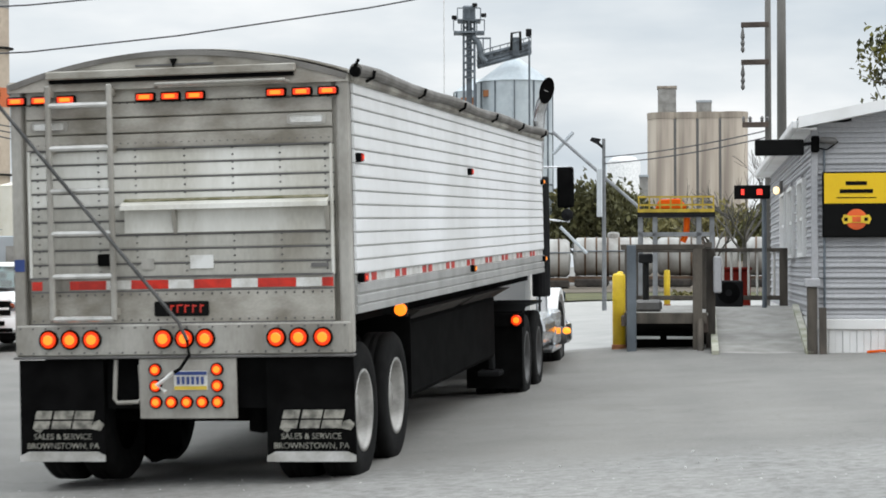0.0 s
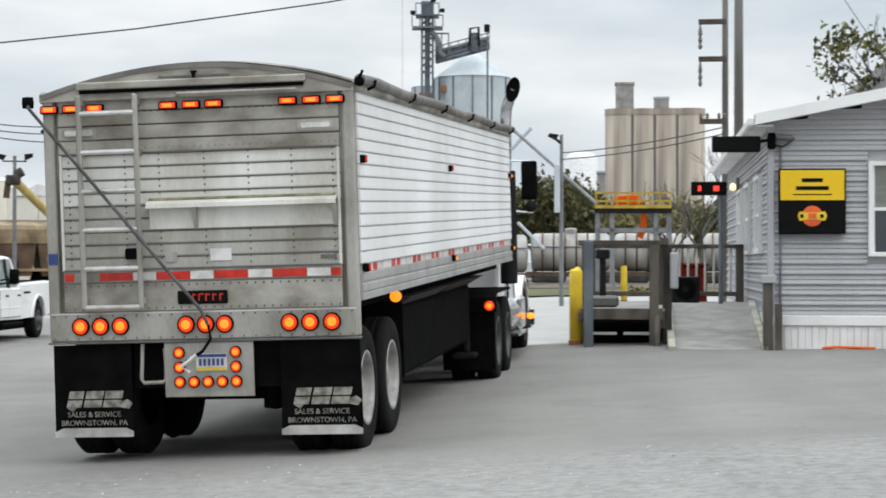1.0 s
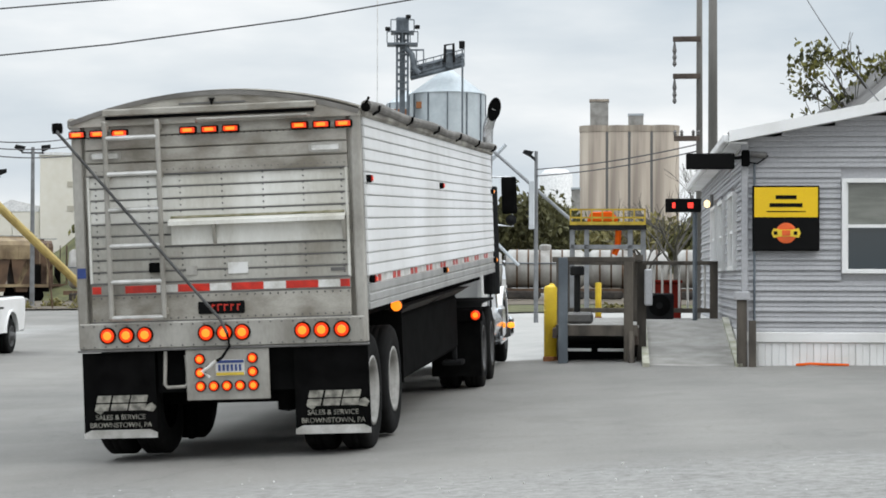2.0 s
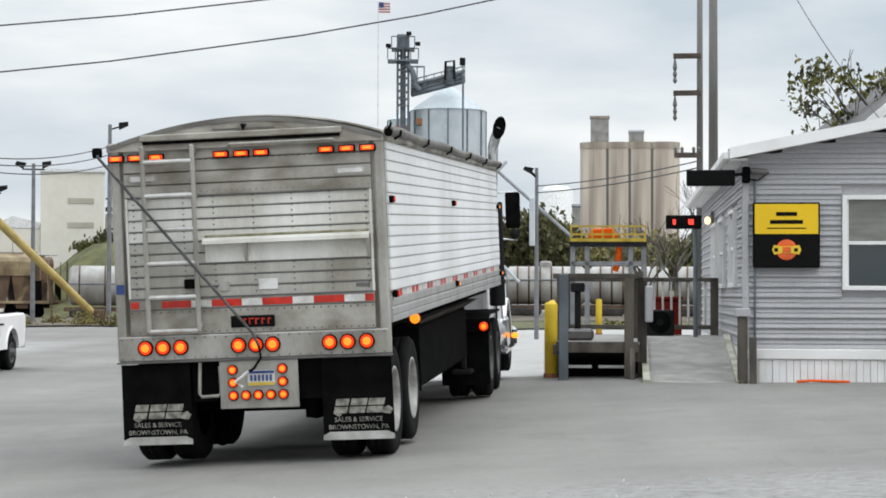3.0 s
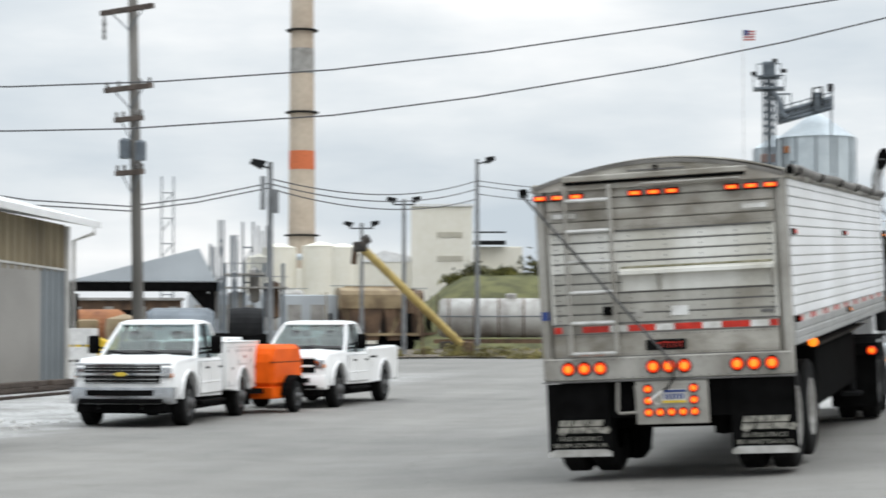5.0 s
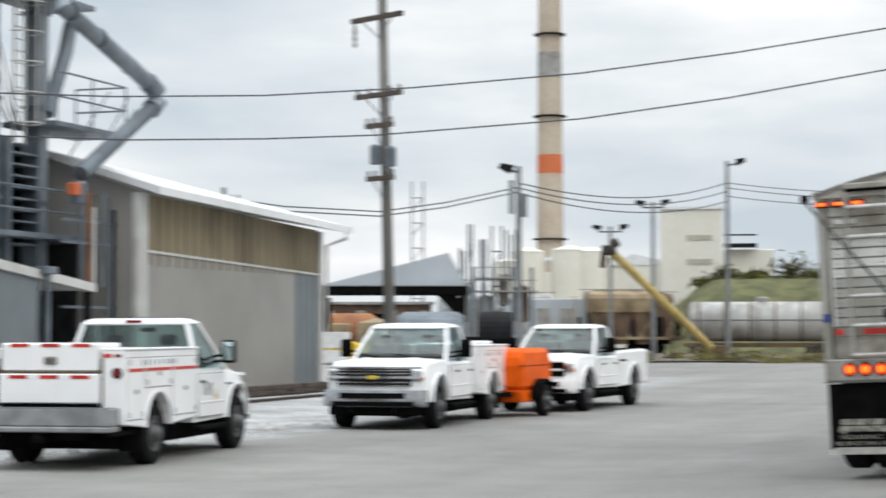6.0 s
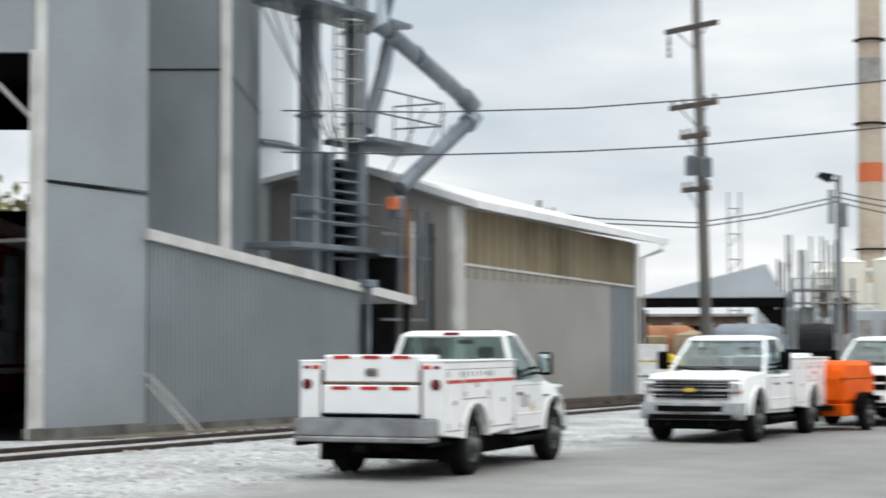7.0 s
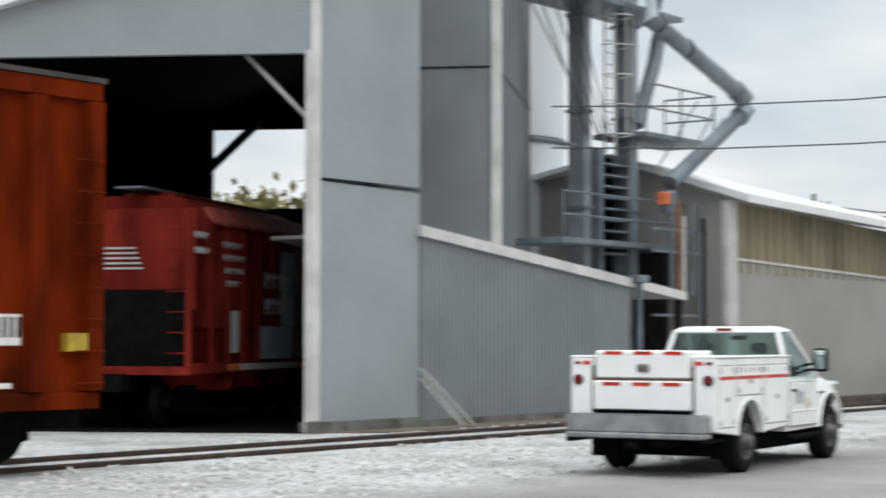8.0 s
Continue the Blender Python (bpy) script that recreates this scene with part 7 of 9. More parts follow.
def house_fittings():
    sg = thing("company_sign", None, "square yellow and black company sign on the siding", "sign")
    part("cabinet", on_house(box(0.13, 1.09, -0.10, -0.005, 2.21, 3.16, 0.012)), M["sign_black"], sg)
    part("yellow_face", on_house(box(0.155, 1.065, -0.108, -0.101, 2.70, 3.135)), M["sign_yellow"], sg)
    part("black_face", on_house(box(0.155, 1.065, -0.108, -0.101, 2.235, 2.695)), M["sign_black"], sg)
    # the company's name as two plain bars
    for z, w in ((2.99, 0.15), (2.875, 0.235)):
        part("name_bar", on_house(box(0.61 - w, 0.61 + w, -0.112, -0.1085, z - 0.028, z + 0.028)), M["sign_black"], sg)
    part("fine_print", on_house(box(0.33, 0.89, -0.112, -0.1085, 2.775, 2.79)), M["sign_black"], sg)
    em = part("emblem", on_house(disc(0.15, 0.008, back(0.61, -0.1085, 2.47), 28)), M["sign_orange"], sg)
    part("emblem_wing", on_house(prism([(0.40, 2.47), (0.43, 2.54), (0.53, 2.52), (0.69, 2.52), (0.79, 2.54), (0.82, 2.47), (0.79, 2.40), (0.69, 2.42), (0.53, 2.42), (0.43, 2.40)], -0.122, -0.1175, axis="y")), M["yellow_paint"], em)
    part("emblem_bar", on_house(box(0.55, 0.67, -0.126, -0.1225, 2.43, 2.51)), M["sign_orange"], em)
    for x in (0.46, 0.745):
        part("emblem_bar", on_house(box(x - 0.025, x + 0.025, -0.126, -0.1225, 2.445, 2.495)), M["sign_black"], em)
    db = thing("display_board", None, "dark slim display board on a bracket at the house corner", "display")
    part("case", on_house(box(-0.83, -0.13, -0.16, -0.02, 3.40, 3.63, 0.015)), M["sign_black"], db)
    part("bracket", on_house(tube([(-0.14, -0.06, 3.56), (0.05, -0.06, 3.58)], 0.025, 8)), M["steel_dark"], db)
    cm = thing("security_camera", None, "small dark security camera on the siding", "camera")
    part("mount", on_house(box(-0.03, 0.09, -0.14, -0.03, 3.44, 3.68, 0.02)), M["black"], cm)
    part("camera_body", on_house(lathe([(0, 0), (0.045, 0), (0.05, 0.2), (0.03, 0.24), (0, 0.24)], 12, None, Matrix.Translation((0.1, -0.1, 3.62)) @ Matrix.Rotation(radians(95), 4, "Y"))), M["rivet"], cm)
    part("cable", on_house(tube([(0.09, -0.05, 3.5), (0.2, -0.05, 3.48), (0.3, -0.05, 3.55), (0.36, -0.04, 3.6)], 0.012, 6)), M["black"], cm)
    wl_ = thing("wall_lamp", None, "small lit wall lamp on the side wall", "lamp")
    part("backplate", on_house(box(-0.06, 0.0, 8.6, 8.75, 3.15, 3.42, 0.01)), M["rivet"], wl_)
    part("bulb", on_house(lathe([(0, -0.08), (0.05, -0.05), (0.06, 0), (0.05, 0.05), (0, 0.08)], 14, None, Matrix.Translation((-0.12, 8.67, 3.24)))), M["bulb"], wl_)
    rd = thing("weight_readout", None, "black readout with red digits on a thin post", "display")
    part("case", on_house(box(-1.02, -0.42, 4.3, 4.45, 2.93, 3.16, 0.012)), M["sign_black"], rd)
    for x, w in ((-0.88, 0.05), (-0.60, 0.09)):
        part("digit", on_house(box(x - w / 2, x + w / 2, 4.285, 4.299, 3.0, 3.09)), M["led_red"], rd)
    part("post", on_house(tube([(-0.52, 4.4, 0.4), (-0.52, 4.4, 2.93)], 0.04, 8)), M["galv"], rd)


def deck():
    dk = thing("timber_deck", None, "weathered timber deck with rails beside the scale house", "deck")
    z = 1.10
    def at(x0, x1, y0, y1, z0, z1, name, m_="wood", lab=""):
        return part(name, on_house(box(x0, x1, y0, y1, z0, z1, 0.008)), M[m_], dk, lab)
    for i in range(38):
        at(-2.75, -0.02 if i > 18 else -1.5, 0.75 + i * 0.143, 0.885 + i * 0.143, z - 0.04, z, "deck_board", "ramp_grey")
    at(-2.75, -1.52, 0.66, 0.745, z - 0.16, z + 0.005, "rim_beam")
    at(-2.8, -2.72, 0.7, 6.2, z - 0.2, z - 0.045, "side_beam", "wood_dark")
    at(-1.58, -1.5, 0.8, 3.4, z - 0.3, z - 0.045, "side_beam", "wood_dark")
    # solid black block in place of the shade beneath the boards
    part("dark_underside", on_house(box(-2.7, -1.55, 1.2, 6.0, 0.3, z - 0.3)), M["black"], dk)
    at(-2.71, -2.57, 0.62, 0.74, 0.35, 2.12, "steel_post", "galv", "grey steel corner post")
    for x, y, h in ((-1.66, 0.7, 2.12), (-1.46, 1.0, 2.05), (-1.5, 3.4, 2.12), (-2.75, 6.1, 2.12), (-0.12, 6.1, 2.12), (-1.45, 6.1, 2.12), (-2.76, 3.4, 2.12)):
        at(x - 0.07, x + 0.07, y - 0.07, y + 0.07, 0.35, h, "post")
    at(-2.8, -1.55, 0.63, 0.77, 2.05, 2.13, "top_rail")
    for x0, x1, y in ((-2.8, -0.05, 6.1),):
        at(x0, x1, y - 0.07, y + 0.07, 2.05, 2.12, "top_rail")
        at(x0, x1, y - 0.03, y + 0.03, 1.2, 1.28, "bottom_rail")
        for i in range(9, 18):
            at(x0 + 0.1 + i * 0.15, x0 + 0.14 + i * 0.15, y - 0.02, y + 0.02, 1.28, 2.05, "baluster", "ramp_deck")
    part("hand_rail", on_house(prism([(0.7, 2.08), (3.4, 2.08), (3.4, 2.16), (0.7, 2.16)], -1.56, -1.44, axis="x")), M["wood"], dk)
    part("stay", on_house(tube([(-1.62, 0.66, 1.0), (-1.62, 0.45, 0.52)], 0.05, 6)), M["wood"], dk)
    part("grey_clad", on_house(box(-1.42, -1.30, 0.72, 1.1, 1.4, 1.95, 0.02)), M["siding"], dk)
    for x0, x1 in ((-2.6, -2.22), (-2.12, -1.72)):
        at(x0, x1, 0.9, 0.925, 0.70, 0.745, "pale_slat", "skirt")
    rp = thing("ramp", None, "pale worn timber ramp with low kerbs", "ramp")
    n = 24
    for i in range(n):
        y0, y1 = -0.15 + 3.5 * i / n, -0.15 + 3.5 * (i + 1) / n - 0.012
        za, zc = 0.50 + 0.6 * i / n, 0.50 + 0.6 * (i + 1) / n
        part("ramp_board", on_house(prism([(y0, za - 0.04), (y1, zc - 0.04), (y1, zc), (y0, za)], -1.36, -0.12, axis="x")), M["ramp_grey"], rp)
    for x in (-1.46, -0.12):
        part("kerb_board", on_house(prism([(-0.25, 0.42), (3.35, 1.06), (3.35, 1.18), (-0.25, 0.58)], x, x + 0.1, axis="x")), M["kerb_pale"], rp)
    part("support", on_house(box(-1.3, -0.2, 3.2, 3.34, 0.3, 1.05)), M["wood_dark"], rp)
    cd = part("orange_cord", on_house(tube([(0.75, -0.12, 0.56), (0.95, -0.16, 0.58), (1.2, -0.13, 0.57), (1.5, -0.15, 0.565)], 0.022, 6)), M["orange_paint"])
    tagged(cd, "orange cord lying at the foot of the white skirting", "cord")
    nw = thing("rail_post", None, "weathered timber handrail post at the foot of the ramp", "post")
    part("post", on_house(box(-0.10, 0.04, -0.25, -0.11, 0.3, 1.5, 0.01)), M["wood"], nw)
    part("cap", on_house(box(-0.14, 0.08, -0.29, -0.07, 1.5, 1.62, 0.01)), M["siding"], nw)
    part("brace", on_house(prism([(-0.24, 1.2), (-0.16, 1.2), (-0.16, 0.45), (-0.3, 0.45)], 0.07, 0.17, axis="x")), M["wood"], nw)
    ped = thing("scale_pedestal", None, "dark pedestal with pole and plinth standing on the deck", "pedestal")
    part("plinth", on_house(box(-2.62, -2.2, 1.5, 1.95, 1.10, 1.28, 0.04)), M["rivet"], ped)
    part("pole", on_house(tube([(-2.45, 1.7, 1.28), (-2.45, 1.7, 1.9)], 0.05, 10)), M["steel_dark"], ped)
    part("head", on_house(box(-2.56, -2.34, 1.6, 1.8, 1.85, 2.0, 0.02)), M["steel_dark"], ped)
    ac = thing("condenser_unit", None, "grey condenser unit behind the deck rail", "air conditioner")
    part("case", on_house(box(-1.35, -0.85, 5.2, 5.7, 1.10, 1.55, 0.02)), M["steel_dark"], ac)
    part("fan_guard", on_house(lathe([(0.06, 0), (0.19, 0), (0.19, 0.02), (0.06, 0.02)], 18, None, back(-1.1, 5.195, 1.34))), M["black"], ac)
    fc = thing("fire_hose_box", None, "dull red cabinet standing behind the deck", "cabinet")
    part("case", on_house(box(-1.35, -0.6, 9.0, 9.5, 0.5, 1.72, 0.03)), M["car_red"], fc)
    part("lid", on_house(box(-1.38, -0.57, 8.97, 9.53, 1.72, 1.78, 0.02)), M["car_red"], fc)


def bollard(x, y, h, r, label="yellow steel bollard at the edge of the drive"):
    z = level(x, y)
    bo = thing("bollard", Matrix.Translation((x, y, z)), label, "bollard", "yellow bollards")
    part("pipe", lathe([(0, -0.2), (r, -0.2), (r, h - r * 0.5), (r * 0.8, h - r * 0.15), (0, h)], 20), M["yellow_paint"], bo, smooth=True)
    part("collar", lathe([(r * 1.15, -0.05), (r * 1.15, 0.05), (r, 0.06)], 20), M["rust"], bo)


scale_house()
house_fittings()
deck()
bollard(1.66, 29.15, 1.16, 0.1, "tall yellow steel bollard beside the deck")
for az, el, d in ((2.75, -1.15, 62), (-0.35, 0, 72), (-1.05, 0, 74), (-3.3, 0, 68), (-4.7, 0, 66)):
    bollard(-d * math.sin(radians(az)), d * math.cos(radians(az)), 1.25, 0.11, "yellow steel bollard across the road")
hv = thing("rear_house", None, "steep grey-roofed house behind the scale house", "house")
part("wall", box(9.4, 18.2, 40, 48, 0.3, 5.2), M["siding"], hv)
part("roof", prism([(8.0, 4.75), (13.8, 9.6), (19.6, 4.75), (19.6, 4.5), (13.8, 9.35), (8.0, 4.5)], 39.6, 48.4, axis="y"), M["shingle"], hv)
part("gable", prism([(9.4, 5.2), (13.8, 9.0), (18.2, 5.2)], 39.98, 40.2, axis="y"), M["siding"], hv)
part("rake_board", prism([(8.0, 4.55), (13.8, 9.4), (13.8, 9.64), (8.0, 4.79)], 39.5, 39.59, axis="y"), M["skirt"], hv)


# ---- poles, wires, trees and the plant beyond ----


def spot(az, el, d):
    """A place by its bearing (degrees to the left of the drive), its elevation from eye height and its distance."""
    return Vector((-d * math.sin(radians(az)), d * math.cos(radians(az)), EYE.z + d * math.tan(radians(el))))


def foot(az, d):
    p = spot(az, 0, d)
    return Vector((p.x, p.y, level(p.x, p.y)))


def turned(az, d):
    """A pose on the ground there whose local y points away from the eye."""
    return Matrix.Translation(foot(az, d)) @ Matrix.Rotation(radians(az), 4, "Z")


def hang(a, c, sag, n=16):
    return [a.lerp(c, i / n) - Vector((0, 0, 4 * sag * (i / n) * (1 - i / n))) for i in range(n + 1)]


def utility_pole(az, d, top, label, lean=0.0, arms=(), r=0.16, gear=(), shift=0.0, skew=0.0):
    b = foot(az, d)
    up = thing("utility_pole", turned(az, d) @ pose(0, 0, 0, 0, 0, skew), label, "utility pole", "utility poles")
    h = spot(az, top, d).z - b.z
    part("pole", tube([(0, 0, -0.3), (lean * 0.5, 0, h * 0.5), (lean, 0, h)], r, 12, None, r * 0.7), M["pole_wood"], up, smooth=True)
    for el, w, drop in arms:
        z = spot(az, el, d).z - b.z
        x = lean * z / h + shift
        arm = part("cross_arm", box(x - w / 2, x + w / 2, -0.28, -0.16, z - 0.07, z + 0.07, 0.01), M["wood_dark"], up)
        for k in ((-0.45, -0.2, 0.25, 0.45) if drop >= 0 else (-0.44,)):
            part("insulator", lathe([(0.02, 0), (0.055, 0.04), (0.03, 0.07), (0.055, 0.1), (0.02, 0.16)] if drop >= 0 else [(0.02, -0.75), (0.06, -0.68), (0.035, -0.58), (0.06, -0.5), (0.035, -0.4), (0.06, -0.32), (0.02, -0.07)], 10, None, Matrix.Translation((x + k * w, -0.22, z + (0.07 if drop >= 0 else 0)))), M["rivet"], arm)
        if w > 0.8:
            part("arm_brace", tube([(x - w * 0.3, -0.2, z - 0.05), (x, -0.15, z - 0.55), (x + w * 0.3, -0.2, z - 0.05)], 0.02, 6), M["galv"], arm)
    for el, w in gear:
        z = spot(az, el, d).z - b.z
        part("transformer", lathe([(0, 0), (0.15, 0.02), (0.15, 0.5), (0.1, 0.56), (0, 0.58)], 14, None, Matrix.Translation((w * 0.8, -0.3, z))), M["galv"], up)
    return up


def lamp_post(az, d, top, heads, label, r=0.15):
    b = foot(az, d)
    lp = thing("yard_lamp", turned(az, d), label, "lamp post", "yard lamp posts")
    h = spot(az, top, d).z - b.z
    part("pole", tube([(0, 0, -0.2), (0, 0, h)], r, 10, None, r * 0.7), M["pole_grey"], lp)
    part("lamp_bracket", tube([(min(heads) * 0.9, 0, h - 0.35), (max(heads) * 0.9, 0, h - 0.35)] if len(heads) > 1 else [(0, 0, h - 0.3), (heads[0] * 0.9, 0, h - 0.1)], 0.05, 6), M["steel_dark"], lp)
    for x in heads:
        part("floodlight", prism([(-0.3, -0.18), (0.3, -0.1), (0.36, 0.12), (-0.2, 0.22)], -0.25, 0.25, axis="y", m=Matrix.Translation((x, 0, h - 0.05)) @ Matrix.Rotation(radians(-18 if x > 0 else 198), 4, "Y") @ Matrix.Scale(min(1.0, r * 6.5), 4)), M["steel_dark"], lp)
    return lp


def cable(a, c, sag, r=0.02, label="dark overhead cable strung between poles"):
    tagged(part("overhead_cable", tube(hang(a, c, sag), r, 5), M["cable"]), label, "cable", "overhead cables")


def branch(b, leaves, p, way, length, r, depth, rng, spread):
    q = p + way * length
    tube([p, (p + q) / 2 + Vector((rng.uniform(-1, 1), rng.uniform(-1, 1), 0)) * length * 0.06, q], r, 5, b, r * 0.6)
    if depth == 0:
        leaves.append(q)
        return
    for _ in range(3 if depth > 1 else 4):
        w = (way + Vector((rng.uniform(-1, 1), rng.uniform(-1, 1), rng.uniform(-0.35, 0.7))) * spread).normalized()
        branch(b, leaves, p.lerp(q, rng.uniform(0.55, 1.0)), w, length * rng.uniform(0.6, 0.82), r * 0.55, depth - 1, rng, spread)
    leaves.append(q)


def tree(m, h, label, seed, leaf="leaf", per=14, size=0.16, clump=0.8, depth=3, spread=0.8, r=0.2, keep=1.0):
    rng = random.Random(seed)
    tr = thing("tree", m, label, "tree", "trees round the yard")
    b, ends = bmesh.new(), []
    tube([(0, 0, -0.3), (0.05, 0, h * 0.2), (0.0, 0.05, h * 0.38)], r, 8, b, r * 0.7)
    for i in range(5):
        a = 2 * math.pi * i / 5 + rng.uniform(-0.4, 0.4)
        w = Vector((math.cos(a) * 0.7, math.sin(a) * 0.7, rng.uniform(0.6, 1.2))).normalized()
        branch(b, ends, Vector((0, 0, h * rng.uniform(0.24, 0.38))), w, h * rng.uniform(0.22, 0.32), r * 0.45, depth, rng, spread)
    part("trunk", b, M["bark"], tr)
    if per:
        v, f = [], []
        for e in ends:
            if rng.random() > keep:
                continue
            for _ in range(per):
                c = e + Vector((rng.gauss(0, 1), rng.gauss(0, 1), rng.gauss(0, 0.8))) * clump * 0.5
                q = Euler((rng.random() * 6.3, rng.random() * 6.3, rng.random() * 6.3)).to_matrix()
                s = size * rng.uniform(0.6, 1.3)
                n = len(v)
                for u, w in ((-1, 0), (0, -0.55), (1, 0), (0, 0.55)):
                    v.append(tuple(c + q @ Vector((u * s, w * s, 0))))
                f.append((n, n + 1, n + 2, n + 3))
        me = bpy.data.meshes.new("crown")
        me.from_pydata(v, [], f)
        me.materials.append(M[leaf])
        cr = new("crown", me)
        cr.parent = tr
        tagged(cr, kind="stuff")
    return tr


def ribbed_silo(name, m, label, r, h, cone, material, group="", bands=0):
    s = thing(name, m, label, "silo", group)
    part("shell", lathe([(r, -0.5), (r, h)], 28), M[material], s, smooth=True)
    part("roof", lathe([(r * 1.02, h), (r * 1.02, h + 0.05), (r * 0.15, h + cone), (0, h + cone)], 28), M[material], s)
    for i in range(bands):
        part("ring", lathe([(r, h * (i + 1) / (bands + 1) - 0.08), (r * 1.02, h * (i + 1) / (bands + 1)), (r, h * (i + 1) / (bands + 1) + 0.08)], 28), M["galv"], s)
    for i in range(12 if bands else 0):
        a = 2 * math.pi * i / 12
        part("stiffener", box(-0.05, 0.05, r - 0.02, r + 0.07, 0, h, 0, None, Matrix.Rotation(a, 4, "Z")), M["galv"], s)
    return s


def concrete_silos():
    D = 240.0
    for i in range(4):
        az = -4.62 - i * 0.67
        s = thing("concrete_silo", turned(az, D), "tall buff concrete silo in a joined row", "silo", "row of concrete silos")
        h = spot(0, 4.45, D).z
        part("barrel", lathe([(2.05, -1), (2.05, h), (0, h)], 24), M["silo_concrete"], s, smooth=True)
        if i:
            part("joint", box(-1.62, -1.24, -1.62, -1.2, -1, h - 0.5), M["rivet"], s)
        part("parapet", lathe([(2.08, h - 0.5), (2.1, h + 0.3), (1.9, h + 0.3)], 24), M["silo_concrete"], s)
    hh = thing("silo_headhouse", turned(-4.72, D + 1), "square concrete headhouse on top of the silos", "silo")
    part("shaft", box(-1.15, 1.15, -1, 1, 0, spot(0, 5.27, D).z, 0.05), M["concrete"], hh)
    part("cap", box(-1.25, 1.25, -1.1, 1.1, spot(0, 5.27, D).z, spot(0, 5.27, D).z + 0.3), M["silo_concrete"], hh)
    sm = thing("silo_vent_house", turned(-5.82, D), "small vent house on the silo roof", "silo")
    part("box", box(-0.95, 0.95, -1, 1, spot(0, 4.3, D).z, spot(0, 4.82, D).z), M["concrete"], sm)
    part("lid", box(-1.0, 1.0, -1.05, 1.05, spot(0, 4.82, D).z, spot(0, 4.88, D).z), M["far_grey"], sm)


def far_elevator():
    D = 150.0
    z = lambda el: spot(0, el, D).z
    ribbed_silo("storage_bin", turned(-0.13, D), "big galvanised grain bin with ribbed shell", 3.0, z(5.46), z(6.2) - z(5.46), "bin_steel", "far grain bins", 3)
    ribbed_silo("storage_bin", turned(1.05, D + 5), "smaller galvanised grain bin with rusty patches", 1.75, z(5.4), 1.1, "bin_steel", "far grain bins", 2)
    for b in bpy.data.objects:
        if b.name == "storage_bin.001":
            part("rusty_sheet", box(-1.2, 0.1, -1.8, -1.3, z(4.95), z(5.2), 0.05), M["rust"], b)
        if b.name == "storage_bin":
            part("rusty_sheet", box(-2.45, -2.0, -2.2, -1.7, z(5.0), z(5.2), 0.03), M["rust"], b)
    el_ = thing("far_elevator", turned(1.24, D - 2), "galvanised elevator tower with head platform and conveyor", "elevator")
    for x in (-0.42, 0.42):
        for y in (-0.4, 0.4):
            part("leg", box(x - 0.09, x + 0.09, y - 0.09, y + 0.09, 0, z(7.4)), M["galv"], el_)
    part("casing", box(-0.22, 0.22, -0.2, 0.2, 0, z(7.5)), M["galv"], el_)
    for i in range(10):
        zz = z(5.6) + i * 0.55
        part("brace", tube([(-0.42, -0.42, zz), (0.42, -0.42, zz + 0.55)], 0.05, 5), M["galv"], el_)
        part("ring_beam", box(-0.48, 0.48, -0.46, -0.36, zz - 0.05, zz + 0.05), M["galv"], el_)
    for e, w in ((6.9, 1.2), (7.25, 0.9)):
        part("platform", box(-w, w, -0.9, 0.9, z(e), z(e) + 0.14), M["galv"], el_)
        for k in (-1, -0.5, 0, 0.5, 1):
            part("rail_post", box(k * w - 0.04, k * w + 0.04, -0.9, -0.82, z(e) + 0.14, z(e) + 1.0), M["galv"], el_)
        part("guard_rail", box(-w, w, -0.9, -0.84, z(e) + 0.95, z(e) + 1.03), M["galv"], el_)
    part("head", box(-0.5, 0.5, -0.5, 0.5, z(7.3), z(7.72), 0.1), M["galv"], el_)
    for x0, e in ((-1.35, 7.3), (0.95, 7.36), (0.25, 7.66)):
        part("flood_lamp", box(x0, x0 + 0.4, -1.0, -0.6, z(e), z(e) + 0.28, 0.04), M["steel_dark"], el_)
    part("transfer_spout", tube([(0.3, -0.5, z(6.8)), (0.75, -0.5, z(6.6)), (0.95, -0.5, z(6.2)), (1.3, -0.5, z(6.05))], 0.24, 10), M["galv"], el_)
    part("side_frame", box(0.5, 1.7, -0.7, -0.6, z(6.72), z(6.77)), M["galv"], el_)
    for x in (1.1, 1.65):
        part("side_post", box(x - 0.05, x + 0.05, -0.7, -0.6, z(6.1), z(6.72)), M["galv"], el_)
    cv = thing("far_conveyor", turned(0.2, D - 2), "inclined galvanised conveyor bridge above the bins", "conveyor")
    a, c = Vector((-2.05, 0, z(5.9))), Vector((2.15, 0, z(6.32)))
    for dz in (0, 0.75):
        part("chord", tube([a + Vector((0, 0, dz)), c + Vector((0, 0, dz))], 0.19, 6), M["galv"], cv)
    for i in range(9):
        p, q = a.lerp(c, i / 9), a.lerp(c, (i + 1) / 9)
        part("web", tube([p, q + Vector((0, 0, 0.75))], 0.05, 5), M["galv"], cv)
    part("trough", tube([a + Vector((0, 0.2, 0.3)), c + Vector((0, 0.2, 0.3))], 0.3, 8), M["galv"], cv)
    part("drive_house", box(0.65, 1.3, -0.5, 0.5, z(6.2), z(6.75), 0.05), M["galv"], cv)
    part("drive_guard", tube([(0.6, -0.6, z(6.35)), (0.65, -0.6, z(6.86)), (1.3, -0.6, z(6.9)), (1.35, -0.6, z(6.35))], 0.12, 6), M["steel_dark"], cv)
    part("flood_lamp", box(1.75, 2.2, -0.4, 0.0, z(6.78), z(7.0), 0.05), M["steel_dark"], cv)
    part("lamp_stem", box(1.95, 2.05, -0.2, -0.1, z(6.4), z(6.79)), M["galv"], cv)
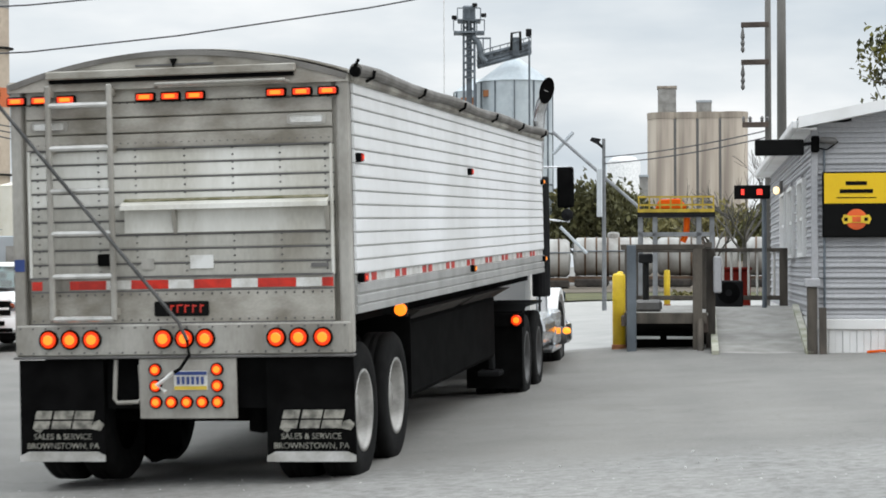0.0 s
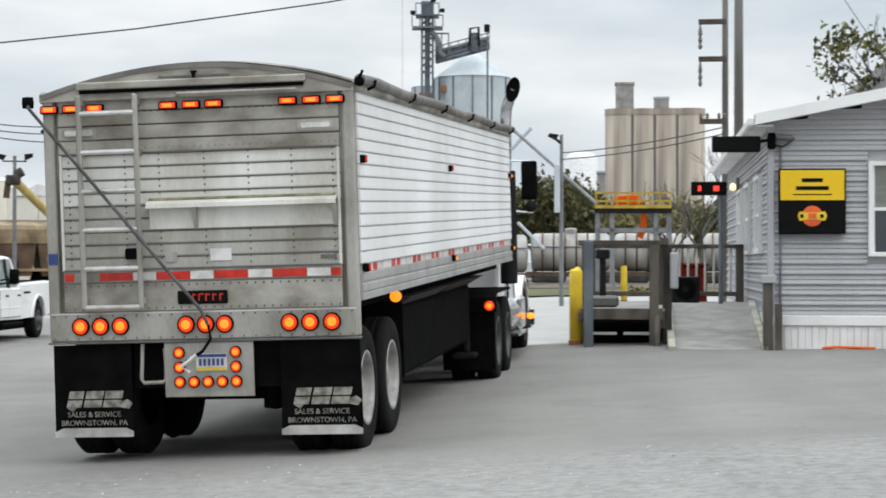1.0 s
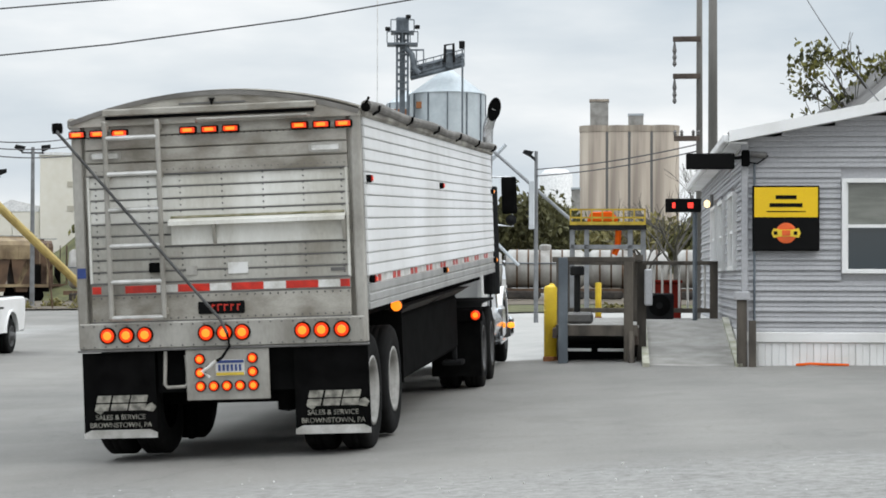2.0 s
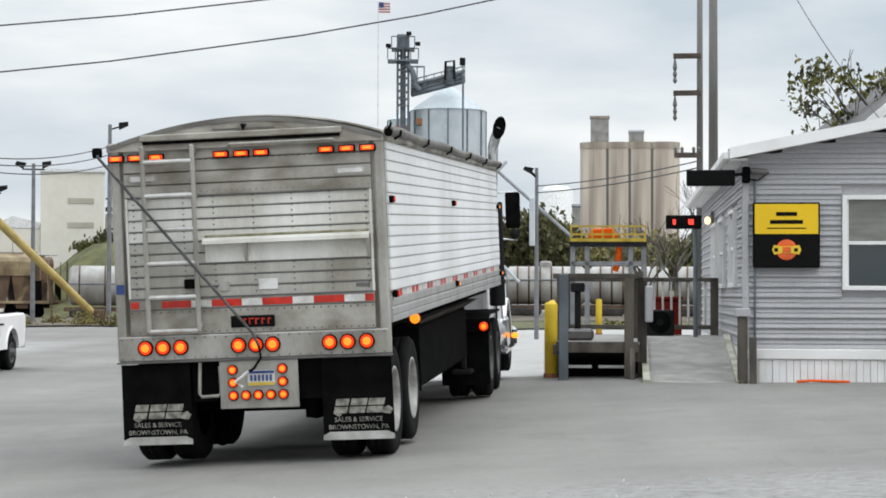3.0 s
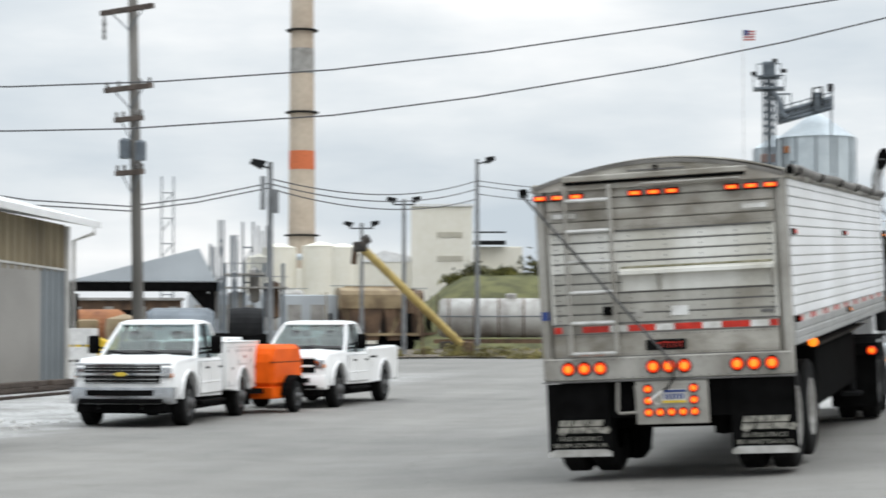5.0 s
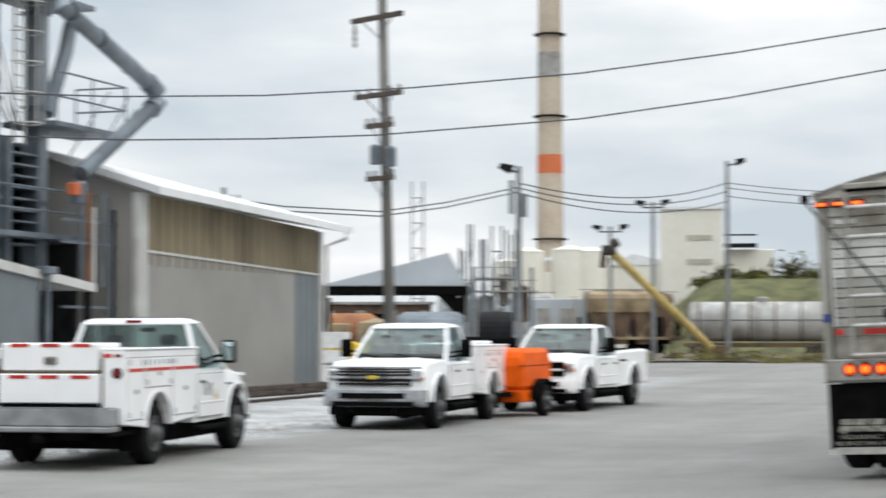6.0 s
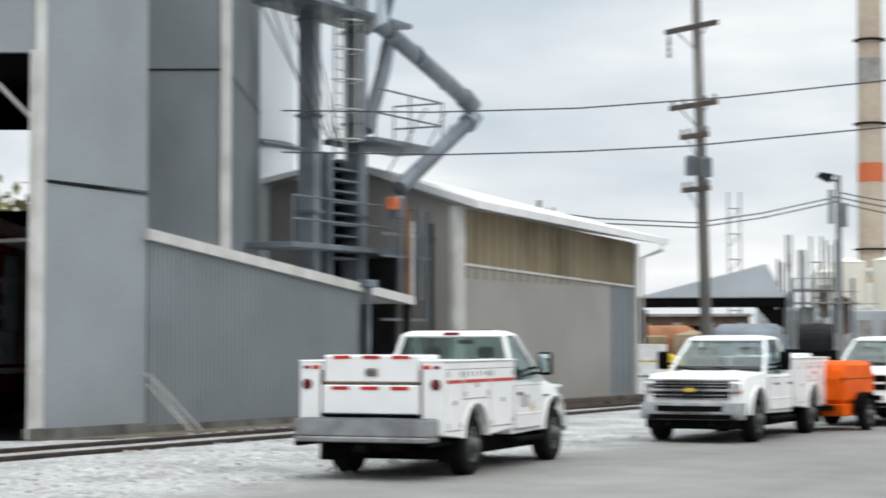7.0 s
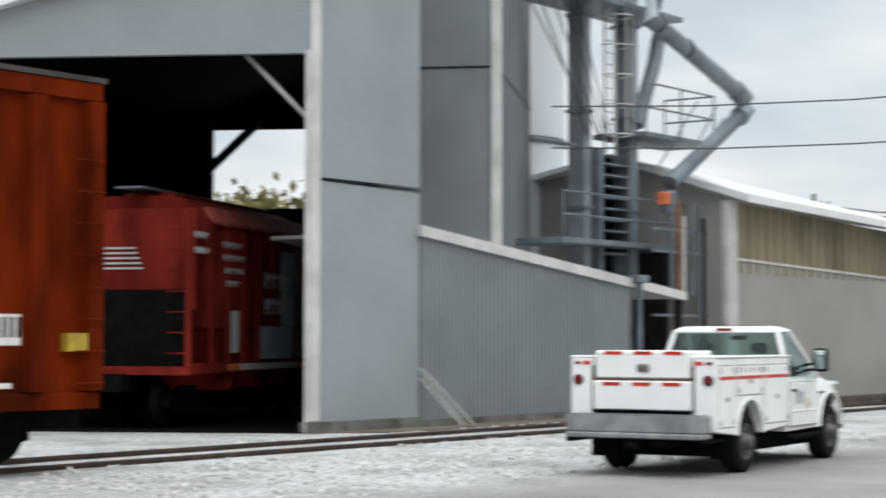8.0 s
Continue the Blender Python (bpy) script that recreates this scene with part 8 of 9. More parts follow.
    for i in range(8):
        p = a.lerp(c, i / 7)
        part("rail_post", box(p.x - 0.03, p.x + 0.03, -0.66, -0.6, p.z, p.z + 1.15), M["galv"], cv)
    part("guard_rail", tube([a + Vector((0, -0.63, 1.12)), c + Vector((0, -0.63, 1.12))], 0.05, 6), M["galv"], cv)
    part("end_support", box(1.9, 2.05, -3.3, -3.1, 0, z(6.45)), M["galv"], cv)


def chimney():
    D = 220.0
    ch = thing("chimney", turned(15.33, D), "tall tan brick chimney with faded orange band", "chimney")
    h = spot(0, 11.6, D).z
    z = lambda el: spot(0, el, D).z
    part("shaft", lathe([(1.65, 0), (1.28, h), (1.0, h), (0, h - 1)], 28), M["stack_tan"], ch, smooth=False)
    for e0, e1, m_ in ((4.72, 5.28, "stack_red"), (7.6, 8.35, "concrete")):
        rr = lambda e: 1.65 - 0.37 * z(e) / h + 0.02
        part("painted_band", lathe([(rr(e0), z(e0)), (rr(e1), z(e1))], 28), M[m_], ch)
    for e in (2.75, 6.45, 8.9):
        rr = 1.65 - 0.37 * z(e) / h
        part("gallery", lathe([(rr, z(e) - 0.15), (rr + 0.5, z(e) - 0.1), (rr + 0.5, z(e) + 0.05), (rr, z(e) + 0.05)], 24), M["steel_dark"], ch)


def plant():
    wb = thing("cream_mill", turned(11.1, 165), "tall cream-clad mill block with small louvres", "building")
    z = lambda el: spot(0, el, 165).z
    w = 165 * math.tan(radians(0.93))
    part("tower", box(-w, w, 0, 6, -1, z(3.62), 0.05), M["cream_wall"], wb)
    part("parapet", box(-w - 0.1, w + 0.1, -0.15, 6.1, z(3.62), z(3.7)), M["far_white"], wb)
    part("annex_roof", prism([(-w - 4.4, z(1.95)), (-w - 2.4, z(2.3)), (-w - 0.05, z(2.12)), (-w - 0.05, z(1.95))], 0.45, 6.1, axis="y"), M["far_white"], wb)
    part("annex", box(-w - 4.3, -w - 2.32, 0.6, 6, -1, z(1.945), 0.05), M["cream_wall"], wb)
    for x, e in ((0.7, 2.77), (0.7, 2.05)):
        part("louvre", box(x - 1.1, x + 1.1, -0.06, 0.02, z(e) - 0.22, z(e) + 0.22), M["louvre_cream"], wb)
    part("annex", box(-w - 2.3, -w - 0.02, 0.5, 6, -1, z(1.95), 0.05), M["cream_wall"], wb)
    part("gallery", box(w + 0.15, w + 3.0, 2, 3, z(2.5), z(2.62)), M["steel_dark"], wb)
    part("gallery_rail", box(w + 0.15, w + 3.0, 2, 2.1, z(2.85), z(2.9)), M["steel_dark"], wb)
    part("annex", box(w + 0.2, w + 4.5, 3, 8, -1, z(2.45), 0.05), M["cream_wall"], wb)
    for i, (az, r, e) in enumerate(((16.55, 1.5, 2.2), (16.0, 1.7, 2.5), (14.75, 1.9, 2.55), (14.1, 1.9, 2.5), (13.55, 1.6, 2.3))):
        ribbed_silo("cream_silo", turned(az, 190), "squat cream storage silo with domed top", r, spot(0, e - 0.15, 190).z, 0.5, "cream_wall", "cream silos")
    base = thing("boiler_house", turned(15.3, 205), "cream boiler house at the foot of the chimney", "building")
    part("block", box(-5.0, 4.6, 0, 8, -1, spot(0, 1.75, 205).z, 0.05), M["cream_wall"], base)
    for i in range(5):
        part("window", box(-4.2 + i * 1.8, -3.4 + i * 1.8, -0.06, 0.02, 3.2, 4.4), M["glass"], base)
    part("roof_duct", tube([(-4, 1, spot(0, 2.05, 205).z), (3, 1, spot(0, 2.15, 205).z)], 0.35, 8), M["far_grey"], base)
    sh = thing("grey_warehouse", turned(16.9, 140), "low grey warehouse with flat roof", "building")
    part("block", box(-4.5, 6.5, 0, 8, -1, spot(0, 0.95, 140).z, 0.05), M["far_grey"], sh)
    for i in range(6):
        part("stain_panel", box(-4 + i * 1.7, -3 + i * 1.7, -0.06, 0.02, 1.5, 3.4), M["concrete"], sh)
    # lattice mast and small stacks
    for az, top, d, w in ((19.35, 4.5, 180, 0.55), (17.75, 3.2, 120, 0.12), (17.35, 2.75, 110, 0.1), (16.95, 3.15, 130, 0.35), (18.0, 2.4, 115, 0.1)):
        ms = thing("lattice_mast", turned(az, d), "thin grey lattice mast over the plant", "mast", "masts over the plant")
        h = spot(0, top, d).z
        for x in (-w, w):
            part("leg", box(x - 0.07, x + 0.07, -0.07, 0.07, 0, h), M["galv"], ms)
        for i in range(int(h / 1.2)):
            part("rung", tube([(-w, 0, i * 1.2), (w, 0, i * 1.2 + (1.2 if i % 2 else 0))], 0.05, 5), M["galv"], ms)
    # low sheds, a rusty tank and a steel process frame behind the canopy
    lw = thing("plant_shed", turned(21.4, 150), "low brown-grey plant shed with dark doorways", "building")
    zz = lambda el: spot(0, el, 150).z
    part("block", box(-7.0, 6.5, 0, 8, -1, zz(0.78), 0.05), M["car_brown"], lw)
    part("roof_edge", box(-7.2, 6.7, -0.3, 8.2, zz(0.78), zz(0.86)), M["concrete"], lw)
    for i in range(5):
        part("doorway", box(-6.2 + i * 2.5, -4.6 + i * 2.5, -0.06, 0.02, 0, zz(0.5)), M["black"], lw)
        part("wall_panel", box(-4.5 + i * 2.5, -3.8 + i * 2.5, -0.05, 0.02, 0, zz(0.6)), M["concrete"], lw)
    rt = thing("rusty_tank", turned(21.35, 100), "rusty brown horizontal tank behind the loader", "tank")
    part("shell", lathe([(0, -1.4), (0.75, -1.3), (0.95, -1.0), (0.95, 1.0), (0.75, 1.3), (0, 1.4)], 24, None, Matrix.Translation((0, 0, 1.75)) @ Matrix.Rotation(radians(90), 4, "Y")), M["rust"], rt)
    for x in (-0.8, 0.8):
        part("saddle", box(x - 0.15, x + 0.15, -0.7, 0.7, 0, 1.0), M["steel_dark"], rt)
    pf = thing("process_frame", turned(17.05, 128), "cluttered steel process frame with vents and platforms", "plant")
    pz = lambda el: spot(0, el, 128).z
    for x in (-2.6, -1.3, 0.0, 1.3, 2.6):
        for y in (0, 2.0):
            part("column", box(x - 0.09, x + 0.09, y - 0.09, y + 0.09, 0, pz(1.9)), M["galv"], pf)
    for e, x0, x1 in ((1.15, -2.9, 2.9), (1.55, -1.4, 1.4)):
        part("platform", box(x0, x1, -0.3, 2.3, pz(e), pz(e) + 0.1), M["concrete"], pf)
        part("guard_rail", box(x0, x1, -0.32, -0.28, pz(e) + 0.75, pz(e) + 0.80), M["pole_grey"], pf)
    for x, e0, e1, r in ((-2.0, 0.2, 1.5, 0.42), (-0.6, 0.2, 1.1, 0.5), (0.7, 0.7, 1.8, 0.38), (1.9, 0.2, 1.4, 0.5)):
        part("vessel", lathe([(0, pz(e0)), (r, pz(e0) + 0.2), (r, pz(e1) - 0.2), (0, pz(e1))], 16, None, Matrix.Translation((x, 1.0, 0))), M["car_grey" if x < 1 else "car_brown"], pf)
    for x, e in ((-2.3, 2.5), (-2.0, 2.2), (-0.9, 2.75), (-0.5, 2.6), (0.9, 3.05), (1.2, 2.9), (1.5, 3.05)):
        part("vent_pipe", tube([(x, 0.6, pz(1.5)), (x, 0.6, pz(e))], 0.07, 6), M["galv"], pf)
    # open canopy with a pale gable
    D = 85.0
    z = lambda el: spot(0, el, D).z
    cp = thing("steel_canopy", turned(20.1, D), "open steel canopy with pale blue-grey gable roof", "canopy")
    part("gable", prism([(-3.3, z(1.35)), (2.5, z(2.35)), (3.3, z(1.35))], 0, 6, axis="y"), M["far_grey"], cp)
    part("beam", box(-3.35, 3.35, -0.15, 0.15, z(1.05), z(1.33), 0.02), M["black"], cp)
    part("knee", prism([(2.0, z(1.05)), (2.9, z(1.05)), (2.9, z(0.4))], -0.1, 0.1, axis="y"), M["black"], cp)
    for x in (-3.1, 3.1):
        part("column", box(x - 0.15, x + 0.15, -0.15, 0.15, -0.1, z(1.05)), M["black"], cp)
        part("column", box(x - 0.15, x + 0.15, 5.7, 6.0, -0.1, z(1.05)), M["black"], cp)
    # clutter under and before it
    tk = thing("steel_tank", turned(18.95, 72), "grey rounded steel tank behind the trucks", "tank")
    part("shell", lathe([(0, -1.3), (0.85, -1.25), (1.0, -1.0), (1.0, 1.0), (0.85, 1.25), (0, 1.3)], 24, None, Matrix.Translation((0, 0, 1.5)) @ Matrix.Rotation(radians(90), 4, "Y")), M["galv"], tk)
    for x in (-0.8, 0.8):
        part("saddle", box(x - 0.15, x + 0.15, -0.7, 0.7, 0, 0.8), M["concrete"], tk)
    # a dark boxy truck cab, built roughly as a drum on a stand
    bt = thing("black_hopper", turned(17.35, 58), "dark boxy truck cab with rounded top", "hopper")
    part("drum", lathe([(0, -0.72), (0.8, -0.7), (0.85, 0), (0.8, 0.7), (0, 0.72)], 24, None, Matrix.Translation((0.35, 0, 1.75)) @ Matrix.Rotation(radians(90), 4, "Y") @ Matrix.Scale(0.75, 4)), M["steel_dark"], bt)
    part("stand", box(-0.75, 0.85, -0.6, 0.6, 0, 1.6, 0.08), M["black"], bt)
    yl = thing("yellow_loader", turned(21.2, 66), "small yellow loader parked under the canopy", "loader")
    part("body", prism([(-1.3, 0.6), (-1.3, 1.3), (-0.3, 1.5), (0.2, 1.3), (1.2, 1.1), (1.2, 0.6)], -0.6, 0.6, axis="y", bevel=0.05), M["yellow_paint"], yl)
    part("cab", box(-0.9, -0.2, -0.5, 0.5, 1.5, 2.05, 0.05), M["car_tan"], yl)
    for x in (-0.9, 0.9):
        part("wheel", lathe([(0, -0.2), (0.5, -0.2), (0.5, 0.2), (0, 0.2)], 18, None, Matrix.Translation((x, -0.6, 0.5)) @ Matrix.Rotation(radians(90), 4, "X")), M["tyre"], yl)
    br = thing("rusty_tank", turned(20.6, 75), "rust-brown tank on legs under the canopy", "tank")
    part("shell", lathe([(0, 1.0), (0.7, 1.1), (0.75, 1.7), (0.7, 2.1), (0, 2.3)], 18), M["car_tan"], br)
    part("leg_ring", lathe([(0.85, 0), (0.85, 1.1), (0.7, 1.1), (0.7, 0)], 12), M["steel_dark"], br)
    nb = thing("notice_board", pose(-20.6, 51.5, 0, 0, 0, 20), "white notice boards on a post beside the tan shed", "notice board")
    part("post", box(-0.04, 0.04, -0.04, 0.04, -0.1, 1.7), M["galv"], nb)
    for z0, z1 in ((1.28, 1.75), (0.85, 1.22), (0.3, 0.78)):
        part("board", box(-0.4, 0.4, -0.09, -0.05, z0, z1, 0.01), M["far_white"], nb)
    # mound of grass
    hb = bmesh.new()
    pts = []
    n = 26
    for j in range(8):
        row = []
        for i in range(n + 1):
            az = 12.3 - i * (12.3 - 5.5) / n
            top = 0.55 + 1.05 * smoothstep(12.1, 10.2, az) + 0.06 * noise.noise((i * 0.7, j * 0.9, 3))
            d = 142 + j * 2.6
            f = smoothstep(0, 7, j)
            p = spot(az, 0, d)
            row.append(hb.verts.new((p.x, p.y, -0.5 + f * (spot(0, top, 160).z + 0.5))))
        pts.append(row)
    for r0, r1 in zip(pts, pts[1:]):
        for i in range(n):
            hb.faces.new((r0[i], r0[i + 1], r1[i + 1], r1[i]))
    tagged(part("grass_mound", hb, M["grass"], smooth=True), "dull green grass mound behind the tank cars", "mound", kind="structure")


def tank_car(az, d, label, material="car_grey", length=9.0, r=1.35, zc=2.15):
    tc = thing("tank_car", turned(az, d), label, "railcar", "line of railcars")
    L = length / 2
    part("tank", lathe([(0, -L), (r * 0.85, -L + 0.08), (r, -L + 0.3), (r, L - 0.3), (r * 0.85, L - 0.08), (0, L)], 32, None, Matrix.Translation((0, 0, zc)) @ Matrix.Rotation(radians(90), 4, "Y")), M[material], tc, smooth=True)
    for i in range(6):
        x = -L + 0.8 + i * (length - 1.6) / 5
        part("band", lathe([(r + 0.01, -0.06), (r + 0.04, -0.05), (r + 0.04, 0.05), (r + 0.01, 0.06)], 24, None, Matrix.Translation((x, 0, zc)) @ Matrix.Rotation(radians(90), 4, "Y")), M["car_brown"], tc)
    part("dome", lathe([(0.4, 0), (0.4, 0.3), (0.3, 0.4), (0, 0.42)], 14, None, Matrix.Translation((0, 0, zc - 0.05 + r))), M[material], tc)
    part("sill", box(-L - 0.3, L + 0.3, -0.9, 0.9, 0.55, 0.85), M["car_brown"], tc)
    part("grab_rail", tube([(-L, -r, 2.5), (L, -r, 2.5)], 0.04, 5), M["galv"], tc)
    for x in (-L + 1.2, L - 1.2):
        part("bogie", box(x - 1.1, x + 1.1, -1.0, 1.0, 0.15, 0.7, 0.1), M["dark_brown"], tc)
    return tc


def yellow_auger():
    a, c = spot(13.55, 2.42, 105), spot(10.45, -0.62, 112)
    au = thing("grain_auger", None, "long faded yellow grain auger leaning over the cars", "auger")
    part("tube", tube([a, c], 0.24, 10), M["conveyor_yellow"], au)
    part("head", box(a.x - 0.4, a.x + 0.35, a.y - 0.3, a.y + 0.3, a.z - 0.3, a.z + 0.25, 0.1, seg=2), M["dark_brown"], au)
    part("motor", lathe([(0, 0), (0.26, 0.05), (0.26, 0.5), (0, 0.55)], 12, None, Matrix.Translation(a + Vector((0.05, 0, 0.2))) @ Matrix.Rotation(radians(60), 4, "Y")), M["dark_brown"], au)
    part("spout", tube([a + Vector((-0.3, 0, -0.1)), a + Vector((-0.4, 0, -1.0))], 0.18, 8), M["car_brown"], au)
    p = a.lerp(c, 0.55)
    part("prop", tube([p, Vector((p.x + 0.3, p.y, 0))], 0.05, 6), M["car_brown"], au)
    part("boot", box(c.x - 0.5, c.x + 0.6, c.y - 0.4, c.y + 0.4, -0.1, c.z + 0.3, 0.05), M["car_brown"], au)


def shrub(az, d, w, h, seed, leaf="leaf_yellow", up=0.0, size=1.0, label="clump of dry yellow-green weeds by the tracks"):
    rng = random.Random(seed)
    v, f = [], []
    for i in range(420):
        c = Vector((rng.gauss(0, w * 0.4), rng.gauss(0, w * 0.3), abs(rng.gauss(0, h * 0.5))))
        q = Euler((rng.random() * 6.3, rng.random() * 6.3, rng.random() * 6.3)).to_matrix()
        n, s = len(v), rng.uniform(0.06, 0.16) * size
        for u, k in ((-1, 0), (0, -0.4), (1, 0), (0, 0.4)):
            v.append(tuple(c + q @ Vector((u * s, k * s, 0))))
        f.append((n, n + 1, n + 2, n + 3))
    me = bpy.data.meshes.new("weeds")
    me.from_pydata(v, [], f)
    me.materials.append(M[leaf])
    ob = new("weed_clump", me)
    ob.matrix_basis = Matrix.Translation((0, 0, up)) @ turned(az, d)
    tagged(ob, label, "weeds", kind="stuff")


def ground_strip(az0, az1, d0, d1, lift):
    """A thin sheet that follows the ground between two bearings and two distances."""
    b = bmesh.new()
    rows = []
    for j in range(9):
        row = []
        for i in range(49):
            p = spot(az0 + (az1 - az0) * i / 48, 0, d0 + (d1 - d0) * j / 8 + 0.6 * math.sin(i * 1.7 + j))
            row.append(b.verts.new((p.x, p.y, level(p.x, p.y) + lift)))
        rows.append(row)
    for r0, r1 in zip(rows, rows[1:]):
        for i in range(48):
            b.faces.new((r0[i], r0[i + 1], r1[i + 1], r1[i]))
    bmesh.ops.recalc_face_normals(b, faces=b.faces[:])
    return b


def east_far():
    # strip of grass across the road, and the dark ballast under the far cars
    tagged(part("verge", ground_strip(4.0, -16, 82, 104, 0.07), M["grass"]), "strip of dull grass across the road", "grass", kind="structure")
    tagged(part("ballast", ground_strip(24.0, -16, 105, 142, 0.09), M["dirt"]), "dark brown ballast under the far line of cars", "ballast", kind="structure")
    for i, (az, mt) in enumerate(((-0.6, "car_grey"), (-3.1, "car_grey"), (-5.6, "car_grey"), (-8.2, "car_grey"))):
        tank_car(az, 125, "pale grey railcar on the far line", mt, 5.3, 1.25)
    # loading gantry with yellow rails
    D = 66.0
    z = lambda el: spot(0, el, D).z
    gt = thing("loading_gantry", turned(-5.0, D), "grey steel loading gantry with yellow rails and orange gear", "gantry")
    part("deck", box(-1.35, 1.3, -0.6, 0.6, z(1.09), z(1.23)), M["steel_dark"], gt)
    for x in (-1.25, -0.75, 0.75, 1.2):
        part("column", box(x - 0.08, x + 0.08, -0.5, -0.34, 0.2, z(1.09)), M["pole_grey"], gt)
        part("column", box(x - 0.08, x + 0.08, 0.34, 0.5, 0.2, z(1.09)), M["pole_grey"], gt)
    part("lower_beam", box(-1.3, 1.3, -0.5, 0.5, z(0.52), z(0.64)), M["pole_grey"], gt)
    for i in range(8):
        x = -1.3 + i * 2.55 / 7
        part("rail_post", box(x - 0.025, x + 0.025, -0.6, -0.55, z(1.23), z(1.69)), M["dull_yellow"], gt)
    for e in (1.45, 1.69):
        part("guard_rail", box(-1.33, 1.28, -0.6, -0.55, z(e) - 0.03, z(e) + 0.03), M["dull_yellow"], gt)
    part("toe_board", box(-1.33, 1.28, -0.62, -0.58, z(1.23), z(1.33)), M["dull_yellow"], gt)
    part("hoist", prism([(-0.75, z(1.33)), (-0.6, z(1.62)), (0.1, z(1.65)), (0.35, z(1.42)), (0.3, z(1.33))], -0.3, 0.3, axis="y", bevel=0.03), M["orange_paint"], gt)
    part("drop_arm", tube([(0.35, -0.2, z(1.07)), (0.32, -0.2, z(0.60)), (0.2, -0.2, z(0.35))], 0.11, 8), M["orange_paint"], gt)
    # sloping pipe behind the cab
    pp = thing("sloping_pipe", None, "long grey sloping pipe to the gantry", "pipe")
    part("pipe", tube([spot(-1.3, 4.05, 70), spot(-3.9, 1.75, 66)], 0.06, 8), M["pole_grey"], pp)
    part("pipe", tube([spot(-1.9, 4.05, 70), spot(-1.3, 3.4, 70)], 0.07, 8), M["far_grey"], pp)
    part("lower_strut", tube([spot(-1.5, 1.2, 70), spot(-2.3, 0.4, 70)], 0.06, 8), M["far_grey"], pp)
    wt = thing("white_tank", turned(-3.42, 200), "white upright storage tank", "tank")
    part("shell", lathe([(1.75, -1), (1.75, spot(0, 3.05, 200).z), (1.2, spot(0, 3.2, 200).z), (0, spot(0, 3.25, 200).z)], 24), M["far_white"], wt, smooth=True)
    part("ring", lathe([(1.76, 6), (1.8, 6.1), (1.76, 6.2)], 24), M["far_grey"], wt)
    sb = thing("small_grey_shed", turned(-4.0, 180), "small grey shed among the trees", "shed")
    part("block", box(-0.35, 0.45, 0, 3, 0, spot(0, 2.6, 180).z), M["concrete"], sb)
    part("roof", box(-0.4, 0.5, -0.1, 3.1, spot(0, 2.6, 180).z, spot(0, 2.66, 180).z), M["far_grey"], sb)
    cb = thing("switch_cabinet", turned(-2.85, 60), "pale grey switch cabinet on the lamp pole", "cabinet")
    part("case", box(-0.26, -0.08, -0.3, -0.12, spot(0, 1.1, 60).z, spot(0, 2.55, 60).z, 0.02), M["bin_pale"], cb)
    part("door", box(-0.24, -0.1, -0.32, -0.301, spot(0, 1.2, 60).z, spot(0, 2.45, 60).z, 0.01), M["bin_pale"], cb)
    # flag
    fg = thing("flag_pole", turned(1.8, 160), "tall pole with a small striped flag", "flag")
    zt = spot(0, 8.8, 160).z
    part("pole", tube([(-0.55, 0, -0.3), (-0.55, 0, zt + 0.1)], 0.05, 6), M["far_white"], fg)
    fl = part("flag", box(-0.5, 0.45, -0.02, 0.02, zt - 0.9, zt), M["far_white"], fg)
    for i in range(4):
        part("stripe", box(-0.5, 0.45, -0.028, -0.021, zt - 0.88 + i * 0.23, zt - 0.77 + i * 0.23), M["flag_red"], fl)
    part("canton", box(-0.5, -0.08, -0.04, -0.029, zt - 0.46, zt), M["flag_blue"], fl)


concrete_silos()
far_elevator()
chimney()
plant()
for az in (9.0, 4.3):
    tank_car(az, 138, "long pale tank car with dark frame", "car_grey", 10.6, 1.42, 2.4)
hopper_car("tan_hopper_car", turned(14.7, 140) @ pose(0, 0, 0, 0, 0, -82), "car_tan", 7.0, "tan covered hopper car on the far line", False, 3.1, "car_brown")
hopper_car("brown_hopper_car", turned(12.9, 150) @ pose(0, 0, 0, 0, 0, -82), "car_brown", 4.2, "rusty brown hopper car on the far line", False, 2.6, "car_brown")
hopper_car("grey_hopper_car", turned(17.2, 150) @ pose(0, 0, 0, 0, 0, -82), "car_grey", 6.0, "stained pale grey hopper car on the far line", False)
yellow_auger()
east_far()
utility_pole(20.15, 52, 12.5, "tall weathered utility pole with double cross-arms", lean=-0.45, arms=((9.45, 2.1, -1), (7.12, 1.9, 1), (6.2, 1.1, 1), (4.6, 1.1, 1)), gear=((5.0, -0.4), (4.9, 0.4)), skew=-48, r=0.17)
utility_pole(-7.72, 52, 11.5, "slender utility pole with side arms and insulators", arms=((7.15, 0.75, -1), (6.05, 0.75, -1), (4.2, 0.7, 1)), r=0.1, shift=-0.34)
utility_pole(-8.12, 50, 12.5, "thick plain utility pole behind the scale house", r=0.14)
lamp_post(-2.82, 60, 3.85, (-0.25,), "grey yard lamp post with one floodlight", 0.075)
lamp_post(10.02, 112, 5.05, (0.75,), "tall yard lamp post with one floodlight")
lamp_post(12.24, 118, 3.85, (-0.75, 0.75), "yard lamp post with two floodlights")
lamp_post(13.52, 125, 3.12, (-0.85, 0.85), "yard lamp post with two floodlights")
lamp_post(16.28, 80, 4.95, (-0.5,), "yard lamp post with one floodlight and wiring gear")
bx = thing("pole_switchgear", turned(16.28, 79.6), "small bracket of switches on the lamp post", "switchgear")
part("frame", box(-0.42, -0.2, -0.1, 0.1, spot(0, 3.5, 80).z, spot(0, 4.5, 80).z), M["pole_grey"], bx)
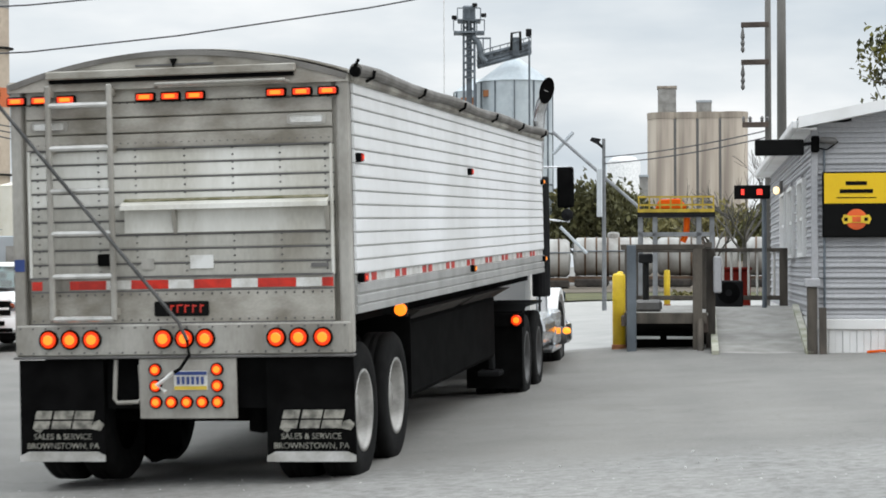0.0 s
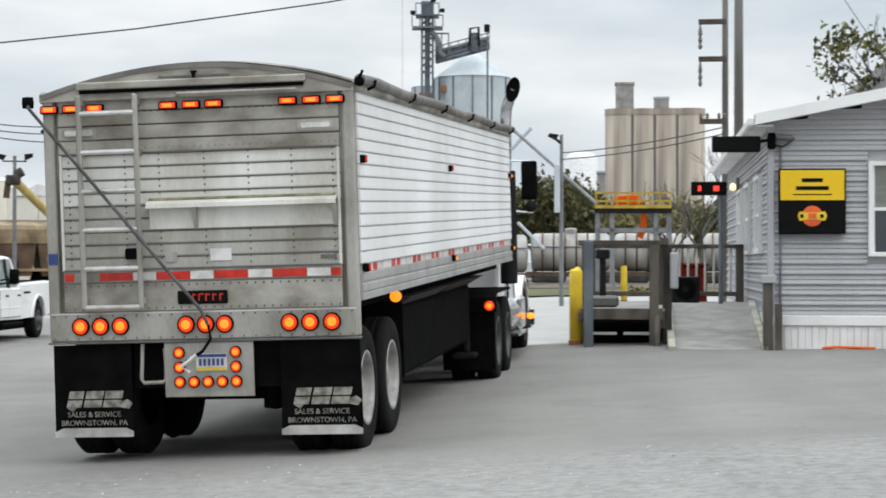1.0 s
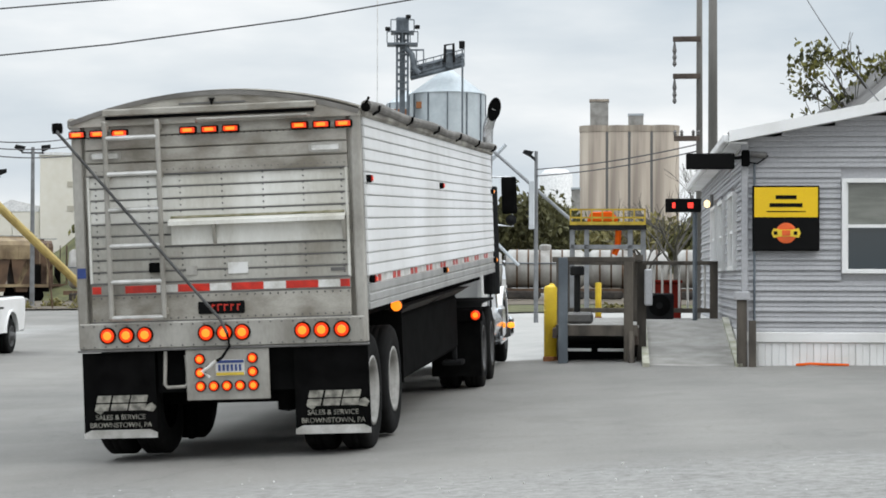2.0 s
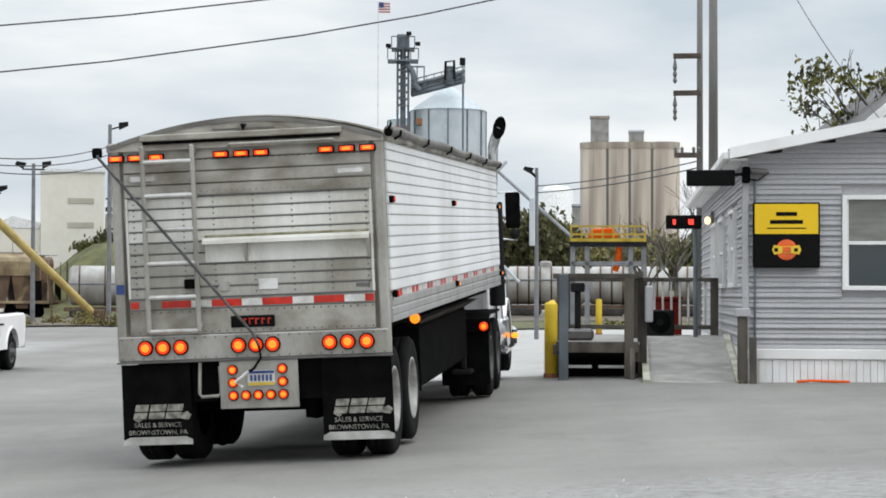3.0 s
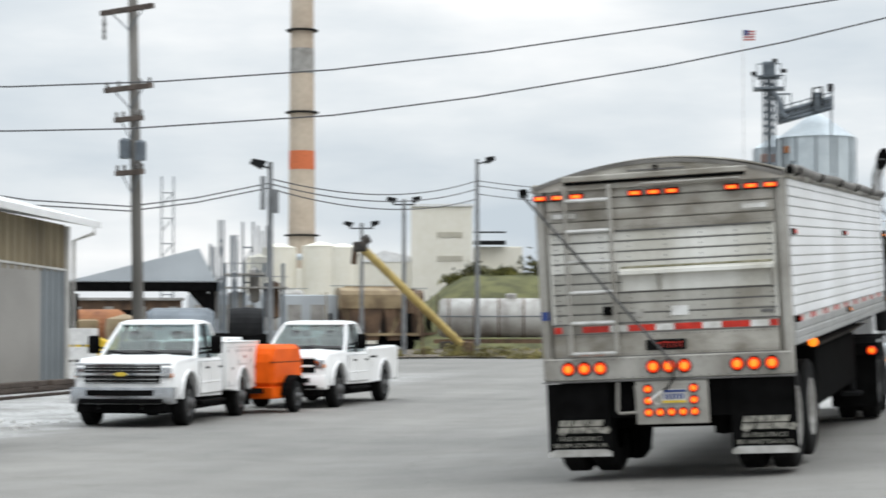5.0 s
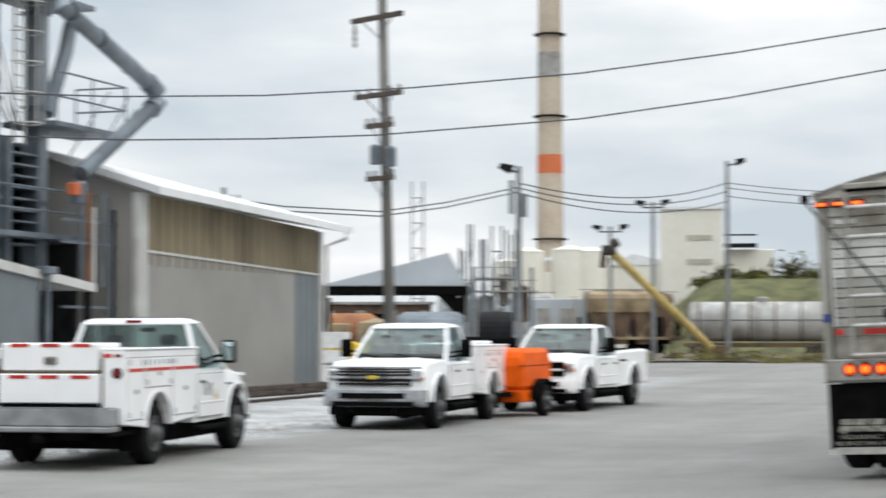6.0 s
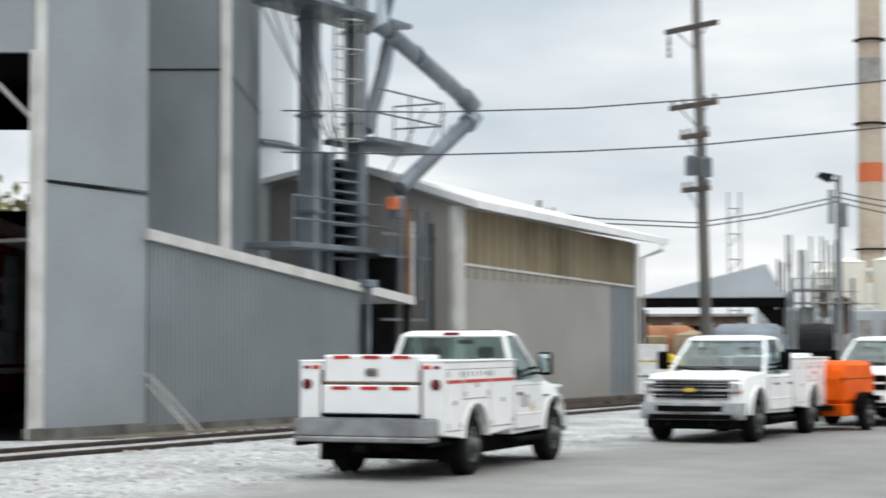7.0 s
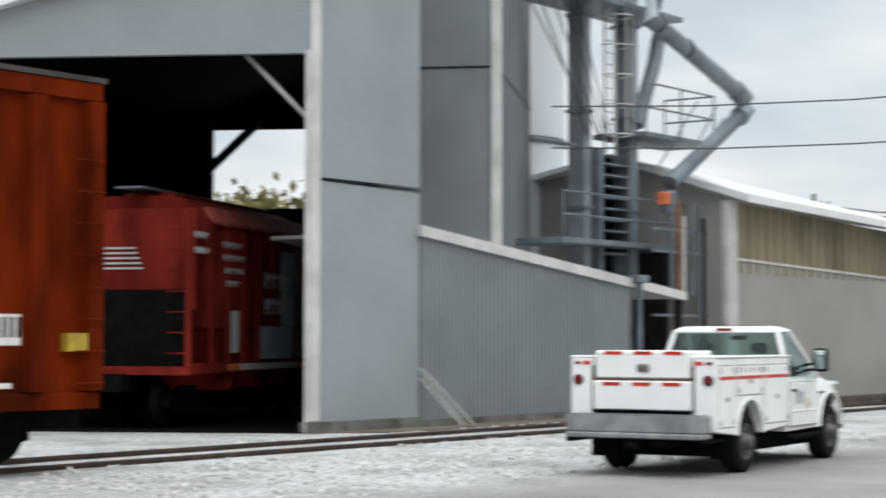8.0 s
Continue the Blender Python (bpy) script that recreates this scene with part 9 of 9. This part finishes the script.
part("frame", box(0.1, 0.35, -0.1, 0.1, spot(0, 3.4, 80).z, spot(0, 4.1, 80).z), M["pole_grey"], bx)
# wires
for way in (((33, 7.0), (28.5, 6.97), (24, 7.07), (19.5, 7.33), (14.4, 7.74), (9.7, 8.28), (4, 9.02), (-1, 9.65), (-6, 10.4)),
            ((33, 5.75), (28.1, 5.69), (24, 5.77), (20.6, 5.9), (14.4, 6.37), (10.0, 6.93), (4.3, 7.8), (0.7, 8.44), (-4.5, 9.5), (-10, 10.6))):
    wire = part("overhead_cable", tube([spot(a_, e_, 46) for a_, e_ in way], 0.02, 5), M["cable"])
    tagged(wire, "dark overhead cable strung across the yard", "cable", "overhead cables")
for el0, el1 in ((4.45, 4.4), (4.3, 4.15), (4.15, 3.85)):
    cable(spot(16.28, el0, 80), spot(10.02, el1, 112), 0.75, 0.03, "dark cable between the yard lamp posts")
utility_pole(25.2, 72, 4.3, "short utility pole behind the tan shed", arms=((3.9, 1.2, 1),), r=0.13)
for de in (0.0, 0.14):
    wire = part("overhead_cable", tube([spot(25.2, 3.85 + de, 72), spot(23.4, 3.6 + de, 73), spot(20.5, 3.45 + de, 75), spot(18.5, 3.72 + de, 77), spot(16.28, 4.18 + de, 80)], 0.028, 5), M["cable"])
    tagged(wire, "dark cable from the lamp post over the tan shed", "cable", "overhead cables")
for el0, el1 in ((4.4, 4.1), (4.25, 3.9), (4.0, 3.7)):
    cable(spot(10.02, el0, 112), spot(2, el1, 100), 0.4, 0.025, "dark cable running behind the trailer")
for el0, el1 in ((4.05, 3.3), (3.85, 3.1)):
    cable(spot(-7.72, el0, 52), spot(-2.82, el1, 60), 0.1, 0.018, "thin cable to the grey lamp post")
cable(spot(-10.2, 9.5, 50), spot(-13.5, 4.6, 34), 0.2, 0.012, "thin service cable to the house")
# trees
tree(turned(-14.6, 46), 8.6, "tall half-bare tree with tufts of green leaves", 11, "leaf_dark", 95, 0.085, 0.40, 3, 0.8, 0.16, 0.15)
tree(turned(-7.0, 95), 7.4, "bare grey tree before the silos", 5, "leaf", 0, 0.1, 0.5, 3, 0.75, 0.16)
tree(turned(-6.1, 100), 6.0, "bare grey tree before the silos", 8, "leaf", 0, 0.1, 0.5, 3, 0.75, 0.14)
for i, (az, d, h, lf) in enumerate(((-2.0, 150, 8.6, "leaf"), (-2.9, 160, 9.0, "leaf"), (-1.0, 155, 8.6, "leaf_yellow"), (-3.9, 170, 7.6, "leaf"), (-5.4, 150, 5.6, "leaf_yellow"), (-6.6, 155, 6.0, "leaf_yellow"), (-8.0, 150, 6.4, "leaf"),
                                    (40.5, 95, 9.4, "leaf_yellow"), (42.5, 100, 9.6, "leaf"), (39.0, 100, 11.0, "leaf"), (44.5, 98, 9.2, "leaf_yellow"))):
    tree(turned(az, d), h, "full green and yellowing tree in the distance", 20 + i, lf, 40, 0.3, 1.6, 2, 0.9, 0.22)
for i, (az, d, w, h) in enumerate(((10.75, 108, 0.9, 0.7), (9.9, 106, 1.1, 0.6), (9.2, 110, 0.8, 0.5), (18.4, 60, 0.5, 0.4), (11.6, 115, 0.7, 0.4))):
    shrub(az, d, w, h, 60 + i)
for i, (az, w, h) in enumerate(((10.7, 1.0, 0.5), (10.1, 1.6, 0.8), (9.2, 1.4, 0.6), (8.1, 2.2, 1.6), (7.2, 1.5, 0.9), (6.3, 1.6, 0.7))):
    shrub(az, 159.5, w, h, 80 + i, "leaf" if i % 2 else "leaf_dark", spot(0, 0.55 + 1.05 * smoothstep(12.1, 10.2, az), 159.5).z - 0.25, 2.2, "low dark scrub along the top of the grass mound")
for i, (az, d, w, h) in enumerate(((8.5, 104, 1.6, 0.55), (7.6, 107, 1.3, 0.45), (6.6, 103, 1.5, 0.5), (5.6, 106, 1.2, 0.4), (12.6, 108, 0.9, 0.35), (-1.2, 83, 0.7, 0.3), (-5.2, 84, 0.9, 0.3))):
    shrub(az, d, w, h, 95 + i)


# ---- what moves ----
TRAIL = [(0.0, -2.41, 13.984, 0.033, -8.35, 1.46, -0.91), (0.5, -2.262, 14.76, 0.037, -8.09, 1.63, -1.27), (1.0, -2.124, 15.478, 0.049, -7.85, 1.78, -1.58),
         (1.5, -2.004, 16.13, 0.068, -7.66, 1.85, -1.83), (3.0, -1.72, 17.785, 0.089, -7.18, 2.21, -2.31), (3.5, -1.654, 18.197, 0.106, -7.0, 2.3, -2.22),
         (4.0, -1.592, 18.705, 0.117, -6.93, 2.36, -2.36), (4.5, -1.509, 19.12, 0.133, -6.97, 2.4, -2.34), (6.0, -1.275, 20.70, 0.17, -6.8, 2.2, -2.2), (8.0, -1.0, 22.85, 0.20, -6.7, 2.0, -2.0)]


def motions():
    walk(trailer, [(t, pose(x, y, z, p, r, w)) for t, x, y, z, w, p, r in TRAIL])
    walk(truck, [(t, pose(x, y, z, p, r, w) @ pose(0.06, 9.75, -0.10, -0.8, 0.4, 1.4)) for t, x, y, z, w, p, r in TRAIL])
    times = [i * 0.25 for i in range(33)]
    gone = [float(np.interp(t, [k[0] for k in TRAIL], [k[2] for k in TRAIL])) - TRAIL[0][2] for t in times]
    for w in ROLLING:
        base = w.location.copy()
        walk(w, [(t, pose(*base) @ pose(0, 0, 0, -math.degrees(g / 0.525))) for t, g in zip(times, gone)])


motions()
